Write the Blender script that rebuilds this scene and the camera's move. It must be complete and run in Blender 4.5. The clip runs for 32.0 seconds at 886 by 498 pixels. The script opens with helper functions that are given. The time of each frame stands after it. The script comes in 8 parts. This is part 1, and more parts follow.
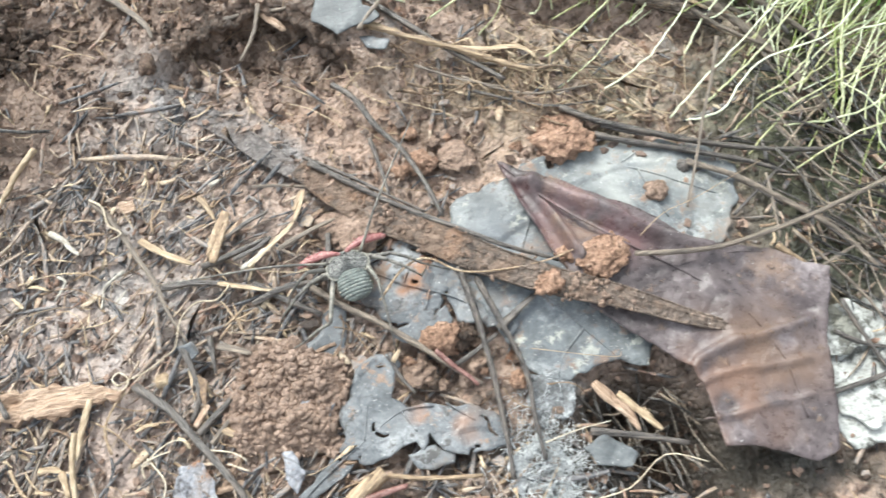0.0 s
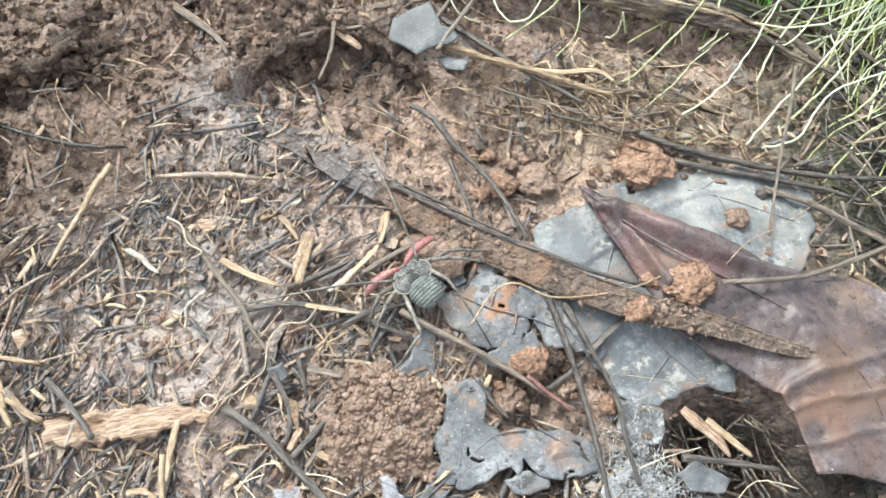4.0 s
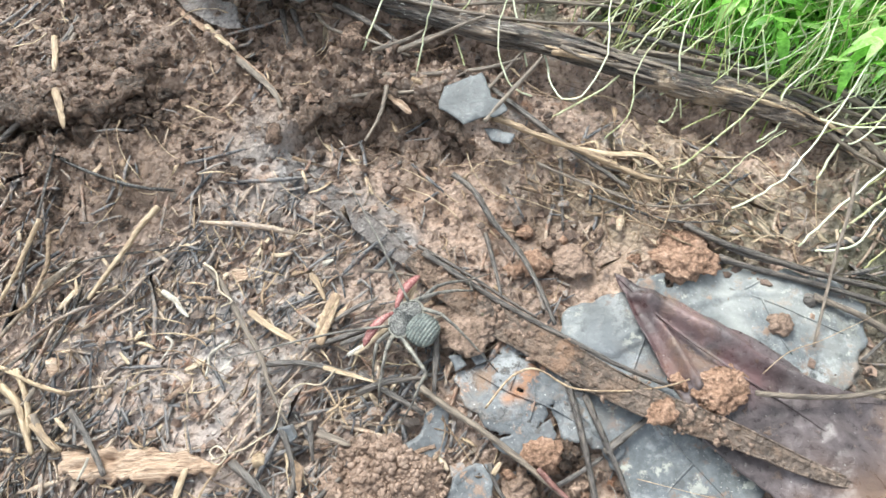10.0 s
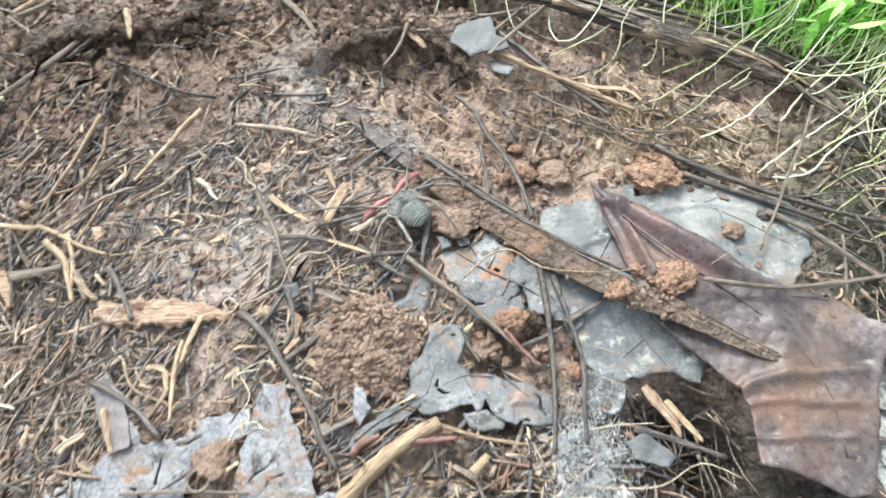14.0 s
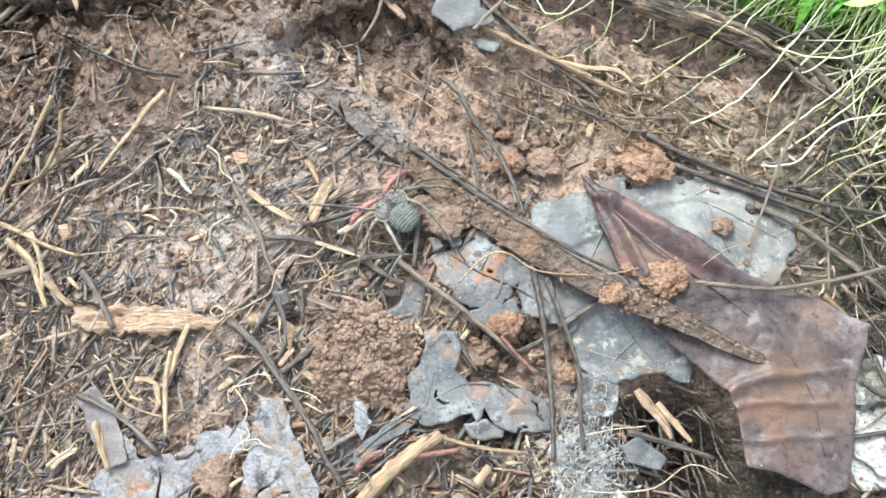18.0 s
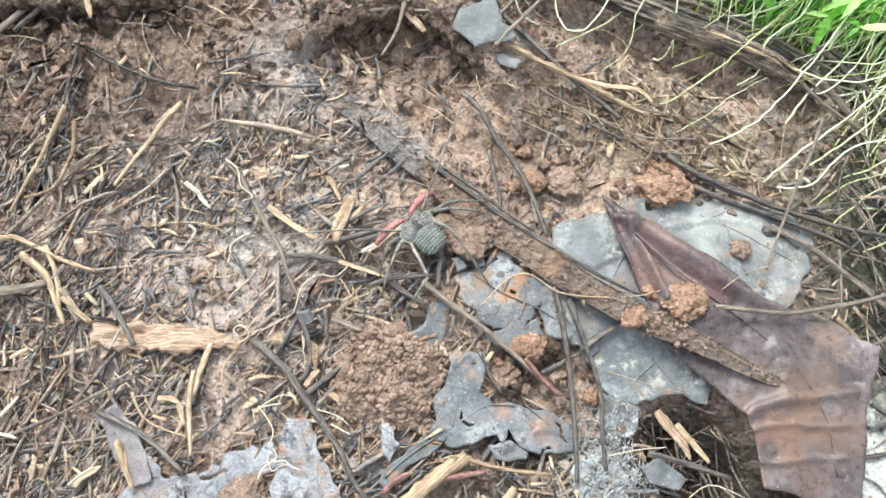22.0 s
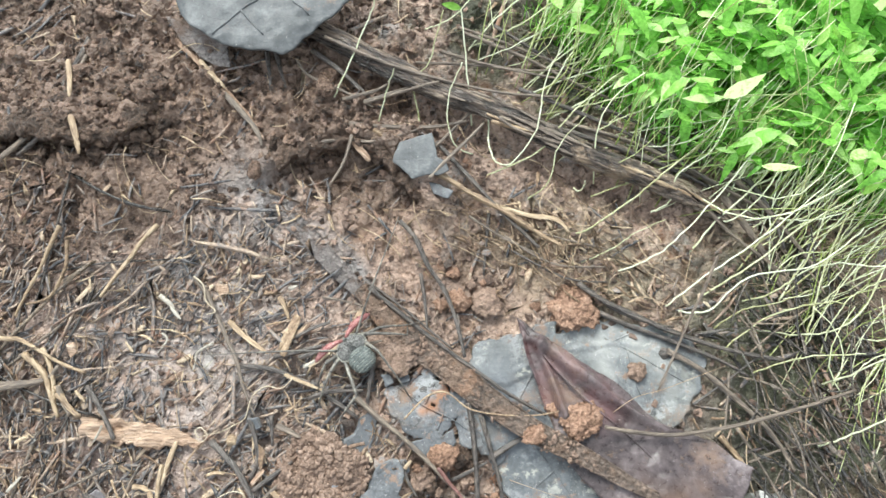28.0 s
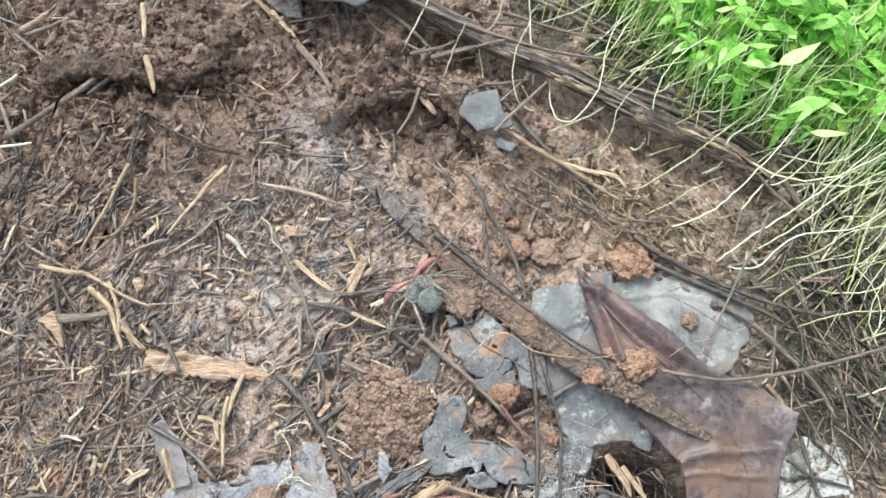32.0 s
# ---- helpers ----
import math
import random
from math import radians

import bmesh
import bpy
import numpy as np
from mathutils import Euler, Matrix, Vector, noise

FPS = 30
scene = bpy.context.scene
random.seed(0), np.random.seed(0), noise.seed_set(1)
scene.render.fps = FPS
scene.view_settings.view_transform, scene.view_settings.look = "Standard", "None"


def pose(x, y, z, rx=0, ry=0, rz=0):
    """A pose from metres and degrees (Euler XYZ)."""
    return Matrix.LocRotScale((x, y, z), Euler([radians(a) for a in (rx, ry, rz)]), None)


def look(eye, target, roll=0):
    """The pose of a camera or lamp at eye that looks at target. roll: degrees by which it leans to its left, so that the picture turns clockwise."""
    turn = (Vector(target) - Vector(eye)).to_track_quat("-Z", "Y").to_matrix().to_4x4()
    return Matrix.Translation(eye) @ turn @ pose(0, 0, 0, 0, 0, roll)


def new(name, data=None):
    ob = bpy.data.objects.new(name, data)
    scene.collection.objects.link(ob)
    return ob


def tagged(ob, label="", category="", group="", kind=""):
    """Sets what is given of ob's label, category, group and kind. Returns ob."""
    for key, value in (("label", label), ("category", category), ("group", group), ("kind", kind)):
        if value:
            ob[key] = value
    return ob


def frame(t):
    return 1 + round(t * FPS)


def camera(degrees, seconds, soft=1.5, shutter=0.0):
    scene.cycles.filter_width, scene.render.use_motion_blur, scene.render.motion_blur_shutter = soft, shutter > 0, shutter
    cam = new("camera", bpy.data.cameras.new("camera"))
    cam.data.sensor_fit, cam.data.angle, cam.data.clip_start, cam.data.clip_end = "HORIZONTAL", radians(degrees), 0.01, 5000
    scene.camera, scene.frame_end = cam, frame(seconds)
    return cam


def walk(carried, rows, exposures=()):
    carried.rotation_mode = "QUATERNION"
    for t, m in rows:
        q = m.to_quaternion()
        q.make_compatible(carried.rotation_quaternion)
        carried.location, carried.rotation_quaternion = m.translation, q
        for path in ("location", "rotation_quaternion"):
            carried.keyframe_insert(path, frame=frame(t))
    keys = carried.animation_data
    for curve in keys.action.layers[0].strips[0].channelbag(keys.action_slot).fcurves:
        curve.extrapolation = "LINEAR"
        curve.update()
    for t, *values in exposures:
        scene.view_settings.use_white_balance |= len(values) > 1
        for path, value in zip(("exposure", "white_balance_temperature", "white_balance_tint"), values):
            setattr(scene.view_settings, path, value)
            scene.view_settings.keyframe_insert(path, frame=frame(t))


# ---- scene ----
cam = camera(63.69, 32.0, soft=1.5, shutter=0.5)
PATH = [
    (0.0, pose(0.02580, -0.09229, 0.13396, 33.73, 6.83, -8.64)),
    (0.5, pose(0.01146, -0.08762, 0.13356, 33.07, 5.62, -8.63)),
    (1.0, pose(0.00626, -0.08243, 0.14123, 32.36, 5.17, -9.02)),
    (1.5, pose(0.00825, -0.08106, 0.14120, 32.28, 5.38, -8.99)),
    (2.0, pose(0.00772, -0.08098, 0.14255, 32.35, 5.25, -9.05)),
    (2.5, pose(0.00776, -0.08274, 0.14282, 32.61, 5.27, -9.10)),
    (3.0, pose(0.00881, -0.08230, 0.14345, 32.46, 5.32, -8.99)),
    (3.5, pose(0.00660, -0.08462, 0.14238, 32.93, 5.11, -8.88)),
    (5.5, pose(-0.00114, -0.07979, 0.13550, 33.60, 5.25, -7.94)),
    (6.0, pose(-0.00211, -0.08194, 0.13182, 34.49, 5.33, -6.55)),
    (6.5, pose(-0.00023, -0.08371, 0.12781, 35.78, 5.81, -4.19)),
    (7.0, pose(0.00203, -0.07993, 0.12553, 36.87, 6.53, -2.53)),
    (7.5, pose(0.00628, -0.08192, 0.12227, 38.19, 7.64, -1.11)),
    (8.0, pose(0.01017, -0.08020, 0.12119, 38.13, 7.56, -1.15)),
    (8.5, pose(0.00961, -0.07844, 0.12335, 37.77, 6.70, -1.32)),
    (9.0, pose(0.00817, -0.07495, 0.13125, 36.95, 6.17, -1.14)),
    (9.5, pose(0.01307, -0.07254, 0.13962, 36.57, 6.42, -0.84)),
    (10.0, pose(0.01361, -0.07650, 0.14326, 36.88, 6.24, -1.03)),
    (10.5, pose(0.01566, -0.08120, 0.14641, 36.98, 6.28, -0.89)),
    (11.0, pose(0.01843, -0.08689, 0.14223, 37.70, 6.33, -0.61)),
    (11.5, pose(0.01077, -0.09289, 0.13228, 38.75, 6.00, 0.51)),
    (12.0, pose(0.01583, -0.09583, 0.11292, 41.31, 6.38, 3.53)),
    (12.5, pose(0.01884, -0.11275, 0.13287, 41.06, 6.24, 3.98)),
    (13.0, pose(0.02736, -0.17029, 0.16637, 41.68, 6.90, 6.76)),
    (13.5, pose(0.03570, -0.14133, 0.16335, 42.26, 6.50, 6.03)),
    (14.0, pose(0.02403, -0.12089, 0.13536, 41.78, 5.54, 4.20)),
    (14.5, pose(0.02644, -0.10104, 0.13363, 39.40, 6.80, 2.01)),
    (16.5, pose(0.01306, -0.08382, 0.15260, 32.73, 3.65, 0.88)),
    (17.0, pose(0.01527, -0.08264, 0.15583, 32.10, 3.66, 1.17)),
    (17.5, pose(0.01483, -0.08674, 0.15550, 32.25, 3.43, 1.03)),
    (18.0, pose(0.01317, -0.09636, 0.15104, 32.16, 2.89, 0.66)),
    (18.5, pose(0.01218, -0.09141, 0.15439, 30.64, 2.47, 0.02)),
    (19.0, pose(0.01241, -0.08393, 0.16067, 29.79, 2.10, -0.40)),
    (19.5, pose(0.00830, -0.08244, 0.16303, 29.68, 1.45, -0.62)),
    (20.0, pose(0.00290, -0.08547, 0.16469, 29.50, 1.18, -0.38)),
    (20.5, pose(0.00026, -0.08328, 0.16081, 29.64, 0.98, -0.18)),
    (21.0, pose(-0.00343, -0.08756, 0.15561, 30.42, 0.58, -0.17)),
    (21.5, pose(-0.00045, -0.08769, 0.15611, 30.14, 0.76, 0.09)),
    (22.0, pose(0.00158, -0.08710, 0.15810, 30.02, 0.92, 0.11)),
    (22.5, pose(0.00337, -0.09069, 0.15977, 30.40, 1.24, 0.17)),
    (23.0, pose(0.00460, -0.09721, 0.15411, 30.77, 1.47, 0.26)),
    (23.5, pose(0.00078, -0.09417, 0.15317, 30.19, 1.01, 0.32)),
    (24.0, pose(0.00054, -0.09347, 0.15081, 30.93, 0.81, 2.66)),
    (24.5, pose(0.00565, -0.08874, 0.15495, 30.34, 1.15, 3.09)),
    (25.0, pose(0.00631, -0.08081, 0.15620, 29.60, 1.07, 2.87)),
    (25.5, pose(0.01396, -0.06946, 0.16308, 28.55, 1.62, 2.61)),
    (26.0, pose(0.01722, -0.06923, 0.17071, 28.64, 1.96, 2.43)),
    (26.5, pose(0.01822, -0.07064, 0.18218, 28.96, 1.81, 2.24)),
    (28.5, pose(0.03463, -0.05925, 0.20209, 26.77, 3.49, 2.67)),
    (29.0, pose(0.02816, -0.06759, 0.20376, 26.66, 2.90, 2.82)),
    (29.5, pose(0.02075, -0.06971, 0.20570, 26.44, 2.05, 3.04)),
    (30.0, pose(0.01433, -0.07231, 0.20366, 27.24, 0.97, 4.04)),
    (30.5, pose(0.01614, -0.07252, 0.20404, 27.70, 0.98, 4.08)),
    (31.0, pose(0.01558, -0.07257, 0.20295, 27.87, 0.89, 3.99)),
    (31.5, pose(0.00777, -0.07774, 0.19806, 27.89, 0.44, 3.58)),
    (32.0, pose(0.00751, -0.08209, 0.19972, 27.92, 0.59, 3.61)),
]
walk(cam, PATH, exposures=[(0.0, 1.37, 6330, 3.5), (10.5, 1.36, 6330, 3.5), (12.0, 1.45, 6330, 3.5), (13.0, 1.51, 6330, 3.5), (14.2, 1.37, 6330, 3.5), (24.5, 1.37, 6330, 3.5), (26.0, 1.31, 6330, 3.5), (29.0, 1.09, 6330, 3.5), (32.0, 1.11, 6330, 3.5)])

# ---- overcast daylight ----
world = bpy.data.worlds.new("overcast_sky")
scene.world = world
world.use_nodes = True
wn, wl = world.node_tree.nodes, world.node_tree.links
wn.clear()
sky = wn.new("ShaderNodeTexSky")
sky.sky_type, sky.sun_disc = "NISHITA", False
sky.sun_elevation, sky.sun_rotation = radians(58), radians(-25)
sky.dust_density = 3.0
pale = wn.new("ShaderNodeHueSaturation")
pale.inputs["Saturation"].default_value = 0.3
back = wn.new("ShaderNodeBackground")
back.inputs["Strength"].default_value = 0.15
wout = wn.new("ShaderNodeOutputWorld")
wl.new(sky.outputs[0], pale.inputs["Color"])
wl.new(pale.outputs[0], back.inputs[0])
wl.new(back.outputs[0], wout.inputs[0])
sun = new("sun", bpy.data.lights.new("sun", "SUN"))
sun.data.energy, sun.data.angle, sun.data.color = 1.5, radians(25), (1.0, 0.97, 0.92)
sun.matrix_world = look((-0.25, 0.5, 1.0), (0, 0, 0))

# ---- materials ----
def tone(r, g, b):
    return (r, g, b, 1.0)


def surface(name, stops, scale=60.0, rough=0.55, bump=0.6, grain=900.0, per_piece=0.0, spec=0.5, stretch=(1, 1, 1), spots=(), per_object=0.0,
            through_light=0.0, crumble=0.0, net=None, specks=0.0, contrast=1.0, deep=0.0006, fine_mix=1.15):
    """A node material: a colour ramp over coarse and fine noise, with relief, uneven gloss, stains, a vein net and pale specks."""
    m = bpy.data.materials.new(name)
    m.use_nodes = True
    n, l = m.node_tree.nodes, m.node_tree.links
    n.clear()
    out, bsdf = n.new("ShaderNodeOutputMaterial"), n.new("ShaderNodeBsdfPrincipled")
    co, mp = n.new("ShaderNodeTexCoord"), n.new("ShaderNodeMapping")
    mp.inputs["Scale"].default_value = stretch
    l.new(co.outputs["Object"], mp.inputs[0])

    def maths(kind, a, b, c=None):
        q = n.new("ShaderNodeMath")
        q.operation = kind
        for k, v in enumerate((a, b) if c is None else (a, b, c)):
            if isinstance(v, (int, float)):
                q.inputs[k].default_value = v
            else:
                l.new(v, q.inputs[k])
        return q.outputs[0]

    def noise_at(sc, detail, rgh=0.6, plain=False):
        q = n.new("ShaderNodeTexNoise")
        q.inputs["Scale"].default_value, q.inputs["Detail"].default_value, q.inputs["Roughness"].default_value = sc, detail, rgh
        l.new(co.outputs["Object"] if plain else mp.outputs[0], q.inputs[0])
        return q.outputs["Fac"]

    big, fine = noise_at(scale, 7.0, 0.66), noise_at(grain, 5.0, 0.6)
    value = maths("MULTIPLY_ADD", maths("SUBTRACT", big, 0.5), 1.25 * contrast, 0.5)
    value = maths("MULTIPLY_ADD", maths("SUBTRACT", fine, 0.5), fine_mix * contrast, value)
    height = value
    if crumble:
        for sc, k in ((330.0, 1.0), (850.0, 0.6)):
            v = n.new("ShaderNodeTexVoronoi")
            v.inputs["Scale"].default_value = sc
            l.new(co.outputs["Object"], v.inputs["Vector"])
            height = maths("MULTIPLY_ADD", v.outputs["Distance"], -k * crumble, height)
            value = maths("MULTIPLY_ADD", maths("SUBTRACT", 0.45, v.outputs["Distance"]), 0.22 * crumble, value)
    if per_piece or per_object:
        if per_piece:
            rnd = n.new("ShaderNodeNewGeometry").outputs["Random Per Island"]
        else:
            rnd = n.new("ShaderNodeObjectInfo").outputs["Random"]
        value = maths("MULTIPLY_ADD", maths("SUBTRACT", rnd, 0.5), per_piece or per_object, value)
    ramp = n.new("ShaderNodeValToRGB")
    els = ramp.color_ramp.elements
    while len(els) < len(stops):
        els.new(0.5)
    for e, (p, col) in zip(els, stops):
        e.position, e.color = p, tone(*col)
    l.new(value, ramp.inputs[0])
    colour = ramp.outputs[0]

    def over(fac, col):
        nonlocal colour
        mx = n.new("ShaderNodeMix")
        mx.data_type = "RGBA"
        l.new(fac, mx.inputs["Factor"])
        l.new(colour, mx.inputs["A"])
        mx.inputs["B"].default_value = tone(*col)
        colour = mx.outputs["Result"]

    def window(v, lo, hi, most=1.0):
        rg = n.new("ShaderNodeMapRange")
        rg.inputs["From Min"].default_value, rg.inputs["From Max"].default_value, rg.inputs["To Max"].default_value = lo, hi, most
        l.new(v, rg.inputs["Value"])
        return rg.outputs[0]

    if net:
        sc, wide, col, most = net
        for q, k in ((1.0, 1.0), (3.1, 0.6)):
            v = n.new("ShaderNodeTexVoronoi")
            v.feature = "DISTANCE_TO_EDGE"
            v.inputs["Scale"].default_value = sc * q
            wob = n.new("ShaderNodeMix")
            wob.data_type = "VECTOR"
            wob.inputs["Factor"].default_value = 0.004
            nz = n.new("ShaderNodeTexNoise")
            nz.inputs["Scale"].default_value = 120.0
            l.new(co.outputs["Object"], nz.inputs[0])
            l.new(co.outputs["Object"], wob.inputs["A"])
            l.new(nz.outputs["Color"], wob.inputs["B"])
            l.new(wob.outputs["Result"], v.inputs["Vector"])
            over(window(v.outputs["Distance"], wide, wide * 0.2, most * k), col)
            height = maths("MULTIPLY_ADD", window(v.outputs["Distance"], wide * 1.5, 0.0), -0.12 * k, height)
    for sc, lo, hi, col in spots:
        f = noise_at(sc, 8.0, 0.7, True)
        over(window(f, lo, hi), col)
        height = maths("ADD", height, window(f, lo, hi + 0.05, 0.8))
    if specks:
        over(window(noise_at(1900.0, 2.0, 0.5, True), 0.78 - 0.06 * specks, 0.8, 0.8), (0.75, 0.74, 0.7))
    l.new(colour, bsdf.inputs["Base Color"])
    rr = n.new("ShaderNodeMapRange")
    rr.inputs["From Min"].default_value, rr.inputs["From Max"].default_value = 0.3, 0.7
    rr.inputs["To Min"].default_value, rr.inputs["To Max"].default_value = max(0.08, rough - 0.22), min(1.0, rough + 0.2)
    l.new(fine, rr.inputs["Value"])
    l.new(rr.outputs[0], bsdf.inputs["Roughness"])
    bsdf.inputs["Specular IOR Level"].default_value = spec
    bp = n.new("ShaderNodeBump")
    bp.inputs["Strength"].default_value, bp.inputs["Distance"].default_value = bump, deep
    l.new(height, bp.inputs["Height"])
    l.new(bp.outputs[0], bsdf.inputs["Normal"])
    if through_light:
        tr, ad = n.new("ShaderNodeBsdfTranslucent"), n.new("ShaderNodeMixShader")
        l.new(colour, tr.inputs["Color"])
        ad.inputs[0].default_value = through_light
        l.new(bsdf.outputs[0], ad.inputs[1])
        l.new(tr.outputs[0], ad.inputs[2])
        l.new(ad.outputs[0], out.inputs[0])
    else:
        l.new(bsdf.outputs[0], out.inputs[0])
    return m


SOIL = surface("damp_soil", [(0.1, (0.075, 0.052, 0.039)), (0.34, (0.26, 0.184, 0.143)), (0.58, (0.45, 0.327, 0.257)), (0.88, (0.62, 0.48, 0.39))],
               scale=75, rough=0.4, bump=1.0, grain=620, crumble=0.9, specks=1.2, deep=0.0011, spec=0.6,
               spots=[(70, 0.55, 0.66, (0.4, 0.38, 0.367)), (95, 0.57, 0.66, (0.4, 0.215, 0.135)), (50, 0.64, 0.72, (0.1, 0.085, 0.072))])


def tinted(m, spots):
    """Lays soft-edged patches, stains and painted shade, of (x, y, radius in metres, colour, strength) over a
    material's colour.
    """
    n, l = m.node_tree.nodes, m.node_tree.links
    bsdf = next(q for q in n if q.type == "BSDF_PRINCIPLED")
    colour = bsdf.inputs["Base Color"].links[0].from_socket
    co = n.new("ShaderNodeTexCoord")
    tex = n.new("ShaderNodeTexNoise")
    tex.inputs["Scale"].default_value, tex.inputs["Detail"].default_value = 90.0, 6.0
    l.new(co.outputs["Object"], tex.inputs[0])
    for x, y, r, col, k in spots:
        d = n.new("ShaderNodeVectorMath")
        d.operation = "DISTANCE"
        flat = n.new("ShaderNodeVectorMath")
        flat.operation = "MULTIPLY"
        flat.inputs[1].default_value = (1, 1, 0)
        l.new(co.outputs["Object"], flat.inputs[0])
        l.new(flat.outputs[0], d.inputs[0])
        d.inputs[1].default_value = (x, y, 0)
        rg = n.new("ShaderNodeMapRange")
        rg.inputs["From Min"].default_value, rg.inputs["From Max"].default_value = r, 0.25 * r
        l.new(d.outputs["Value"], rg.inputs["Value"])
        ns = n.new("ShaderNodeMapRange")
        ns.inputs["From Min"].default_value, ns.inputs["From Max"].default_value = (0.35, 0.62) if k <= 1 else (0.12, 0.4)
        ns.inputs["To Max"].default_value = min(k, 1.0)
        l.new(tex.outputs["Fac"], ns.inputs["Value"])
        mu = n.new("ShaderNodeMath")
        mu.operation = "MULTIPLY"
        l.new(rg.outputs[0], mu.inputs[0])
        l.new(ns.outputs[0], mu.inputs[1])
        mx = n.new("ShaderNodeMix")
        mx.data_type = "RGBA"
        l.new(mu.outputs[0], mx.inputs["Factor"])
        l.new(colour, mx.inputs["A"])
        mx.inputs["B"].default_value = tone(*col)
        colour = mx.outputs["Result"]
    l.new(colour, bsdf.inputs["Base Color"])


def at(points, *looks):
    """Colour patches for the function above, from places in millimetres."""
    return [(p[0] * 0.001, p[1] * 0.001) + q for p, q in zip(points, looks)]


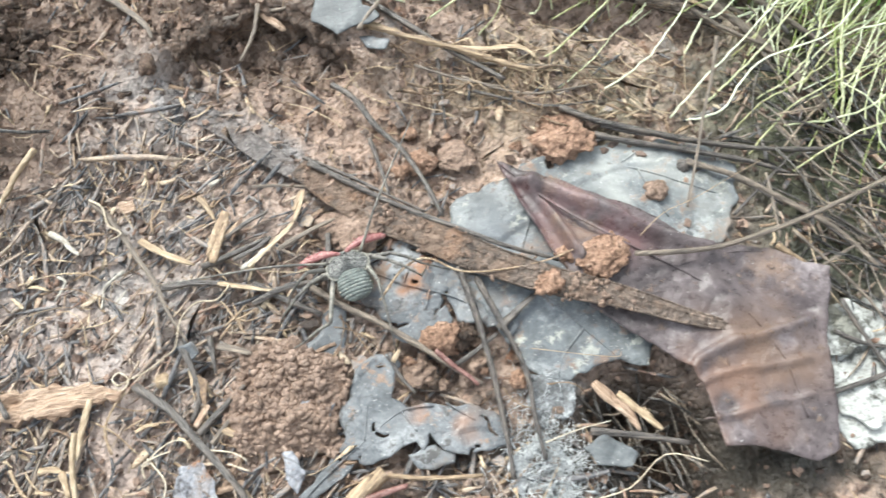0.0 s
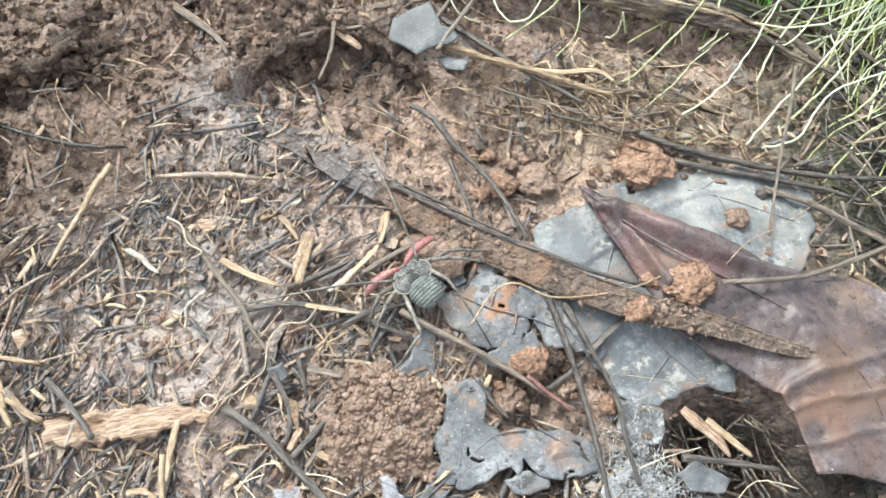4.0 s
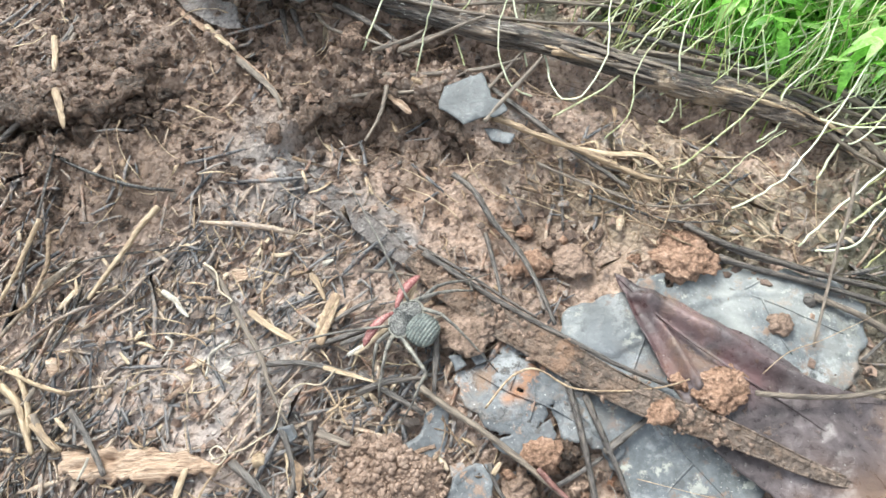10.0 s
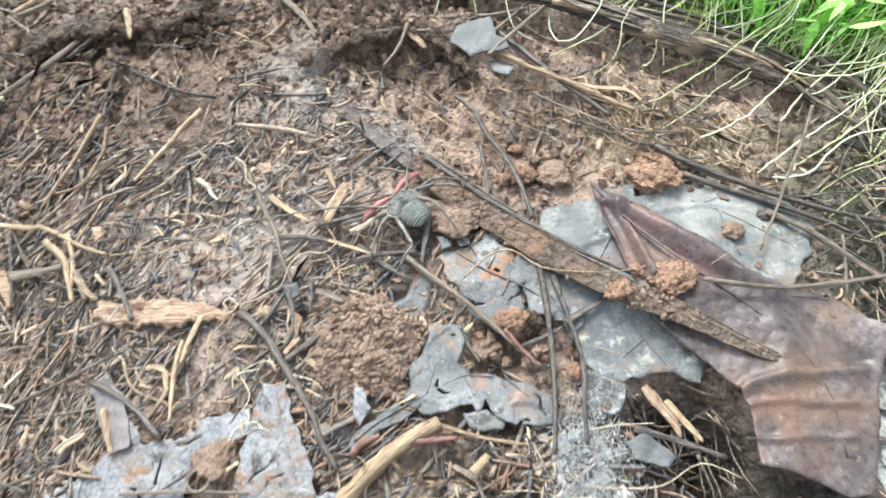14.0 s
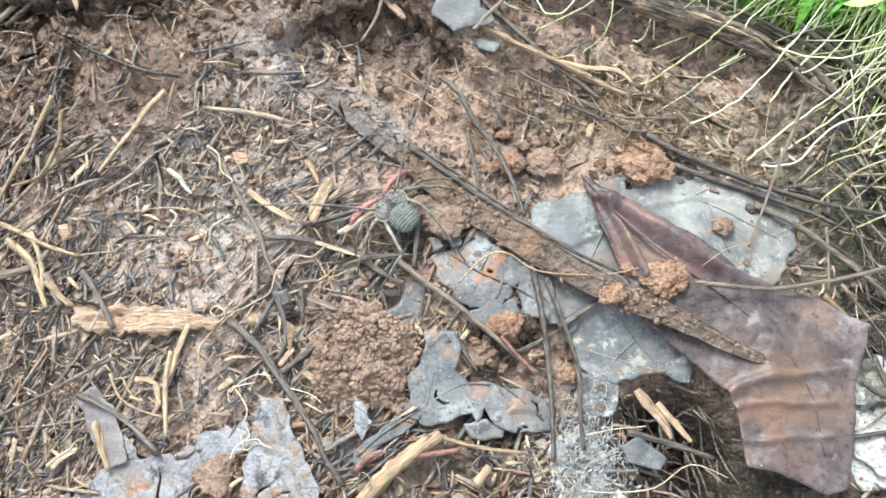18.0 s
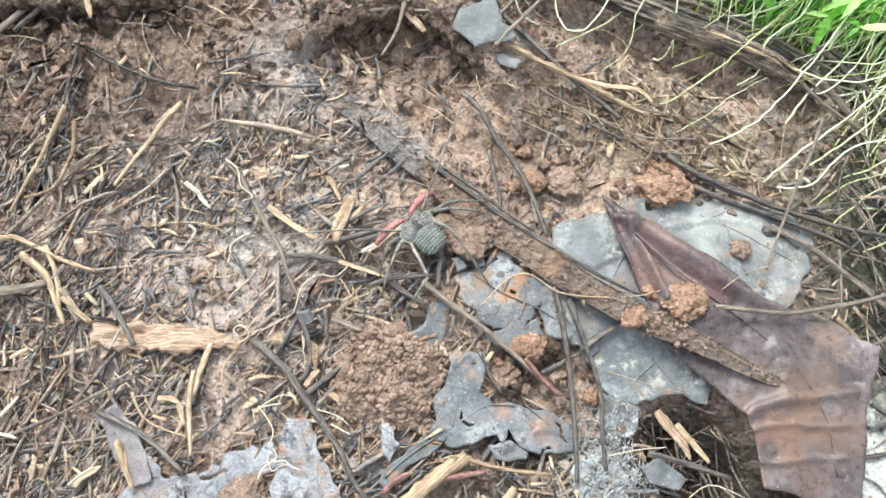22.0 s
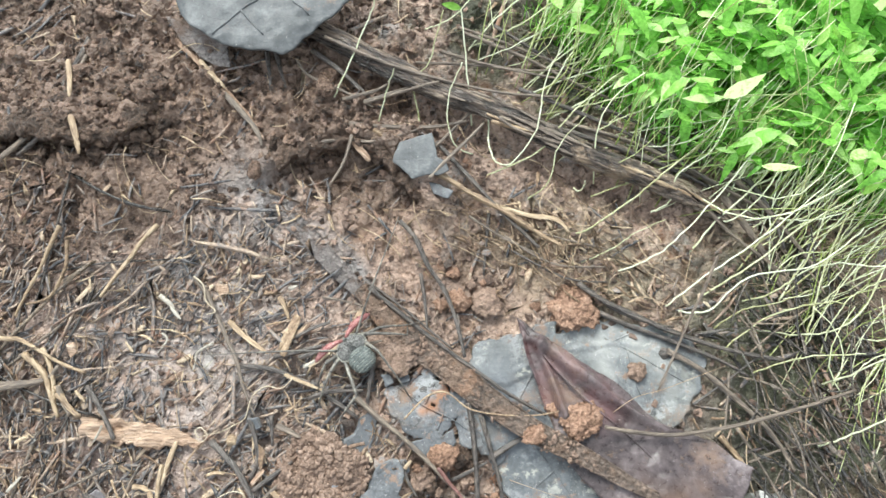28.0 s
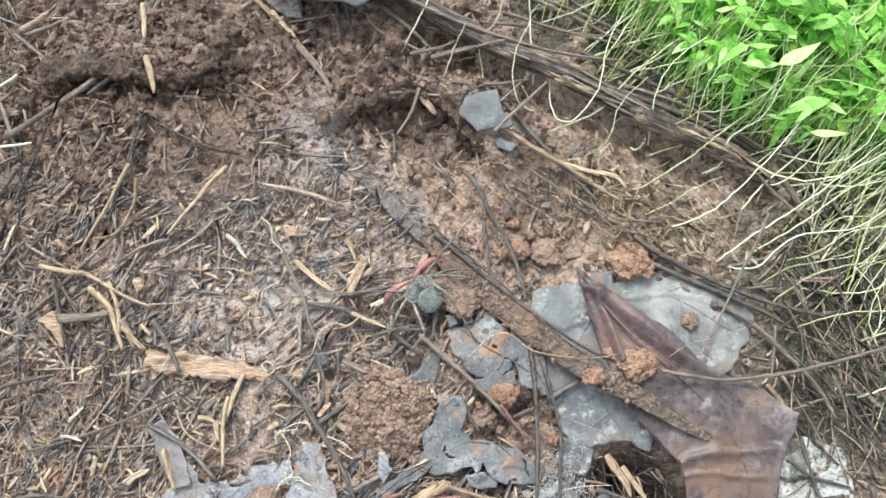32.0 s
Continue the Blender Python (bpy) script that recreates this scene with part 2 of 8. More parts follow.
PALE_FILM, ORANGE, DARK_EARTH_SHADE = (0.46, 0.455, 0.45), (0.325, 0.215, 0.15), (0.1, 0.069, 0.05)
tinted(SOIL, at([(-88.0, 44.7), (-61.7, 54.6), (-14.3, 46.5), (4.1, 39.0), (38.4, 28.0), (-102.6, 30.9), (-61.2, 26.0)], (0.03, ORANGE, 0.8), (0.022, ORANGE, 0.6), (0.024, ORANGE, 0.9), (0.022, ORANGE, 0.8), (0.022, ORANGE, 0.7), (0.03, ORANGE, 0.5), (0.025, (0.4, 0.27, 0.2), 0.6))
        + at([(-96.5, 9.3), (-84.1, -18.2), (-66.2, -29.9), (-46.5, 52.0), (-56.4, 4.7), (-72.7, 13.3), (-43.8, 58.6), (-35.5, 45.7)], (0.03, (0.46, 0.36, 0.31), 0.8), (0.03, (0.46, 0.37, 0.32), 0.8), (0.025, (0.46, 0.38, 0.34), 0.8), (0.02, (0.34, 0.335, 0.33), 0.7), (0.05, PALE_FILM, 0.62), (0.044, PALE_FILM, 0.55), (0.015, (0.34, 0.335, 0.33), 0.6), (0.014, (0.34, 0.335, 0.33), 0.7))
        + at([(-83.6, -26.4), (-85.1, -39.3), (-66.1, -11.0)], (0.03, (0.45, 0.32, 0.27), 0.8), (0.03, (0.45, 0.33, 0.28), 0.7), (0.02, PALE_FILM, 0.5))
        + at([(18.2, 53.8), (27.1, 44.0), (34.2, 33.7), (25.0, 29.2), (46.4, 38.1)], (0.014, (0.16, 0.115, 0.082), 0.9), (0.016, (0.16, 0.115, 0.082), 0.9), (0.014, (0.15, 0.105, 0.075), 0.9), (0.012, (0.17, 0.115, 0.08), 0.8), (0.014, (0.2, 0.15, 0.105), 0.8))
        # Shade under the ledges painted into the soil, over its own dark brown.
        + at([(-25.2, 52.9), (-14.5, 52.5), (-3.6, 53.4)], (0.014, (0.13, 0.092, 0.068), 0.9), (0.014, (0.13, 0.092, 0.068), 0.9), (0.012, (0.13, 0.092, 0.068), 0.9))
        + at([(-20.9, 66.6), (-6.7, 65.2), (6.0, 66.2)], (0.018, DARK_EARTH_SHADE, 0.95), (0.018, DARK_EARTH_SHADE, 0.95), (0.016, DARK_EARTH_SHADE, 0.95))
        + at([(-151.6, 102.6), (-143.5, 81.1), (-122.3, 100.1)], (0.05, DARK_EARTH_SHADE, 1.0), (0.04, DARK_EARTH_SHADE, 1.0), (0.05, DARK_EARTH_SHADE, 1.0))
        + at([(-120.1, 78.2), (-89.9, 78.3), (-69.1, 84.6), (-137.7, 94.5), (-108.6, 91.7), (-83.7, 93.9), (-133.8, 73.3), (-28.2, 80.9), (-12.9, 73.2), (-38.5, 74.2)], (0.03, DARK_EARTH_SHADE, 0.9), (0.03, DARK_EARTH_SHADE, 0.9), (0.03, DARK_EARTH_SHADE, 0.9), (0.075, DARK_EARTH_SHADE, 1.0), (0.045, DARK_EARTH_SHADE, 1.0), (0.04, DARK_EARTH_SHADE, 1.0), (0.025, DARK_EARTH_SHADE, 0.6), (0.022, DARK_EARTH_SHADE, 0.8), (0.02, DARK_EARTH_SHADE, 0.7), (0.016, DARK_EARTH_SHADE, 0.7))
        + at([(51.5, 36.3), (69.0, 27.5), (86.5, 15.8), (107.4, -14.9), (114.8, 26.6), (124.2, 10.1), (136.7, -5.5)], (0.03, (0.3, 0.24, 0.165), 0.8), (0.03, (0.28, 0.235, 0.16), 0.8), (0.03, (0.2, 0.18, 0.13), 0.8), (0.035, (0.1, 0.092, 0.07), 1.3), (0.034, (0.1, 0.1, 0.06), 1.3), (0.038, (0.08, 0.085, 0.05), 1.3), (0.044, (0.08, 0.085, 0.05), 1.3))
        + at([(-31.1, -93.4), (-5.4, -90.0), (13.3, -91.9), (36.9, -89.1), (54.4, -85.1), (74.9, -79.2), (94.1, -74.5)], (0.026, (0.09, 0.072, 0.056), 0.9), (0.026, (0.09, 0.072, 0.056), 0.9), (0.026, (0.09, 0.072, 0.056), 0.9), (0.026, (0.09, 0.072, 0.056), 0.9), (0.026, (0.09, 0.072, 0.056), 0.9), (0.026, (0.09, 0.072, 0.056), 0.9), (0.026, (0.09, 0.072, 0.056), 0.9))
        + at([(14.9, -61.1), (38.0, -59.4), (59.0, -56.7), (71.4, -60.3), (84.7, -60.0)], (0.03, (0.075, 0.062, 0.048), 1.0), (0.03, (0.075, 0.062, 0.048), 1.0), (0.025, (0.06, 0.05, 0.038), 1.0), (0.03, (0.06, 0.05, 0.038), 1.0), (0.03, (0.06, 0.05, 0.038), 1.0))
        # Shade of the gap beside the leaf, and dark humus, painted near black.
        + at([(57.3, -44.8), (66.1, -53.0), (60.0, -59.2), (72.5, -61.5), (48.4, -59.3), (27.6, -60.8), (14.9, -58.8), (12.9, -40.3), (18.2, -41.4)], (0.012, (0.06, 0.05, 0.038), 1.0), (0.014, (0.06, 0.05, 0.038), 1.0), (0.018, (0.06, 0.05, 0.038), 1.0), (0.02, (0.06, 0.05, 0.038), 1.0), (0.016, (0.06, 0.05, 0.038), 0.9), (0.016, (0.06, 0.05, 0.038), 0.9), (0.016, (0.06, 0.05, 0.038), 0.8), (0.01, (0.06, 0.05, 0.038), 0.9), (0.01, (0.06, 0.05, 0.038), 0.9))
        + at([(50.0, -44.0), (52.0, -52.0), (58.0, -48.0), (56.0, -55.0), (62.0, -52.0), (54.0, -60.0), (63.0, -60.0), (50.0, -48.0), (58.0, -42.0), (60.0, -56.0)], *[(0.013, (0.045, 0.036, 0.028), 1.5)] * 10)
        + at([(-50.0, 64.4), (-44.0, 59.5), (-38.2, 54.7), (-32.2, 48.9), (-26.4, 43.9), (-19.6, 38.1), (-12.9, 32.1), (-6.3, 27.3)], *[(0.009, (0.3, 0.288, 0.283), 0.9)] * 8)
        + at([(-100.9, 5.3), (-78.5, -1.6), (-92.8, -25.6), (-72.1, -16.2), (-56.0, -27.9), (-99.0, -41.0), (-77.3, -39.6)], *[(0.028, (0.46, 0.35, 0.295), 0.55)] * 7)
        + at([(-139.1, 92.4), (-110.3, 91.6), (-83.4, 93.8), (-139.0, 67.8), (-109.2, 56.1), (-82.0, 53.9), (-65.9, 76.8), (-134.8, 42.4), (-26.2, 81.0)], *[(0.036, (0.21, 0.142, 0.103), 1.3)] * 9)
        # Shade deep in the grass and behind the log, painted as dark green.
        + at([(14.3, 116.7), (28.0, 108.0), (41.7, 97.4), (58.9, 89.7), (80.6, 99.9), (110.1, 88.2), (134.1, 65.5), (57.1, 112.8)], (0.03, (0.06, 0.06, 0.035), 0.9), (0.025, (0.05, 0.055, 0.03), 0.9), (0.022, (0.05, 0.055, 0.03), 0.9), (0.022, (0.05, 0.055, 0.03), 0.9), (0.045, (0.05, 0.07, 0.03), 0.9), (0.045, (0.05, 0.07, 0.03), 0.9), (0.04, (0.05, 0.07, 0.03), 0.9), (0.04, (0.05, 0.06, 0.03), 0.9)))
PELLET = surface("soil_pellets", [(0.1, (0.1, 0.066, 0.046)), (0.5, (0.215, 0.147, 0.109)), (0.9, (0.37, 0.27, 0.21))],
                 scale=300, rough=0.55, bump=0.5, grain=1800, per_piece=0.35, fine_mix=0.5)
CRUMB = surface("soil_crumbs", [(0.1, (0.06, 0.042, 0.034)), (0.5, (0.19, 0.13, 0.1)), (0.9, (0.34, 0.23, 0.17))],
                scale=150, rough=0.55, bump=0.8, grain=1500, per_piece=0.5)
CLAY = surface("orange_clay", [(0.1, (0.135, 0.076, 0.05)), (0.4, (0.32, 0.195, 0.132)), (0.6, (0.45, 0.285, 0.2)), (0.9, (0.62, 0.43, 0.325))],
               scale=190, rough=0.7, bump=1.0, grain=1400, spec=0.3, crumble=1.0, specks=0.5, deep=0.0012)
BROWN_CLAY = surface("brown_clay", [(0.1, (0.1, 0.068, 0.05)), (0.35, (0.225, 0.156, 0.116)), (0.6, (0.335, 0.237, 0.182)), (0.9, (0.5, 0.375, 0.3))],
                     scale=190, rough=0.62, bump=0.9, grain=1400, spec=0.35, crumble=0.8, specks=0.6, deep=0.001)
DARK_CLAY = surface("dark_clay", [(0.1, (0.026, 0.018, 0.014)), (0.4, (0.08, 0.054, 0.039)), (0.6, (0.14, 0.094, 0.068)), (0.9, (0.27, 0.185, 0.135))],
                    scale=190, rough=0.5, bump=1.0, grain=1400, spec=0.45, crumble=1.0, specks=0.4, deep=0.0012)
NEEDLE = surface("rotten_needles", [(0.05, (0.045, 0.046, 0.05)), (0.3, (0.135, 0.13, 0.133)), (0.54, (0.23, 0.205, 0.188)), (0.76, (0.35, 0.262, 0.2)), (0.97, (0.5, 0.4, 0.3))],
                 scale=160, rough=0.38, bump=0.7, grain=1100, per_piece=0.7, spec=0.6, spots=[(150, 0.54, 0.62, (0.33, 0.205, 0.145)), (38, 0.57, 0.66, (0.36, 0.215, 0.15))])
DARK_NEEDLE = surface("dark_wet_stems", [(0.08, (0.03, 0.028, 0.026)), (0.4, (0.08, 0.07, 0.062)), (0.66, (0.15, 0.125, 0.1)), (0.95, (0.32, 0.25, 0.18))],
                      scale=160, rough=0.3, bump=0.6, grain=1300, per_piece=0.8, spec=0.7)
CHIP = surface("straw_chips", [(0.08, (0.14, 0.085, 0.055)), (0.35, (0.29, 0.2, 0.14)), (0.65, (0.42, 0.31, 0.215)), (0.98, (0.62, 0.51, 0.37))],
               scale=220, rough=0.5, bump=0.9, grain=1300, per_piece=0.95)
BITS = surface("rotted_leaf_bits", [(0.08, (0.06, 0.044, 0.036)), (0.4, (0.17, 0.12, 0.09)), (0.6, (0.28, 0.185, 0.13)), (0.8, (0.24, 0.225, 0.22)), (0.98, (0.4, 0.31, 0.23))],
               scale=260, rough=0.45, bump=0.9, grain=1300, per_piece=1.1)
DARK_TWIG = surface("dark_wet_twig", [(0.1, (0.03, 0.027, 0.025)), (0.5, (0.085, 0.073, 0.065)), (0.9, (0.22, 0.18, 0.145))],
                    stretch=(0.14, 1.3, 1.3), scale=260, rough=0.36, bump=0.9, grain=1300, spec=0.65)
GREY_TWIG = surface("grey_brown_twig", [(0.1, (0.07, 0.056, 0.046)), (0.45, (0.17, 0.138, 0.11)), (0.9, (0.36, 0.295, 0.23))],
                    stretch=(0.14, 1.3, 1.3), scale=260, rough=0.5, bump=0.9, grain=1300)
STRAW = surface("pale_straw", [(0.1, (0.14, 0.09, 0.055)), (0.4, (0.34, 0.245, 0.155)), (0.65, (0.48, 0.37, 0.245)), (0.9, (0.66, 0.55, 0.4))],
                stretch=(0.14, 1.3, 1.3), scale=190, rough=0.5, bump=0.9, grain=1300, per_object=0.3, spots=[(260, 0.6, 0.68, (0.13, 0.085, 0.055))])
FIBRE = surface("plant_fibre", [(0.1, (0.13, 0.08, 0.05)), (0.5, (0.33, 0.23, 0.145)), (0.9, (0.6, 0.48, 0.33))],
                scale=190, rough=0.5, bump=0.8, grain=1300, per_piece=0.7)
ROOT = surface("pale_root", [(0.1, (0.36, 0.28, 0.19)), (0.5, (0.6, 0.52, 0.39)), (0.9, (0.78, 0.72, 0.6))], scale=260, rough=0.5, bump=0.6, per_object=0.3)
WHITE_BIT = surface("whitish_husk", [(0.1, (0.2, 0.165, 0.125)), (0.45, (0.42, 0.385, 0.325)), (0.9, (0.66, 0.63, 0.56))], scale=330, rough=0.45, bump=0.8)
BARK = surface("orange_bark", [(0.08, (0.15, 0.088, 0.058)), (0.35, (0.42, 0.275, 0.185)), (0.6, (0.6, 0.43, 0.31)), (0.9, (0.74, 0.6, 0.47))],
               scale=110, rough=0.6, bump=1.0, grain=800, stretch=(0.3, 2.2, 1.4), deep=0.0014, contrast=1.1, spots=[(120, 0.62, 0.67, (0.22, 0.13, 0.085))])
LOG = surface("rotten_log", [(0.15, (0.022, 0.018, 0.015)), (0.42, (0.075, 0.058, 0.047)), (0.58, (0.17, 0.128, 0.096)), (0.85, (0.4, 0.31, 0.225))],
              scale=90, rough=0.3, bump=1.0, grain=500, deep=0.0016, contrast=1.4, spec=0.8, stretch=(0.16, 1.6, 1.6), spots=[(38, 0.57, 0.64, (0.36, 0.27, 0.19)), (60, 0.62, 0.7, (0.34, 0.24, 0.16)), (110, 0.66, 0.72, (0.42, 0.43, 0.42))])
MUD, RUST = (0.23, 0.16, 0.12), (0.36, 0.19, 0.11)
GREY_LEAF = surface("grey_skeleton_leaf", [(0.1, (0.055, 0.059, 0.062)), (0.4, (0.108, 0.116, 0.124)), (0.6, (0.162, 0.172, 0.182)), (0.9, (0.32, 0.333, 0.338))],
                    scale=95, rough=0.45, bump=0.3, grain=900, fine_mix=0.5, contrast=1.4, spec=0.45, net=(130, 0.03, (0.085, 0.085, 0.09), 0.55), specks=2.0, spots=[(45, 0.55, 0.63, (0.2, 0.165, 0.14)), (75, 0.59, 0.64, RUST), (95, 0.55, 0.62, (0.3, 0.31, 0.317)), (190, 0.57, 0.62, (0.08, 0.077, 0.075)), (150, 0.59, 0.63, MUD)])
tinted(GREY_LEAF, at([(15.6, -8.9), (13.0, -10.5), (21.9, -41.0), (12.0, -36.5), (26.0, -37.0), (8.0, -6.0)], (0.003, RUST, 1.0), (0.002, RUST, 0.9), (0.004, RUST, 0.9), (0.003, RUST, 0.9), (0.004, (0.24, 0.16, 0.11), 0.9), (0.003, (0.24, 0.16, 0.11), 0.9)))
PALE_LEAF = surface("pale_leaf_skin", [(0.1, (0.06, 0.065, 0.066)), (0.38, (0.122, 0.132, 0.136)), (0.58, (0.178, 0.19, 0.198)), (0.75, (0.27, 0.286, 0.283)), (0.95, (0.5, 0.52, 0.48))],
                    scale=52, rough=0.48, bump=0.3, grain=900, fine_mix=0.6, spec=0.32, contrast=1.35, net=(105, 0.035, (0.13, 0.135, 0.135), 0.5), specks=1.8,
                    spots=[(95, 0.56, 0.6, (0.2, 0.205, 0.19)), (210, 0.58, 0.62, (0.42, 0.42, 0.37)), (38, 0.56, 0.66, (0.17, 0.155, 0.14)), (85, 0.53, 0.6, (0.34, 0.352, 0.352)), (190, 0.56, 0.62, (0.1, 0.103, 0.105)), (70, 0.56, 0.62, MUD), (170, 0.58, 0.63, MUD), (26, 0.56, 0.66, (0.12, 0.126, 0.13))])
SLATE_BLUE, CREAM_SKIN = (0.135, 0.15, 0.17), (0.42, 0.425, 0.4)
tinted(PALE_LEAF, at([(33.0, 5.0), (70.0, 12.0), (80.0, 6.0), (58.0, 13.0)], (0.013, (0.13, 0.137, 0.14), 0.9), (0.012, CREAM_SKIN, 0.7), (0.01, CREAM_SKIN, 0.6), (0.009, CREAM_SKIN, 0.6)) + at([(30.6, -2.6), (38.6, -9.1), (45.7, -27.0), (36.8, -16.5), (64.2, 7.2), (65.2, 2.9), (85.4, -4.4), (71.0, 14.2), (47.4, 12.6)], (0.012, SLATE_BLUE, 0.7), (0.012, SLATE_BLUE, 0.7), (0.012, SLATE_BLUE, 0.6), (0.01, SLATE_BLUE, 0.6), (0.006, CREAM_SKIN, 0.8), (0.005, CREAM_SKIN, 0.8),
                         (0.007, CREAM_SKIN, 0.8), (0.007, CREAM_SKIN, 0.6), (0.007, SLATE_BLUE, 0.6)))
LILAC_LEAF = surface("lilac_grey_leaf", [(0.1, (0.092, 0.094, 0.105)), (0.4, (0.195, 0.2, 0.222)), (0.6, (0.265, 0.27, 0.296)), (0.9, (0.43, 0.44, 0.462))],
                     scale=80, rough=0.36, bump=0.6, grain=800, fine_mix=0.6, contrast=1.2, spec=0.55, net=(70, 0.022, (0.08, 0.075, 0.08), 0.6), specks=1.2, spots=[(40, 0.55, 0.62, (0.24, 0.2, 0.18)), (80, 0.6, 0.65, RUST), (110, 0.55, 0.61, (0.37, 0.375, 0.39)), (170, 0.58, 0.63, (0.1, 0.095, 0.1))], deep=0.0012)
SLATE_LEAF = surface("slate_leaf", [(0.1, (0.055, 0.06, 0.063)), (0.5, (0.115, 0.123, 0.128)), (0.9, (0.25, 0.26, 0.26))],
                     scale=110, rough=0.5, spec=0.3, bump=0.5, grain=900, fine_mix=0.6, net=(170, 0.03, (0.12, 0.12, 0.12), 0.4), specks=1.0, spots=[(70, 0.62, 0.7, MUD)])
BROWN_SLAB = surface("brown_grey_leaf", [(0.1, (0.1, 0.09, 0.092)), (0.5, (0.2, 0.184, 0.19)), (0.9, (0.33, 0.312, 0.316))],
                     scale=80, rough=0.45, bump=0.5, grain=900, net=(150, 0.03, (0.16, 0.15, 0.14), 0.4), specks=1.2, fine_mix=0.6, spots=[(60, 0.56, 0.63, (0.16, 0.14, 0.13)), (120, 0.57, 0.62, (0.28, 0.265, 0.27)), (34, 0.54, 0.64, MUD)])
PURPLE_LEAF = surface("purple_leaf_skin", [(0.08, (0.027, 0.021, 0.021)), (0.36, (0.065, 0.051, 0.052)), (0.6, (0.11, 0.088, 0.09)), (0.9, (0.24, 0.205, 0.208))],
                      scale=55, rough=0.4, bump=0.6, grain=600, specks=1.0, spec=0.5, contrast=1.25, fine_mix=0.7,
                      spots=[(30, 0.58, 0.68, (0.19, 0.13, 0.1)), (85, 0.63, 0.68, (0.25, 0.155, 0.105)), (120, 0.67, 0.7, (0.06, 0.042, 0.038)), (230, 0.6, 0.66, (0.18, 0.125, 0.095))])
MAROON, TAN_SKIN = (0.14, 0.05, 0.05), (0.14, 0.088, 0.062)
tinted(PURPLE_LEAF, at([(41.5, 10.6), (45.1, 2.9), (48.7, -5.8), (52.2, 2.8), (58.8, -3.0), (63.9, -8.5)], (0.006, MAROON, 0.8), (0.007, MAROON, 0.65), (0.007, MAROON, 0.65), (0.008, (0.26, 0.16, 0.16), 0.8), (0.008, (0.22, 0.1, 0.1), 0.7), (0.008, (0.2, 0.1, 0.1), 0.6))
        + at([(70.1, -28.4), (77.4, -36.0), (83.4, -42.3), (73.3, -46.1), (89.8, -37.1), (67.3, -41.1), (88.1, -29.5)], (0.008, TAN_SKIN, 0.6), (0.012, TAN_SKIN, 0.9), (0.014, TAN_SKIN, 0.9), (0.014, (0.2, 0.11, 0.075), 0.9), (0.012, TAN_SKIN, 0.8), (0.009, (0.16, 0.09, 0.065), 0.9), (0.008, TAN_SKIN, 0.6)))
STRIP = surface("muddy_strip", [(0.1, (0.05, 0.038, 0.031)), (0.4, (0.125, 0.094, 0.075)), (0.6, (0.195, 0.146, 0.115)), (0.9, (0.35, 0.262, 0.205))],
                scale=130, rough=0.5, bump=1.0, grain=900, crumble=0.8, specks=1.2, deep=0.0013, spots=[(75, 0.54, 0.6, (0.27, 0.19, 0.14)), (60, 0.6, 0.66, (0.34, 0.215, 0.145))])
GREY_STRIP = surface("grey_strip", [(0.1, (0.06, 0.053, 0.05)), (0.5, (0.185, 0.162, 0.15)), (0.9, (0.38, 0.345, 0.325))],
                     scale=150, rough=0.42, bump=1.0, grain=900, crumble=0.6, specks=1.4, deep=0.001, spots=[(70, 0.55, 0.65, (0.16, 0.11, 0.085))])
MOULD_FILM = surface("mould_film", [(0.2, (0.1, 0.1, 0.1)), (0.45, (0.18, 0.187, 0.192)), (0.65, (0.31, 0.32, 0.327)), (0.9, (0.56, 0.575, 0.575))], scale=160, rough=0.5, bump=0.9, grain=1300, contrast=1.4)
FUNGUS = surface("white_mould", [(0.1, (0.2, 0.205, 0.205)), (0.5, (0.5, 0.515, 0.52)), (0.9, (0.78, 0.8, 0.8))], scale=220, rough=0.7, bump=0.9, grain=1300)
STEM = surface("blanched_stem", [(0.1, (0.3, 0.3, 0.13)), (0.45, (0.55, 0.58, 0.36)), (0.9, (0.77, 0.81, 0.64))], scale=60, rough=0.35, bump=0.3, per_object=0.6)
STEM_MASS = surface("pale_green_stems", [(0.1, (0.2, 0.26, 0.06)), (0.5, (0.46, 0.52, 0.22)), (0.9, (0.76, 0.8, 0.55))], scale=60, rough=0.35, bump=0.3, per_piece=0.9)
GREEN = surface("fresh_green", [(0.1, (0.18, 0.42, 0.05)), (0.5, (0.36, 0.67, 0.12)), (0.9, (0.58, 0.82, 0.28))], scale=90, rough=0.4, bump=0.5,
                per_object=0.6, through_light=0.4)
GREEN_MASS = surface("grass_blades", [(0.05, (0.1, 0.29, 0.03)), (0.4, (0.26, 0.62, 0.09)), (0.7, (0.42, 0.8, 0.17)), (0.95, (0.68, 0.92, 0.4))], scale=60,
                     rough=0.42, bump=0.3, per_piece=0.9, through_light=0.45)


# ---- the lie of the land, in millimetres ----
QUAD = [4.11, -1.36, 25.01, -7.91, -8.11, -1.39]
BUMPS = [
    (22, 24, -4.85, 16),
    (-10, 55, -4.04, 20),
    (-92, 60, 6.65, 18),
    (-64, 18, -4.4, 18),
    (95, -48, -2.29, 16),
    (-14, -58, 3.61, 22),
    (50, -42, -2.55, 18),
    (-40, -36, 0.17, 20),
    (-120, -40, -1.75, 30),
    (60, 50, 1.6, 22),
    (-130, 75, 0.64, 30),
    (20, -22, -1.55, 16),
    (-30, 95, -1.21, 30),
    (75, 0, 0.52, 22),
]


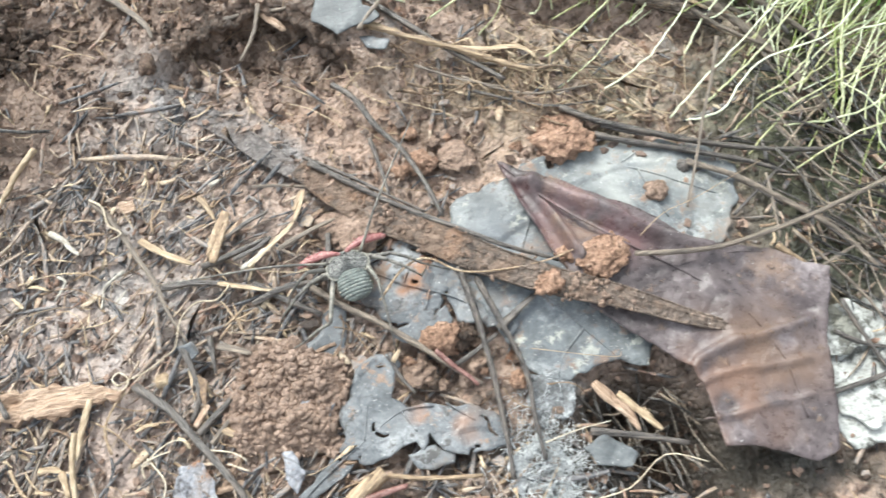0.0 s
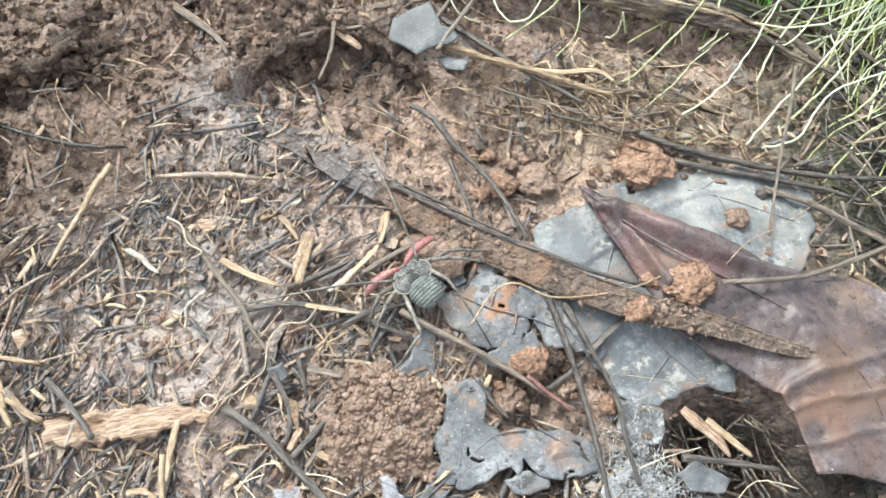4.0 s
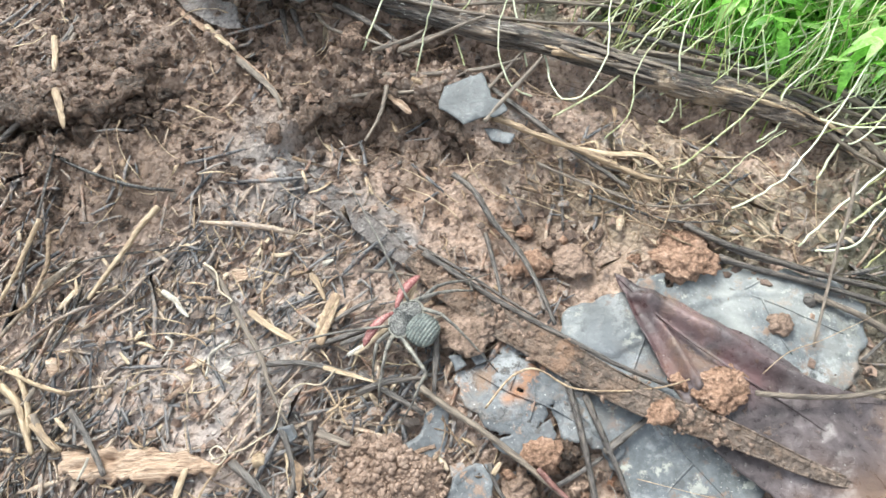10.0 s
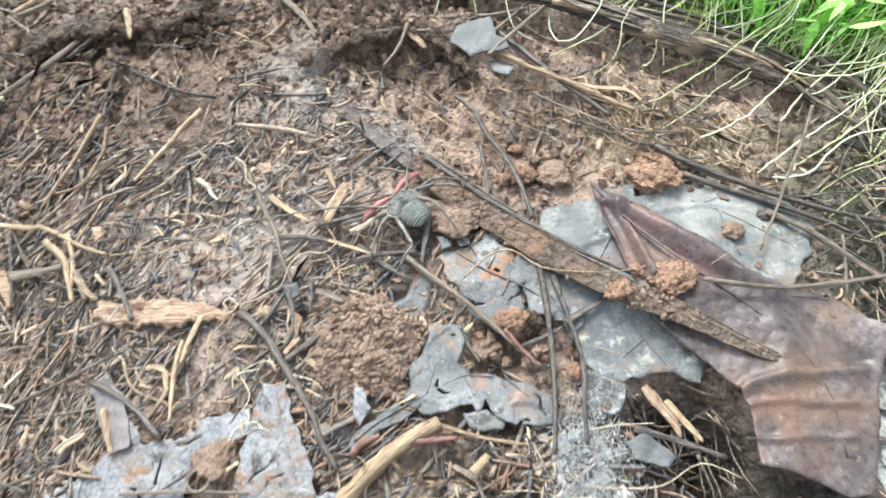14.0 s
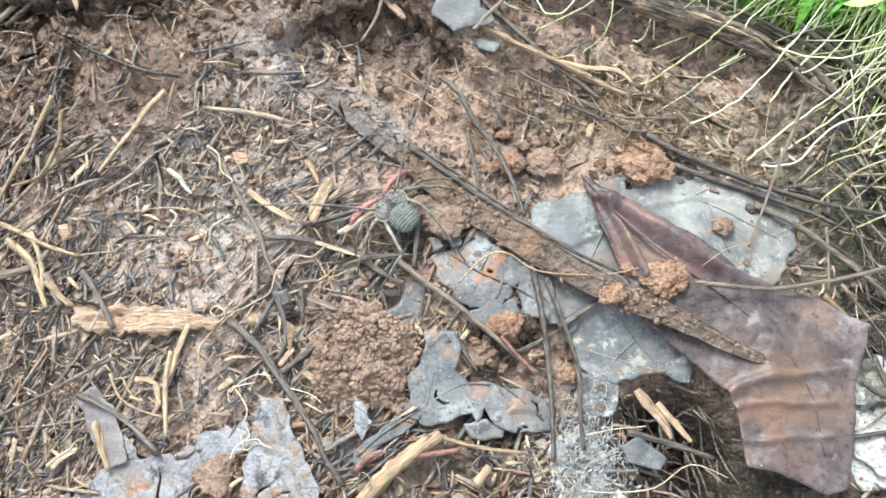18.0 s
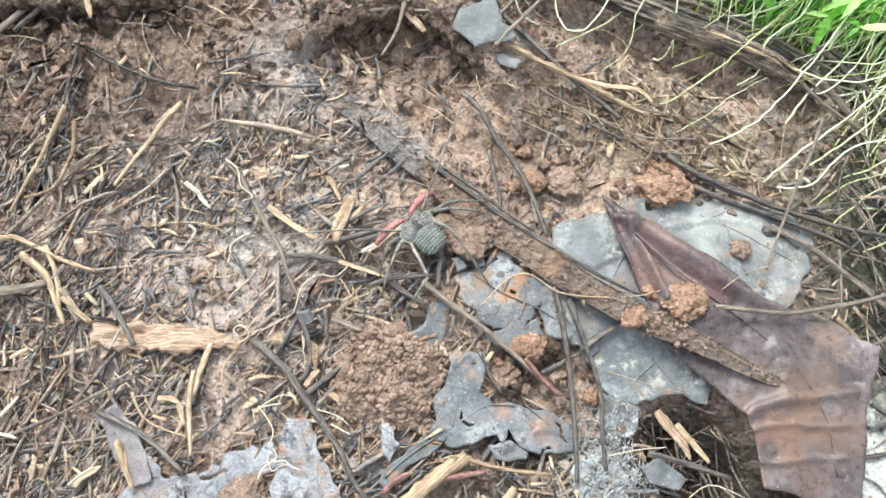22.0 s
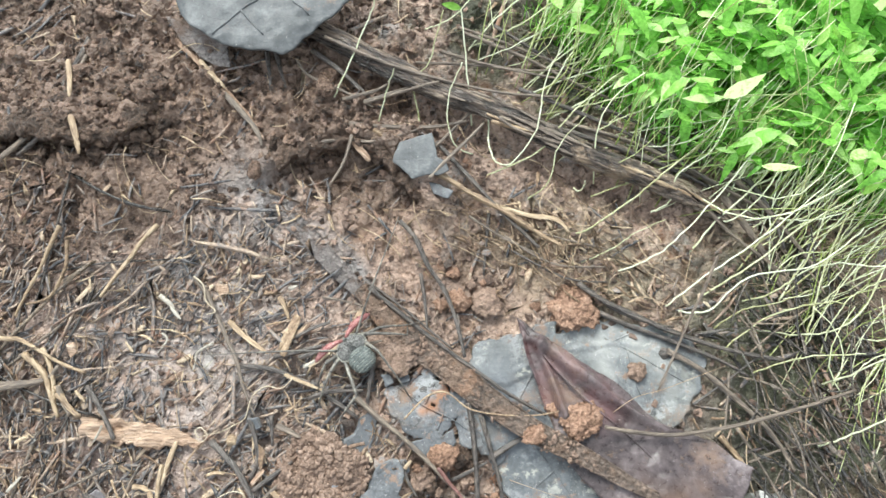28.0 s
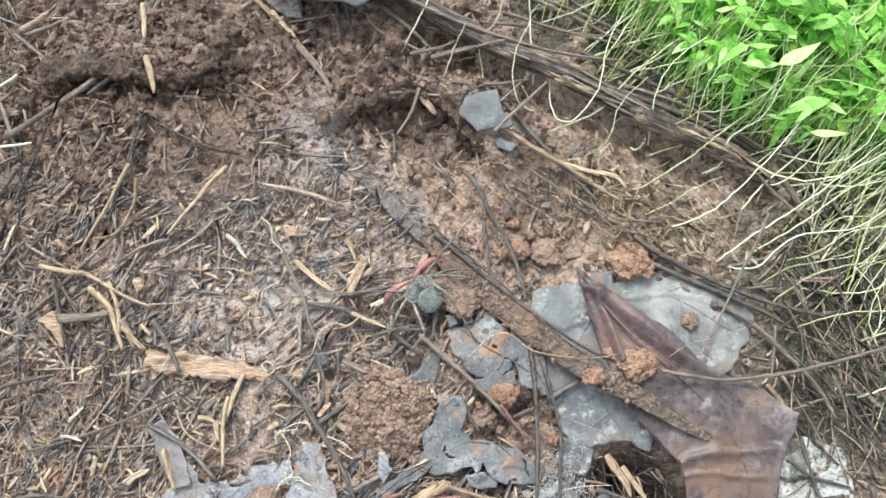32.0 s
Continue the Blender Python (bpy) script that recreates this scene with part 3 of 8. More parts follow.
def land(x, y):
    """The smooth height of the bank."""
    far = np.exp(-((x / 230) ** 2 + ((y - 10) / 200) ** 2) ** 2)
    u, v = x / 100, y / 100
    q = QUAD[1] * u + (QUAD[2] - 26.8) * v + QUAD[3] * u * u + QUAD[4] * u * v + QUAD[5] * v * v
    for a, b, h, s in BUMPS:
        q = q + h * np.exp(-((x - a) ** 2 + (y - b) ** 2) / (2 * s * s))
    return QUAD[0] + 402 * np.tanh(y / 1500) + far * q


def scatter_hash(i, j, seed):
    v = np.sin(i * 127.1 + j * 311.7 + seed * 74.7) * 43758.5453
    return v - np.floor(v)


def soft_noise(x, y, seed):
    """Value noise, -1 to 1, one cell a unit."""
    i, j = np.floor(x), np.floor(y)
    u, v = x - i, y - j
    u, v = u * u * (3 - 2 * u), v * v * (3 - 2 * v)
    a, b = scatter_hash(i, j, seed), scatter_hash(i + 1, j, seed)
    c, d = scatter_hash(i, j + 1, seed), scatter_hash(i + 1, j + 1, seed)
    return 2 * (a + (b - a) * u + (c - a) * v + (a - b - c + d) * u * v) - 1


def crumbs(x, y, seed):
    """Rounded lumps, 0 to 1, about one a unit."""
    i, j = np.floor(x), np.floor(y)
    best = np.zeros_like(x)
    for di in (-1, 0, 1):
        for dj in (-1, 0, 1):
            a, b = i + di, j + dj
            px, py = a + scatter_hash(a, b, seed), b + scatter_hash(a, b, seed + 5)
            r = 0.35 + 0.5 * scatter_hash(a, b, seed + 9)
            d = ((x - px) ** 2 + (y - py) ** 2) / (r * r)
            best = np.maximum(best, np.sqrt(np.clip(1 - d, 0, 1)) * r)
    return best


def ridge(x, y, line, half):
    """How far points lie to the left of a broken line, limited to half, and 0 past its ends."""
    best = np.full(np.shape(x), 1e9)
    side = np.zeros(np.shape(x))
    for (ax, ay), (bx, by) in zip(line, line[1:]):
        dx, dy = bx - ax, by - ay
        length = math.hypot(dx, dy)
        s = np.clip(((x - ax) * dx + (y - ay) * dy) / length ** 2, 0, 1)
        d = np.hypot(x - ax - s * dx, y - ay - s * dy)
        c = (dx * (y - ay) - dy * (x - ax)) / length
        near = d < best
        best = np.where(near, d, best)
        side = np.where(near, np.where(c > 0, d, -d), side)
    return side


LEDGE_MID = [(-34.0, 60.0), (-25.0, 65.5), (-16.0, 69.0), (-7.0, 68.5), (1.0, 60.5), (8.0, 54.0)]
LEDGE_LEFT = [(-135.0, 67.0), (-124.0, 69.0), (-116.0, 70.5), (-107.0, 67.5), (-96.0, 64.5), (-87.0, 64.0), (-80.0, 66.5), (-74.0, 70.0)]


HOLLOWS = [(p, d, w) for p, d, w in zip([(57.3, -44.8), (66.1, -53.0), (53.1, -40.4), (16.7, -26.8), (11.5, -41.6), (18.0, -44.2), (-30.7, -17.5), (-24.3, -4.9)], (13, 13, 9, 5, 4, 4, 4, 5), (9, 11, 6, 6, 5, 5, 6, 7))]
HOLLOWS += [(p, 2.0, 8.0) for p in [(-25.0, 58.0), (-16.0, 60.0), (-7.0, 59.0), (0.3, 54.0)]]
HOLLOWS += [(p, 4.0, 6.0) for p in [(-14.0, 90.5), (-4.3, 85.6), (4.0, 82.0), (12.7, 79.0), (22.0, 75.5), (31.3, 72.5), (40.5, 68.5), (49.6, 64.0), (57.0, 60.5), (64.2, 57.0), (72.5, 54.0), (80.9, 51.0), (95.9, 47.0)]]


def relief(x, y):
    """What the soil's crumbs and two undercut ledges add to the land."""
    rough = 1.3 * soft_noise(x / 14, y / 14, 3) + 0.7 * soft_noise(x / 6, y / 6, 4)
    wet = np.clip(0.6 + 0.5 * soft_noise(x / 30, y / 30, 8), 0.15, 1)
    wet = wet * (1 - 0.45 / (1 + np.exp((x - 12) / 8)) / (1 + np.exp((y - 42) / 6)))
    wet = wet * (1 + 0.8 / (1 + np.exp(-(y - 48) / 8)))
    rough = rough + wet * (2.4 * crumbs(x / 5.0, y / 5.0, 11) + 1.7 * crumbs(x / 2.7, y / 2.7, 12) + 0.8 * crumbs(x / 1.5, y / 1.5, 13))
    for line, high, reach in ((LEDGE_MID, 4.2, 30.0), (LEDGE_LEFT, 5.5, 40.0)):
        d = ridge(x, y, line, reach) + 2.2 * soft_noise(x / 6, y / 6, 21) + 0.8 * soft_noise(x / 2.2, y / 2.2, 27)
        ends = np.clip(1.3 - (np.hypot(x - np.mean([p[0] for p in line]), y - np.mean([p[1] for p in line])) / 36) ** 2, 0, 1)
        step = np.where(d > 0, high * np.exp(-np.maximum(d, 0) / reach) * np.clip(d / 0.6, 0, 1), -4.5 * np.exp(np.minimum(d, 0) / 3.0))
        rough = rough + ends * step
    for (hx, hy), deep, wide in HOLLOWS:
        rough = rough - deep * np.exp(-(((x - hx) ** 2 + (y - hy) ** 2) / wide ** 2) ** 1.5)
    near = np.exp(-((x / 320) ** 2 + (y / 320) ** 2) ** 2)
    return rough * near - 2.0


def top(x, y):
    """The soil's surface at one place."""
    a, b = np.array([float(x)]), np.array([float(y)])
    return float((land(a, b) + relief(a, b))[0])


def smooth_top(x, y):
    return float(land(np.array([float(x)]), np.array([float(y)]))[0])


# ---- building tools ----
def mesh_thing(name, verts, faces, mat, parent=None, smooth=True, scale=0.001):
    """A mesh object from points in millimetres."""
    me = bpy.data.meshes.new(name)
    v = np.asarray(verts, float) * scale
    me.from_pydata(v.tolist(), [], faces)
    me.update()
    me.polygons.foreach_set("use_smooth", [smooth] * len(me.polygons))
    me.materials.append(mat)
    ob = new(name, me)
    ob.parent = parent
    return ob


def tube(points, radii, sides=6, twist=0.0, flat=1.0, rough=0.0, rng=random, flute=0.0):
    """A tube through points, with its ends closed: points and faces."""
    pts = [Vector(p) for p in points]
    verts, faces = [], []
    groove = [1 + flute * rng.uniform(-1, 1) for _ in range(sides)]
    up = Vector((0, 0, 1))
    for k, p in enumerate(pts):
        d = (pts[min(k + 1, len(pts) - 1)] - pts[max(k - 1, 0)]).normalized()
        side = d.cross(up)
        if side.length < 0.05:
            side = d.cross(Vector((0, 1, 0)))
        side.normalize()
        over = side.cross(d)
        r = radii[k] if hasattr(radii, "__len__") else radii
        for s in range(sides):
            a = 2 * math.pi * s / sides + twist * k
            q = r * (1 + rough * rng.uniform(-1, 1)) * groove[s]
            verts.append(p + side * math.cos(a) * q + over * math.sin(a) * q * flat)
    for k in range(len(pts) - 1):
        for s in range(sides):
            t = (s + 1) % sides
            faces.append((k * sides + s, k * sides + t, (k + 1) * sides + t, (k + 1) * sides + s))
    faces.append(tuple(range(sides))[::-1])
    faces.append(tuple((len(pts) - 1) * sides + s for s in range(sides)))
    return verts, faces


def smooth_line(points, steps=4):
    """A Catmull-Rom line through points of any dimension."""
    p = [np.array(q, float) for q in points]
    if len(p) < 3:
        return [p[0] + (p[-1] - p[0]) * i / steps for i in range(steps + 1)]
    out = []
    for k in range(len(p) - 1):
        a, b, c, d = p[max(k - 1, 0)], p[k], p[k + 1], p[min(k + 2, len(p) - 1)]
        for i in range(steps):
            t = i / steps
            out.append(0.5 * (2 * b + (c - a) * t + (2 * a - 5 * b + 4 * c - d) * t * t + (3 * b - a - 3 * c + d) * t ** 3))
    return out + [p[-1]]


def laid(line, lift, steps=4):
    """A line on the ground as points in space; a third number of a point is its height over the ground."""
    out = []
    for q in smooth_line(line, steps):
        h = q[2] if len(q) > 2 else 0.0
        out.append((q[0], q[1], smooth_top(q[0], q[1]) + h + lift))
    return out


def twig(line, radius, mat, label, name="twig", category="twig", taper=0.6, flat=1.0, lift=None, rough=0.12, group="", sides=7):
    rng = random.Random(int(line[0][0] * 31 + line[0][1] * 17))
    radius *= 0.82
    pts = laid(line, radius * flat * 0.7 if lift is None else lift)
    n = len(pts)
    rad = [radius * (1 - (1 - taper) * k / (n - 1)) * (1 + rng.uniform(-rough, rough)) for k in range(n)]
    if flat < 0.8:
        rad = [r * min(1.0, 0.7 + 2.2 * k / (n - 1), 0.45 + 2.6 * (n - 1 - k) / (n - 1)) for k, r in enumerate(rad)]
    thick = radius > 0.7
    v, f = tube(pts, rad, max(sides, 11) if thick else sides, flat=flat, rough=rough * 0.7, rng=rng, flute=0.2 if thick else 0.0)
    turn = Matrix.Rotation(math.atan2(pts[-1][1] - pts[0][1], pts[-1][0] - pts[0][0]), 4, "Z")
    foot = Vector(pts[n // 2])
    ob = mesh_thing(name, [turn.inverted() @ (Vector(q) - foot) for q in v], f, mat)
    ob.matrix_world = Matrix.Translation(foot * 0.001) @ turn
    return tagged(ob, label, category, group)


def inside(px, py, poly):
    hit = np.zeros(px.shape, bool)
    n = len(poly)
    for k in range(n):
        (ax, ay), (bx, by) = poly[k], poly[(k + 1) % n]
        cross = (ay > py) != (by > py)
        with np.errstate(divide="ignore", invalid="ignore"):
            at = ax + (py - ay) * (bx - ax) / (by - ay if by != ay else 1e-9)
        hit ^= cross & (px < at)
    return hit


def ragged(poly, step=2.0, rag=0.5, seed=0):
    """The outline with uneven, torn edges."""
    rng = random.Random(seed)
    out = []
    n = len(poly)
    for k in range(n):
        a, b = np.array(poly[k][:2], float), np.array(poly[(k + 1) % n][:2], float)
        m = max(1, int(np.linalg.norm(b - a) / step))
        nrm = np.array([-(b - a)[1], (b - a)[0]]) / (np.linalg.norm(b - a) + 1e-9)
        for i in range(m):
            off = rng.uniform(-rag, rag) if i else 0
            out.append(tuple(a + (b - a) * i / m + nrm * off))
    return out


def sheet(name, poly, mat, height, cell=0.8, thick=0.25, holes=(), rag=0.4, seed=1, parent=None, veins=()):
    """A thin leaf or skin with the given outline; height(x, y) gives its upper side in millimetres."""
    edge = ragged(poly, 1.6, rag, seed)
    cuts = [ragged(h, 1.4, min(rag, 0.15), seed + 7 + k) for k, h in enumerate(holes)]
    xs, ys = [p[0] for p in edge], [p[1] for p in edge]
    gx = np.arange(min(xs) - cell, max(xs) + 2 * cell, cell)
    gy = np.arange(min(ys) - cell, max(ys) + 2 * cell, cell)
    cx, cy = np.meshgrid((gx[:-1] + gx[1:]) / 2, (gy[:-1] + gy[1:]) / 2, indexing="ij")
    keep = inside(cx, cy, edge)
    for c in cuts:
        keep &= ~inside(cx, cy, c)
    ids = -np.ones((len(gx), len(gy)), int)
    quads = []
    pts = []
    for i, j in zip(*np.nonzero(keep)):
        q = []
        for a, b in ((i, j), (i + 1, j), (i + 1, j + 1), (i, j + 1)):
            if ids[a, b] < 0:
                ids[a, b] = len(pts)
                pts.append((gx[a], gy[b]))
            q.append(int(ids[a, b]))
        quads.append(tuple(q))
    pts = np.array(pts)
    sides = {}
    for q in quads:
        for a, b in zip(q, q[1:] + q[:1]):
            sides[(a, b)] = 1
    rim = [(a, b) for a, b in sides if (b, a) not in sides]
    lone = sorted({a for a, b in rim} | {b for a, b in rim})
    loops = [np.array(l) for l in [edge] + cuts]
    for k in lone:
        p, best, at = pts[k], 1e9, pts[k]
        for loop in loops:
            a, b = loop, np.roll(loop, -1, axis=0)
            d = b - a
            s = np.clip(((p - a) * d).sum(1) / ((d * d).sum(1) + 1e-9), 0, 1)
            c = a + d * s[:, None]
            r = ((c - p) ** 2).sum(1)
            m = int(r.argmin())
            if r[m] < best:
                best, at = r[m], c[m]
        if best < (1.2 * cell) ** 2:
            pts[k] = at
    z = height(pts[:, 0], pts[:, 1])
    for line, w, h in veins:
        d = np.full(len(pts), 1e9)
        for (ax, ay), (bx, by) in zip(line, line[1:]):
            dx, dy = bx - ax, by - ay
            s = np.clip(((pts[:, 0] - ax) * dx + (pts[:, 1] - ay) * dy) / (dx * dx + dy * dy), 0, 1)
            d = np.minimum(d, np.hypot(pts[:, 0] - ax - s * dx, pts[:, 1] - ay - s * dy))
        z = z + h * np.exp(-(d / w) ** 2)
    z = np.maximum(z, land(pts[:, 0], pts[:, 1]) + (1.9 if veins and rag < 0.3 else 0.3))
    n = len(pts)
    verts = np.concatenate([np.c_[pts, z], np.c_[pts, z - thick]])
    faces = list(quads) + [tuple(n + a for a in q[::-1]) for q in quads] + [(b, a, n + a, n + b) for a, b in rim]
    return mesh_thing(name, verts, faces, mat, parent)


def lump(name, x, y, rx, ry, rz, mat, seed, lift=0.35, level=4, parent=None, rough=0.3, grain=0.14, turn=0.0):
    """An uneven clod that lies on the ground."""
    bm = bmesh.new()
    bmesh.ops.create_icosphere(bm, subdivisions=level, radius=1.0)
    off = Vector((seed * 3.1, seed * 1.7, seed * 0.9))
    for v in bm.verts:
        d = v.co.normalized()
        r = 1 + rough * 1.3 * noise.noise(d * 1.3 + off) + rough * 0.8 * noise.noise(d * 3.1 + off)
        near, small = noise.voronoi(d * 2.4 + off)[0], noise.voronoi(d * 5.5 + off)[0]
        r += grain * 1.6 * (min(near[1] - near[0], 0.35) - 0.2) + grain * 1.2 * (0.45 - small[0]) + grain * 0.9 * noise.noise(d * 11.0 + off) + grain * 0.5 * noise.noise(d * 23.0 + off)
        v.co = Vector((d.x * rx, d.y * ry, d.z * rz)) * r
    bm.transform(Matrix.Rotation(turn, 4, "Z"))
    z = smooth_top(x, y) + rz * lift
    bm.transform(Matrix.Translation((x, y, z)))
    bm.transform(Matrix.Scale(0.001, 4))
    me = bpy.data.meshes.new(name)
    bm.to_mesh(me)
    bm.free()
    me.polygons.foreach_set("use_smooth", [True] * len(me.polygons))
    me.materials.append(mat)
    ob = new(name, me)
    ob.parent = parent
    return ob


# ---- the ground, one sheet out to the horizon ----
def axis(lo, hi, step, far):
    mid = np.arange(lo, hi + step / 2, step)
    grow, d = [], step
    reach = 0.0
    while reach < far:
        d *= 1.28
        reach += d
        grow.append(reach)
    g = np.array(grow)
    return np.concatenate([lo - g[::-1], mid, hi + g])


def make_ground():
    gx, gy = axis(-200, 175, 0.75, 60000), axis(-110, 165, 0.75, 60000)
    x, y = np.meshgrid(gx, gy, indexing="ij")
    z = land(x, y) + relief(x, y)
    n, m = len(gx), len(gy)
    idx = np.arange(n * m).reshape(n, m)
    quads = np.stack([idx[:-1, :-1], idx[1:, :-1], idx[1:, 1:], idx[:-1, 1:]], -1).reshape(-1, 4)
    me = bpy.data.meshes.new("ground")
    me.vertices.add(n * m)
    me.vertices.foreach_set("co", (np.stack([x, y, z], -1).reshape(-1) * 0.001).astype(np.float32))
    me.loops.add(len(quads) * 4)
    me.loops.foreach_set("vertex_index", quads.reshape(-1).astype(np.int32))
    me.polygons.add(len(quads))
    me.polygons.foreach_set("loop_start", np.arange(0, len(quads) * 4, 4, dtype=np.int32))
    me.polygons.foreach_set("loop_total", np.full(len(quads), 4, dtype=np.int32))
    me.update(calc_edges=True)
    me.validate()
    me.polygons.foreach_set("use_smooth", [True] * len(quads))
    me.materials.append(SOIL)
    tagged(new("ground", me), "damp reddish-brown crumbly soil bank littered with rotten plant debris", "soil", kind="structure")


make_ground()


# ---- fallen leaves ----
def rest(lift, wave=0.5, size=14.0, seed=1):
    """The height of a leaf that lies on the ground, with soft waves."""
    return lambda x, y: land(x, y) + lift + wave * soft_noise(x / size, y / size, seed) + wave * 0.35 * soft_noise(x / size * 3, y / size * 3, seed + 1)


def cracks(poly, count, seed, reach=9.0, wide=0.75):
    """Thin crooked tears that run inwards from a leaf's edge or lie within it."""
    rng = random.Random(seed)
    xs, ys = [p[0] for p in poly], [p[1] for p in poly]
    out = []
    for _ in range(count * 6):
        if len(out) == count:
            break
        x, y = rng.uniform(min(xs), max(xs)), rng.uniform(min(ys), max(ys))
        if not inside(np.array([x]), np.array([y]), poly)[0]:
            continue
        a = rng.uniform(0, 6.28)
        line = [(x, y, a)]
        steps = rng.randint(3, 5)
        for _ in range(steps):
            a += rng.choice((-1, 1)) * rng.uniform(0.2, 0.9)
            x, y = x + math.cos(a) * reach / steps, y + math.sin(a) * reach / steps
            line.append((x, y, a))
        one, other = [], []
        for k, (px, py, b) in enumerate(line):
            w = wide * (0.3 + math.sin(math.pi * (k + 0.5) / len(line))) / 2 * rng.uniform(0.7, 1.2)
            one.append((px - math.sin(b) * w, py + math.cos(b) * w))
            other.append((px + math.sin(b) * w, py - math.cos(b) * w))
        out.append(one + other[::-1])
    return out


def flakes(x, y, size, seed):
    """Plates of a cracked skin, each a little tilted and raised, -1 to 1."""
    i, j = np.floor(x / size), np.floor(y / size)
    best, val = np.full(np.shape(x), 1e9), np.zeros(np.shape(x))
    for di in (-1, 0, 1):
        for dj in (-1, 0, 1):
            a, b = i + di, j + dj
            px, py = (a + scatter_hash(a, b, seed)) * size, (b + scatter_hash(a, b, seed + 3)) * size
            d = (x - px) ** 2 + (y - py) ** 2
            v = 2 * scatter_hash(a, b, seed + 6) - 1 + ((x - px) * (scatter_hash(a, b, seed + 8) - 0.5) + (y - py) * (scatter_hash(a, b, seed + 9) - 0.5)) / size * 2
            val, best = np.where(d < best, v, val), np.minimum(d, best)
    return val


def flaky(lift, wave, size, seed, plate, high):
    """Like rest(), for a skin that has broken into plates."""
    base = rest(lift, wave, size, seed)
    return lambda x, y: base(x, y) + high * flakes(x + 0.8 * soft_noise(x / 2, y / 2, seed), y + 0.8 * soft_noise(x / 2, y / 2, seed + 1), plate, seed)


UNDER = [(23.1, -2.1), (27.0, 8.4), (37.3, 11.8), (46.7, 14.5), (61.1, 17.1), (74.5, 15.9), (87.6, 13.8), (94.3, 7.8), (91.3, -2.1), (86.3, -9.8), (77.9, -15.7), (69.7, -22.7), (61.4, -34.3), (54.0, -32.0), (44.8, -34.5), (36.4, -30.7), (32.5, -21.2), (27.5, -11.2)]
under = tagged(sheet("dead_leaf", UNDER, PALE_LEAF, flaky(1.1, 0.8, 15, 3, 11.0, 0.25), cell=0.6, rag=0.9, seed=4,
             holes=[[(50.5, 15.0), (52.6, 14.7), (52.3, 12.4), (50.7, 12.0)]],
             veins=[([(39.4, 1.6), (52.6, 7.2), (67.5, 10.3), (86.7, 8.2)], 0.7, 0.5), ([(64.5, 9.5), (72.6, 15.1)], 0.5, 0.3), ([(73.4, 9.8), (83.0, 13.4)], 0.5, 0.3), ([(26.6, 2.0), (31.9, -5.5), (38.5, -11.1)], 0.6, 0.4)]),
       "large decayed grey leaf, pale and blotched, flat on the soil", "leaf")
UNDER_VEINS = ([(24.5, 1.3), (31.9, -5.5), (39.8, -13.2), (48.7, -23.1), (56.1, -32.2)], [(37.8, -11.1), (43.5, -0.0), (46.7, 4.3)], [(50.0, -24.5), (44.1, -29.6), (42.5, -33.4)], [(64.7, 11.7), (75.8, 6.2), (87.0, 0.8)], [(67.6, 11.1), (75.5, 14.5), (81.3, 12.5)],
               [(71.0, 8.9), (72.3, 1.6), (74.4, -4.1)])
TATTER = [(1.8, -6.2), (2.7, -4.1), (5.9, -3.8), (9.5, -1.8), (13.8, 2.0), (16.6, 1.0), (23.4, -4.9), (30.1, -9.6), (36.7, -14.4), (37.9, -17.7), (36.3, -22.3), (34.1, -24.2), (31.6, -21.2), (26.8, -19.9), (22.8, -17.7), (21.8, -20.4), (18.1, -19.1), (16.7, -20.4), (15.8, -23.1), (14.0, -22.3), (11.1, -21.3), (9.1, -19.5), (10.8, -17.3), (7.8, -16.0), (6.5, -13.3), (4.1, -12.0), (3.1, -9.7)]
tatter = tagged(sheet("leaf_fragment", TATTER, GREY_LEAF, flaky(1.3, 0.6, 12, 6, 6.0, 0.3), cell=0.5, rag=0.9, seed=5, holes=cracks(TATTER, 4, 32, 7.0, 0.6) + [[(21.0, -11.9), (22.1, -12.5), (23.2, -15.2), (23.7, -17.9), (22.8, -18.4), (22.2, -15.9)], [(15.5, -7.9), (17.0, -8.4), (16.6, -9.1), (15.3, -8.8)]]), "tattered slate-grey leaf fragment with torn notched edges", "leaf")
BAND = [(-0.9, -32.0), (0.3, -28.0), (2.0, -25.0), (5.4, -23.2), (9.1, -23.4), (10.4, -26.2), (8.4, -30.0), (7.4, -32.7), (10.5, -35.0), (15.7, -35.0), (20.2, -36.5), (24.7, -37.0), (28.8, -39.8), (28.9, -45.2), (21.4, -46.3), (18.2, -45.5), (16.3, -44.5), (15.2, -43.1), (13.9, -40.7), (12.4, -44.4), (11.1, -42.2), (8.3, -42.9), (5.6, -44.6), (2.1, -45.3), (-1.2, -44.3), (-5.8, -47.6), (-10.3, -50.9), (-13.8, -53.9), (-15.4, -52.9), (-13.5, -49.3), (-8.8, -45.2), (-4.5, -41.8), (-2.6, -39.7), (-3.8, -35.8)]
band = tagged(sheet("leaf_fragment", BAND, GREY_LEAF, flaky(1.3, 0.4, 12, 9, 7.0, 0.3), cell=0.45, rag=0.7, seed=6, holes=cracks(BAND, 4, 36, 6.0, 0.6)), "long torn band of grey decayed leaf", "leaf")
LOWER = [(9.1, -44.6), (14.4, -43.2), (18.5, -45.4), (18.0, -47.3), (13.8, -48.0), (10.7, -47.4)]
tagged(sheet("leaf_fragment", LOWER, GREY_LEAF, rest(0.8, 0.6, 9, 17), cell=0.6, rag=0.5, seed=18), "grey torn leaf scrap below the long band", "leaf")
TONGUE = [(-4.6, -13.3), (-1.0, -10.9), (1.0, -12.0), (0.2, -16.6), (-0.7, -22.0), (-3.7, -24.1), (-5.9, -22.1), (-8.3, -21.2), (-8.9, -19.1), (-5.9, -17.5)]
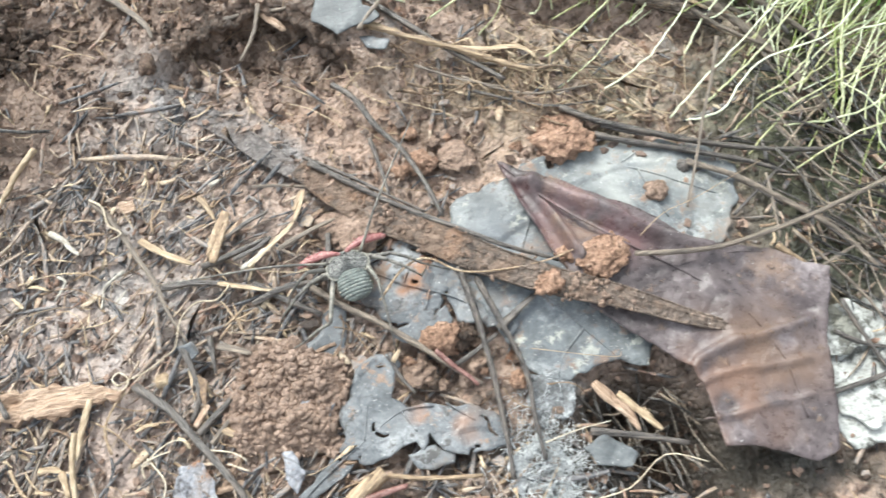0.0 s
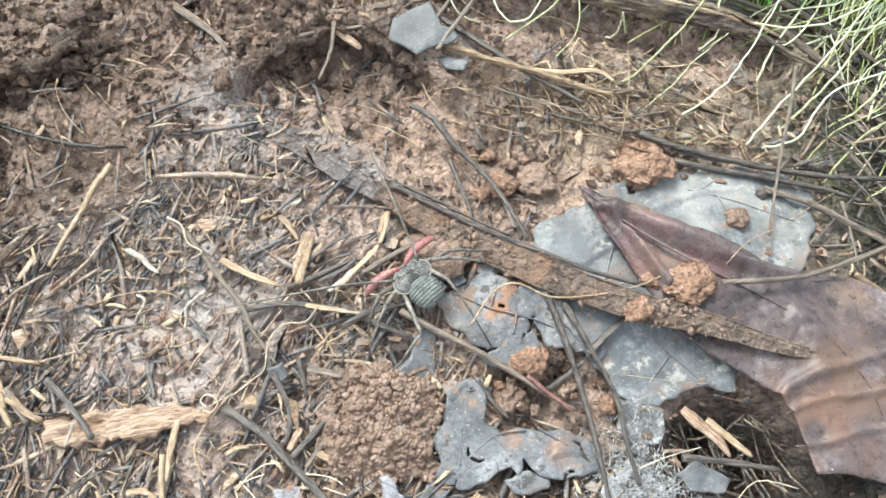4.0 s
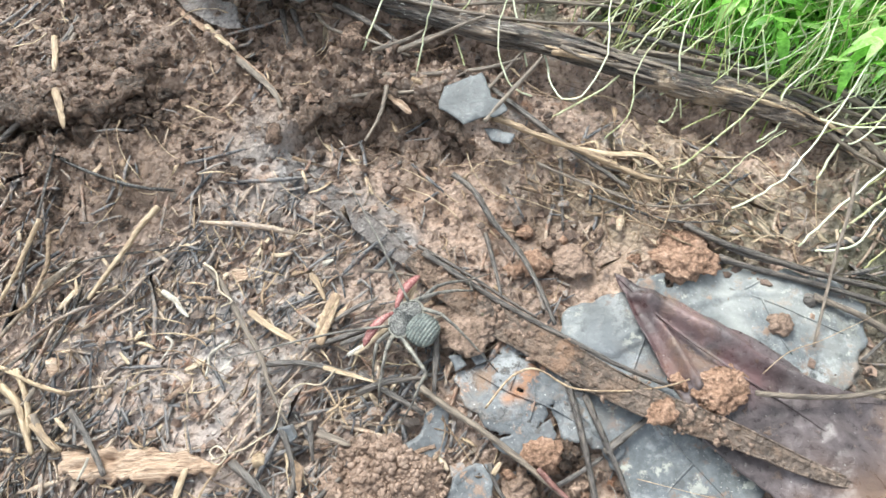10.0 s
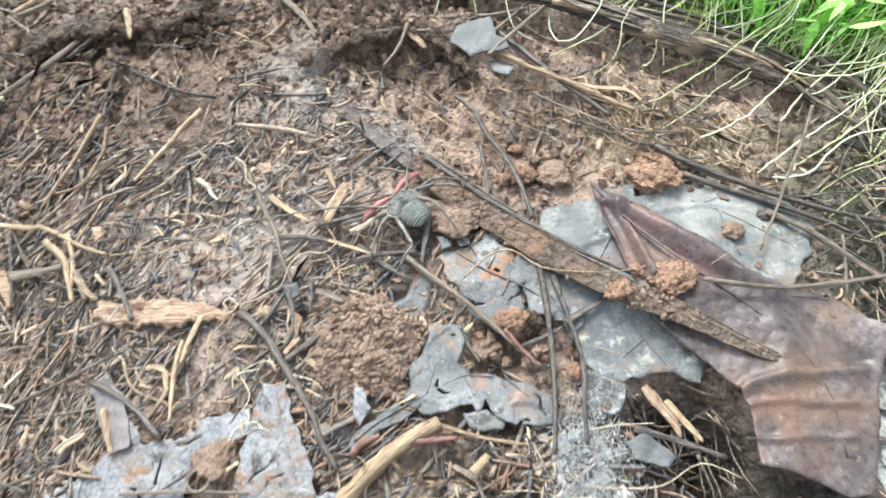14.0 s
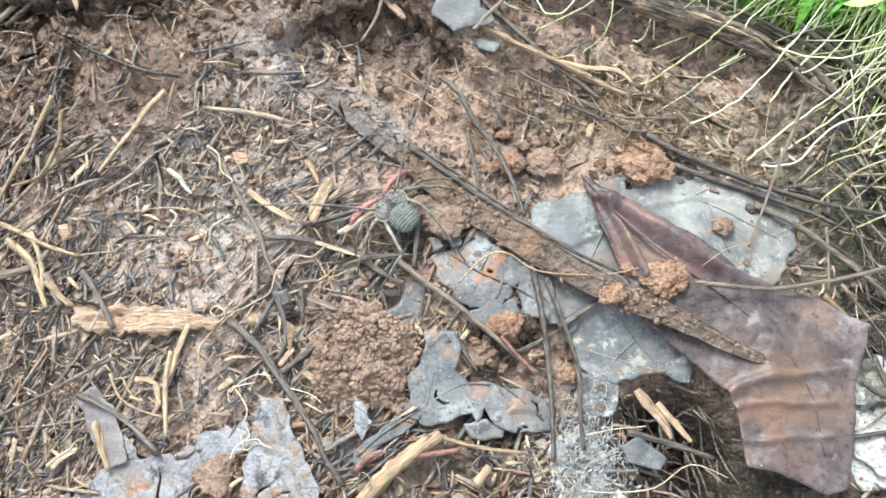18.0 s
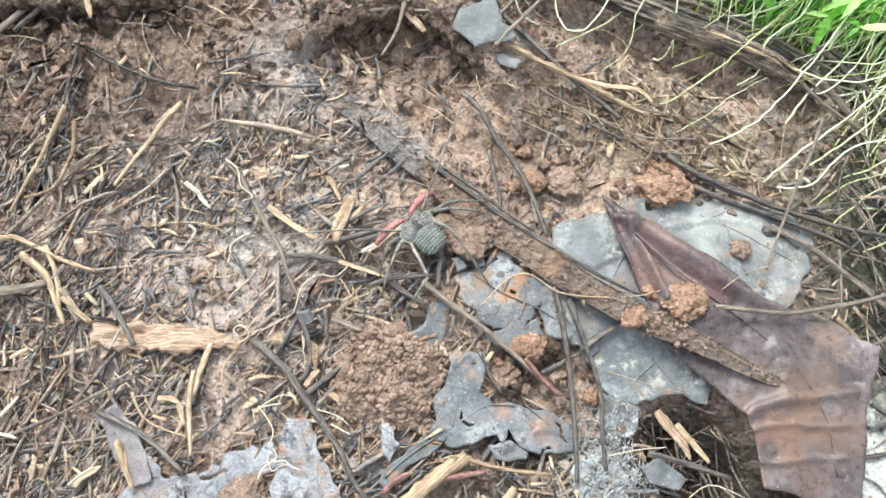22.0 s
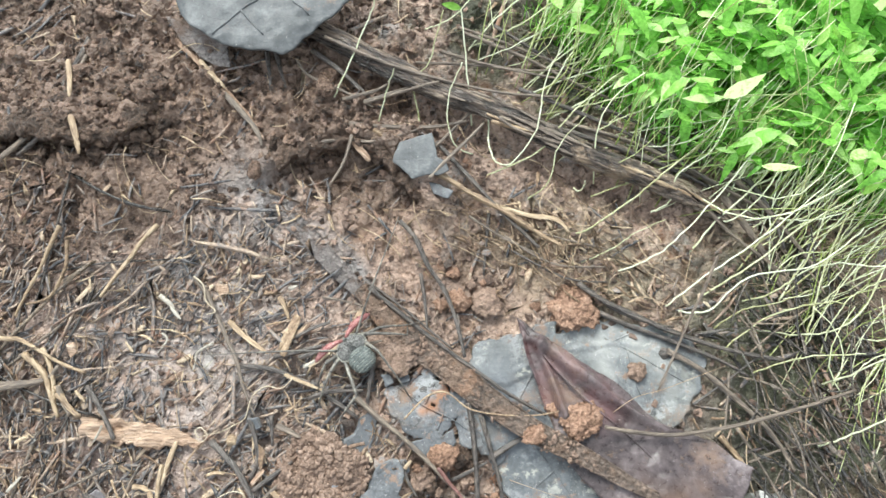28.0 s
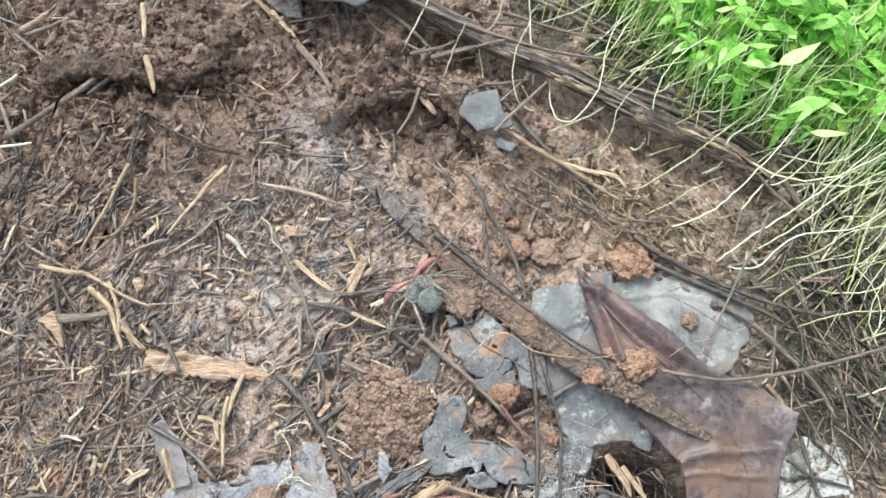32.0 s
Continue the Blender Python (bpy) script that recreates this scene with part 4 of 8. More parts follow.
tagged(sheet("leaf_fragment", TONGUE, GREY_LEAF, rest(1.4, 0.5, 9, 10), rag=0.4, seed=7), "small grey tongue of torn leaf beside the clod", "leaf")
FRONT = [(-35.7, -34.6), (-30.2, -46.3), (-21.2, -60.5), (-10.0, -72.2), (-11.9, -78.5), (-21.2, -76.7), (-29.9, -75.5), (-43.0, -83.1), (-54.8, -78.2), (-65.7, -89.0), (-77.2, -88.6), (-89.6, -93.6), (-107.0, -83.8), (-118.9, -74.1), (-104.5, -64.7), (-91.3, -58.2), (-75.4, -54.7), (-64.1, -50.9), (-47.5, -44.9), (-40.8, -38.4)]
LOBE = [(-37.4, -38.5), (-32.7, -38.1), (-28.0, -48.0), (-22.9, -56.9), (-20.4, -63.5), (-14.6, -62.0), (-11.1, -69.7), (-11.9, -74.1), (-18.1, -78.3), (-21.1, -73.0), (-29.9, -70.9), (-37.9, -65.1), (-40.7, -58.3), (-39.2, -47.2)]
FRONT_MID = [(-40.4, -43.2), (-49.0, -44.9), (-56.1, -48.8), (-65.7, -50.3), (-73.1, -44.0), (-74.6, -51.1), (-78.8, -55.3), (-84.4, -59.4), (-78.7, -68.4), (-66.8, -73.0), (-58.7, -74.8), (-51.1, -75.6), (-36.4, -77.1), (-27.5, -78.1), (-19.9, -77.0), (-28.3, -71.4), (-37.9, -66.3), (-45.7, -63.6), (-53.3, -61.5), (-53.0, -54.7), (-45.9, -51.4), (-39.5, -48.7)]
FRONT_LEFT = [(-81.8, -56.2), (-97.7, -63.8), (-107.5, -67.0), (-115.8, -74.7), (-106.7, -82.6), (-84.8, -87.8), (-71.0, -88.7), (-63.4, -84.8), (-65.7, -78.5), (-58.4, -75.1), (-69.3, -71.0), (-77.9, -66.5)]
front = tagged(sheet("dead_leaf", FRONT_MID, LILAC_LEAF, flaky(1.5, 0.7, 14, 12, 8.0, 0.35), cell=0.5, rag=0.9, seed=8, holes=cracks(FRONT_MID, 5, 34, 9.0, 0.6)), "broken lilac-grey leaf lying on wet litter", "leaf")
lobe = tagged(sheet("dead_leaf", LOBE, LILAC_LEAF, flaky(2.6, 0.7, 14, 13, 9.0, 0.3), cell=0.5, rag=0.7, seed=14, holes=cracks(LOBE, 4, 39, 8.0, 0.5),
             veins=[([(-38.0, -40.0), (-31.0, -55.0), (-22.0, -68.0)], 0.8, 0.7)]), "pale lilac-grey lobe of a broken leaf", "leaf")
plates = tagged(sheet("dead_leaf", FRONT_LEFT, LILAC_LEAF, flaky(1.2, 0.6, 14, 15, 6.5, 0.45), cell=0.5, rag=1.2, seed=15, holes=cracks(FRONT_LEFT, 9, 40, 9.0, 0.7)), "cracked plates of a lilac-grey leaf sunk in litter", "leaf")
tagged(sheet("leaf_fragment", [(-35.6, -81.8), (-28.8, -80.9), (-20.1, -83.4), (-28.1, -86.4), (-34.7, -85.5)], LILAC_LEAF, rest(3.0, 1.4, 6, 16), cell=0.5, rag=0.4, seed=16), "rolled scrap of lilac-grey leaf by a clay clod", "leaf")
SLAB = [(-190.3, -38.3), (-178.6, -5.5), (-160.4, -3.0), (-156.8, -8.7), (-156.1, -25.7), (-145.8, -44.3), (-138.0, -73.1), (-132.2, -100.7), (-160.9, -102.1)]
slab = tagged(sheet("dead_leaf", SLAB, BROWN_SLAB, rest(3.0, 0.8, 30, 14), cell=1.2, rag=0.3, thick=0.5, seed=9), "broad flat brown-grey dead leaf with a straight edge", "leaf")
CHIPLEAF = [(3.4, 65.8), (8.4, 67.4), (13.2, 68.8), (14.4, 64.6), (15.0, 61.2), (17.6, 60.0), (19.0, 57.2), (15.5, 55.6), (11.8, 55.7), (7.7, 54.7), (4.9, 57.3), (1.7, 59.6), (2.7, 63.6)]
tagged(sheet("leaf_fragment", CHIPLEAF, SLATE_LEAF, rest(7.0, 0.5, 10, 16), cell=0.5, rag=0.35, seed=10), "bluish-grey torn leaf scrap under a tan branch", "leaf")
tagged(sheet("leaf_fragment", [(12.6, 55.2), (16.4, 54.2), (17.4, 53.4), (20.3, 52.4), (18.8, 50.1), (14.1, 51.7)], GREY_LEAF, rest(4.4, 0.4, 8, 18), cell=0.5, rag=0.3, seed=19), "little grey leaf scrap beside the tan branch", "leaf")

# the folded purple-brown leaf, its end bent down
PURPLE = [(39.5, 16.3), (42.0, 5.8), (45.9, -4.6), (50.3, -14.8), (52.1, -21.2), (56.6, -25.7), (63.0, -31.6), (68.6, -37.4), (70.2, -43.2), (70.3, -53.6), (74.1, -54.2), (78.8, -55.7), (86.6, -59.1), (91.6, -57.5), (94.2, -50.5), (98.0, -35.6), (103.7, -22.1)] + [(98.9, -20.0), (94.3, -16.0), (85.0, -13.2), (80.6, -12.1), (75.3, -8.7), (73.4, -6.7), (68.8, -2.1), (65.4, -0.0), (57.6, 3.9), (52.1, 7.8), (45.9, 11.6)]


def purple_height(x, y):
    """A smooth sheet, low at its tip and propped up at its ribbed lower end."""
    along, across = (x - 40) * 0.68 - (y - 14) * 0.73, (x - 40) * 0.73 + (y - 14) * 0.68
    near_tip = np.clip(1 - along / 60, 0, 1)
    z = land(x, y) + 3.4 - 1.0 * near_tip ** 2 + 3.4 * np.clip((along - 40) / 32, 0, 1) ** 1.3
    z = z + 0.9 * soft_noise(along / 26, across / 11, 20) + (0.12 + 0.5 * near_tip) * soft_noise(along / 14, across / 2.6, 22)
    return z + 0.22 * soft_noise(x / 3, y / 3, 23) + 0.12 * soft_noise(x / 1.3, y / 1.3, 24)


purple = tagged(sheet("dead_leaf", PURPLE, PURPLE_LEAF, purple_height, cell=0.55, thick=0.35, rag=0.25, seed=11,
             veins=[([(40.7, 10.3), (41.8, 3.2), (43.4, -3.3), (46.3, -10.2), (48.7, -16.8)], 0.9, 1.6),
                    ([(43.6, 8.3), (46.1, 1.6), (48.1, -4.8), (50.8, -12.9)], 1.3, -3.2), ([(43.7, 9.5), (48.0, 2.6), (50.4, -4.6), (53.0, -11.0)], 1.1, 2.2),
                    ([(48.2, 5.2), (52.6, -0.6), (57.8, -4.1), (64.4, -7.5), (69.6, -10.8)], 1.9, -3.0), ([(46.4, 8.6), (52.9, 3.3), (58.2, 0.0), (64.6, -4.6), (72.4, -9.6), (80.3, -13.6)], 1.9, 2.6),
                    ([(56.0, -1.6), (62.0, -4.9), (67.0, -8.9)], 0.7, 1.3), ([(66.0, -3.6), (73.0, -8.2), (82.0, -12.0)], 0.9, -1.2),
                    ([(53.3, -23.9), (57.4, -30.8), (61.4, -36.5), (66.9, -39.8)], 1.2, 0.6),
                    ([(67.0, -39.6), (70.7, -36.5), (76.2, -34.9), (83.1, -34.3), (90.1, -33.4), (95.8, -32.0)], 1.1, 1.2),
                    ([(78.5, -22.5), (80.6, -28.0), (79.5, -33.3)], 2.6, 1.0), ([(84.0, -19.0), (88.5, -25.0), (96.0, -29.5)], 2.2, -1.2),
                    ([(68.5, -41.5), (74.2, -40.2), (79.6, -39.8), (82.5, -40.5), (87.6, -40.4), (92.1, -40.0)], 0.55, 0.9),
                    ([(68.1, -47.9), (74.3, -48.4), (81.0, -47.6), (90.6, -47.0)], 0.55, 0.8)]),
       "curled purple-brown dead leaf with folds and ribbed lower end", "leaf")


def rib(line, radius, mat, parent, height, name="vein"):
    """A raised vein that belongs to a leaf."""
    pts = []
    for q in smooth_line(line, 5):
        z = float(height(np.array([q[0]]), np.array([q[1]]))[0])
        pts.append((q[0], q[1], z + radius * 0.15))
    v, f = tube(pts, [radius * (1 - 0.5 * k / len(pts)) for k in range(len(pts))], 6)
    return mesh_thing(name, v, f, mat, parent)


rib([(40.4, 14.9), (48.9, 3.4), (59.8, -7.1), (71.7, -16.5), (82.7, -28.0), (87.3, -39.5), (87.8, -51.1)], 0.4, PURPLE_LEAF, purple, purple_height, "midrib")
for leaf, fall, lines in ((tatter, rest(1.3, 0.6, 12, 6), ([(5.9, -4.1), (13.5, -8.9), (23.1, -13.0), (29.8, -17.8)], [(13.5, -8.9), (16.5, -2.4)], [(19.0, -10.9), (17.5, -15.0)])),
                          (band, rest(1.3, 0.4, 12, 9), ([(-14.1, -51.7), (-8.0, -46.5), (1.1, -40.7), (9.0, -35.8), (15.7, -35.6)], [(1.1, -40.7), (2.4, -34.1)], [(9.0, -35.8), (11.6, -40.3)], [(18.4, -35.5), (23.5, -39.9)]))):
    for line in lines:
        rib(line, 0.3, GREY_LEAF, leaf, fall)
rib([(-20.9, -76.1), (-33.3, -72.8), (-48.3, -69.8), (-63.9, -67.5), (-76.9, -62.7)], 0.4, LILAC_LEAF, front, flaky(1.5, 0.7, 14, 12, 8.0, 0.35))
for line in ([(-34.1, -40.5), (-29.7, -51.7), (-24.8, -62.0), (-19.5, -71.4)], [(-29.7, -51.7), (-35.7, -54.7)], [(-24.8, -62.0), (-30.5, -65.7)]):
    rib(line, 0.3, LILAC_LEAF, lobe, flaky(2.6, 0.7, 14, 13, 9.0, 0.3))
for line in ([(-65.7, -77.2), (-77.8, -75.3), (-93.9, -75.6), (-107.3, -79.6)], [(-77.8, -75.3), (-84.0, -66.6)], [(-93.9, -75.6), (-87.2, -84.9)]):
    rib(line, 0.3, LILAC_LEAF, plates, flaky(1.2, 0.6, 14, 15, 6.5, 0.45))
for line in ([(-169.3, -10.2), (-164.4, -29.7), (-155.7, -54.1), (-147.9, -84.0), (-143.2, -99.5)], [(-164.4, -29.7), (-158.0, -21.4)], [(-155.7, -54.1), (-148.1, -46.3)], [(-152.2, -65.7), (-167.9, -58.2)]):
    rib(line, 0.5, BROWN_SLAB, slab, rest(3.0, 0.8, 30, 14))
for line in UNDER_VEINS:
    rib(line, 0.3, PALE_LEAF, under, flaky(1.1, 0.8, 15, 3, 11.0, 0.25))
for line in ([(68.5, -41.5), (74.2, -40.2), (79.6, -39.8), (82.5, -40.5)], [(82.5, -40.5), (87.6, -40.4), (92.1, -40.0)], [(68.1, -47.9), (74.3, -48.4), (81.0, -47.6), (90.6, -47.0)], [(71.7, -16.5), (82.6, -15.2), (91.7, -16.0)]):
    rib(line, 0.16, PURPLE_LEAF, purple, purple_height)

# ---- the mud-covered strip and the log ----
def strip(line, widths, mat, label, lifts, thick=0.6, crown=0.35):
    pts = smooth_line(line, 8)
    n = len(pts)
    verts, faces = [], []
    across = 9
    for k, p in enumerate(pts):
        d = pts[min(k + 1, n - 1)] - pts[max(k - 1, 0)]
        nrm = np.array([-d[1], d[0]]) / np.linalg.norm(d[:2])
        w = np.interp(k / (n - 1), np.linspace(0, 1, len(widths)), widths)
        for s in range(across):
            u = s / (across - 1) * 2 - 1
            lift = np.interp(k / (n - 1), np.linspace(0, 1, len(lifts)), lifts)
            x, y = p[:2] + nrm * u * w / 2 * (1 + 0.05 * noise.noise(Vector((k * 0.6, s * 0.1, 1.0))))
            z = smooth_top(x, y) + lift + crown * (1 - u * u) + 0.35 * noise.noise(Vector((x * 0.4, y * 0.4, 3.0)))
            verts.append((x, y, z))
    m = len(verts)
    verts += [(x, y, z - thick) for x, y, z in verts]
    for k in range(n - 1):
        for s in range(across - 1):
            a, b, c, e = k * across + s, k * across + s + 1, (k + 1) * across + s + 1, (k + 1) * across + s
            faces += [(a, e, c, b), (m + a, m + b, m + c, m + e)]
        for s, rev in ((0, False), (across - 1, True)):
            a, b = k * across + s, (k + 1) * across + s
            faces.append((a, m + a, m + b, b) if not rev else (a, b, m + b, m + a))
    for k in (0, n - 1):
        for s in range(across - 1):
            a = k * across + s
            faces.append((a, a + 1, m + a + 1, m + a) if k == 0 else (a + 1, a, m + a, m + a + 1))
    ob = mesh_thing("dead_palm_strip", verts, faces, mat)
    for u in (-0.92, 0.25, 0.92):
        col = int(round((u + 1) / 2 * (across - 1)))
        line = [Vector(verts[k * across + col]) + Vector((0, 0, 0.05)) for k in range(n)]
        v, f = tube(line, [0.24 if abs(u) > 0.5 else 0.14] * n, 5)
        mesh_thing("rib", v, f, mat, ob)
    return tagged(ob, label, "dead leaf")


strip([(-6.3, 23.8), (1.0, 16.2), (9.6, 8.8), (19.5, 2.1), (29.7, -6.1), (43.8, -15.2), (58.4, -21.9), (71.5, -28.4), (80.7, -31.7)], [5, 7.5, 8.4, 8, 7, 5.8, 4.6, 3, 1], STRIP,
      "long flat brown strip of dead palm leaf caked with mud", [1.6, 2.4, 2.8, 3.0, 3.6, 5.4, 6.2, 6.0, 5.6])
strip([(-51.1, 67.4), (-45.3, 59.3), (-35.7, 49.0), (-24.7, 40.1), (-13.8, 29.3), (-4.1, 20.6)], [1, 3.6, 5, 5.4, 5.2, 3.5], GREY_STRIP, "grey rotten strip of leaf half sunk in the soil", [-1.0, -0.3, -0.2, 0.0, 0.0, 0.2])

LOG_LINE = [(-45.5, 112.2, 4.9), (-34.8, 106.9, 4.9), (-15.5, 97.2, 4.9), (-4.0, 91.5, 4.9), (7.3, 86.6, 4.9), (18.4, 81.7, 4.9), (29.4, 78.1, 4.9), (40.4, 73.3, 4.9), (55.6, 66.4, 4.9), (65.7, 62.6, 4.9), (76.7, 59.6, 4.9), (87.8, 56.4, 4.4), (97.0, 52.7, 3.4), (104.5, 48.2, 2.4)]


def log_wood(line, radius):
    """A rotten branch, split along its grain, with slabs of peeling bark; its own x axis runs along the branch."""
    turn = Matrix.Rotation(-0.4, 4, "Z")
    back = turn.inverted()
    pts = [back @ Vector(p) for p in laid(line, 0.3, 16)]
    n, sides = len(pts), 56
    verts, faces = [], []
    for k, p in enumerate(pts):
        d = (pts[min(k + 1, n - 1)] - pts[max(k - 1, 0)]).normalized()
        side = d.cross(Vector((0, 0, 1))).normalized()
        over = side.cross(d)
        r = radius * np.interp(k / (n - 1), [0, 0.5, 0.85, 1], [0.9, 1.0, 0.95, 0.5])
        for s in range(sides):
            t = 2 * math.pi * s / sides
            c, q = math.cos(t), math.sin(t)
            grain = 0.12 * noise.noise(Vector((c * 2.0, q * 2.0, k * 0.05))) + 0.13 * noise.noise(Vector((c * 6, q * 6, k * 0.04))) + 0.1 * noise.noise(Vector((c * 12, q * 12, k * 0.09))) + 0.03 * noise.noise(Vector((c * 14, q * 14, k * 0.7)))
            grain += 0.1 * max(0.0, noise.noise(Vector((c * 3, q * 3, k * 0.11 + 9))) - 0.1)
            verts.append(p + (side * c + over * q * 0.85) * r * (1 + grain * 1.5))
    for k in range(n - 1):
        for s in range(sides):
            t = (s + 1) % sides
            faces.append((k * sides + s, k * sides + t, (k + 1) * sides + t, (k + 1) * sides + s))
    faces += [tuple(range(sides))[::-1], tuple((n - 1) * sides + s for s in range(sides))]
    log = mesh_thing("log", verts, faces, LOG)
    log.matrix_world = turn
    rng = random.Random(6)
    for q in range(16):
        k = rng.randint(int(n * 0.35), n - 26)
        t = rng.uniform(-0.2, 2.2)
        span = rng.randint(8, 22)
        line = [Vector(verts[(k + i) * sides + int((t % 6.283) / 6.283 * sides)]) * 1.0 + Vector((0, 0, 0.25)) for i in range(span)]
        v, f = tube(line, [rng.uniform(0.35, 0.8) * math.sin(math.pi * (i + 0.7) / (span + 0.4)) ** 0.5 for i in range(span)], 6, flat=0.5, rough=0.2, rng=rng)
        mesh_thing("bark_sliver", v, f, STRAW if q % 3 == 0 else GREY_TWIG, log)
    tagged(log, "rotten dark branch with streaked peeling bark under the grass", "branch")


log_wood(LOG_LINE, 3.5)

# ---- clods ----
def clod(px, size, mat, label, seed, high=0.7, level=4, lift=0.4, name="clod", rough=0.3, turn=0.0, flat=1.0, group=""):
    x, y = px[0]
    return tagged(lump(name, x, y, size, size * flat, size * high, mat, seed, lift, level, rough=rough, turn=turn), label, "clod", group)


clod([(57.5, -11.6)], 5.4, CLAY, "rough orange clay clod sitting on the purple leaf", 3, high=0.36, lift=1.9, turn=0.5, flat=0.85, level=5)
clod([(44.1, -16.8)], 3.3, CLAY, "small orange clay clod on the muddy strip", 5, high=0.45, lift=4.0, flat=0.75, turn=0.3)
clod([(22.2, 22.2)], 3.5, CLAY, "small orange clay clod among twigs", 8, high=0.6)
clod([(19.3, -22.4)], 4.0, CLAY, "orange clay clod in a gap of torn leaf", 9, high=0.8)
clod([(55.6, 19.7)], 6.5, CLAY, "broad brown-orange clay clod at the leaf's edge", 12, high=0.36, lift=0.6, level=5)
clod([(73.3, 2.8)], 2.9, BROWN_CLAY, "little brown soil clod on the grey leaf", 14, high=0.7, lift=0.8)
clod([(34.1, -32.8)], 1.9, CLAY, "tiny orange clay crumb beside needles", 15)

# crumbly heap beside the torn leaves
HEAP = [(-25.3, -21.6), (-21.7, -18.4), (-16.6, -16.8), (-12.8, -17.4), (-8.9, -20.4), (-4.5, -22.1), (-0.7, -23.4), (0.2, -28.7), (-1.5, -31.6), (-3.7, -35.8), (-2.4, -39.6), (-5.6, -42.7), (-10.8, -41.5), (-17.4, -42.5), (-22.9, -39.2), (-27.0, -38.4), (-25.9, -33.4), (-27.8, -28.1)]
HEAP_AT = [(-12.5, -28.6)][0]


def heap_height(x, y):
    d = ((x - HEAP_AT[0]) ** 2 + (y - HEAP_AT[1]) ** 2) / 19.0 ** 2
    return land(x, y) - 2.2 + 5.0 * np.clip(1 - d, 0, 1) + 1.9 * soft_noise(x / 6, y / 6, 33) + 1.2 * soft_noise(x / 2.6, y / 2.6, 34) + 1.4 * crumbs(x / 2.4, y / 2.4, 31) + 0.7 * crumbs(x / 1.2, y / 1.2, 32)


tagged(sheet("soil_mound", HEAP, BROWN_CLAY, heap_height, cell=0.4, thick=2.5, rag=1.8, seed=21), "low heap of crumbly pale-brown soil pellets", "soil heap")
clod([(14.1, -27.1)], 2.9, BROWN_CLAY, "crumbled orange-brown clod under torn leaf", 31, high=0.45, lift=0.0, rough=0.7)
for n, p in enumerate([(12.0, -25.6), (13.2, -29.8), (16.7, -30.5), (11.6, -29.2), (18.3, -31.3), (26.5, -23.7), (27.1, -29.6), (23.0, -31.2)]):
    clod([p], (1.3, 0.9, 1.5, 1.0, 1.2)[n % 5], (CLAY, BROWN_CLAY, DARK_CLAY)[n % 3], "small soil crumb in the gap of torn leaf", 240 + n, high=0.7, level=3, lift=0.3, rough=0.5, group="soil crumbs in the leaf's gap")
clod([(24.4, -21.7)], 2.6, DARK_CLAY, "dark soil clod beside the orange clod", 38, high=0.8, lift=0.4, rough=0.5)
clod([(25.9, -27.7)], 2.2, BROWN_CLAY, "brown soil crumb between dark stems", 39, high=0.6, lift=0.3, rough=0.5)
clod([(30.7, 21.8)], 4.5, BROWN_CLAY, "flat brown soil clod among twigs", 32, high=0.4)
clod([(4.6, 6.2)], 7.5, BROWN_CLAY, "crumbled brown soil on the muddy strip", 33, high=0.16, lift=1.6)
clod([(49.6, -8.5)], 2.4, CLAY, "orange crumbs fallen on the purple leaf", 35, high=0.4, lift=1.7)
for n, p in enumerate([(20.3, 30.5), (25.7, 27.3), (32.2, 23.2), (29.5, 27.4), (37.6, 28.1), (17.2, 20.6), (45.2, 20.4), (63.7, 22.4)]):
    clod([p], (1.9, 1.4, 1.7, 1.1, 1.3)[n % 5], (CLAY, BROWN_CLAY)[n % 3 == 1], "small orange clay crumb among dark roots", 260 + n, high=0.6, level=3, lift=0.5, rough=0.5, group="orange crumbs among roots")
rl = random.Random(77)
LIP = smooth_line(LEDGE_MID, 6)
BANK = [(-113.8, 75.8), (-95.5, 73.7), (-78.4, 75.2), (-65.9, 70.8), (-104.5, 66.2), (-84.7, 67.2), (-71.2, 77.7), (-91.7, 79.4)]
for n in range(44):
    p = LIP[rl.randrange(len(LIP))]
    clod([(p[0] + rl.uniform(-3, 3), p[1] + rl.uniform(-1, 9))], rl.uniform(0.8, 2.4), DARK_CLAY, "dark damp soil lump on the lip of the hollow", 50 + n, high=rl.uniform(0.5, 0.8), level=3,
         lift=rl.uniform(0.6, 1.5), rough=0.45, turn=rl.uniform(0, 3), group="soil lumps along the hollow")
for n in range(50):
    p = BANK[rl.randrange(len(BANK))]
    clod([(p[0] + rl.uniform(-14, 14), p[1] + rl.uniform(-9, 9))], rl.uniform(0.8, 2.6), DARK_CLAY, "dark damp soil lump on the bank", 90 + n, high=rl.uniform(0.4, 0.8), level=3,
         lift=rl.uniform(0.2, 0.6), rough=0.5, turn=rl.uniform(0, 3), group="soil lumps on the bank")
LIP_LEFT = smooth_line(LEDGE_LEFT, 6)


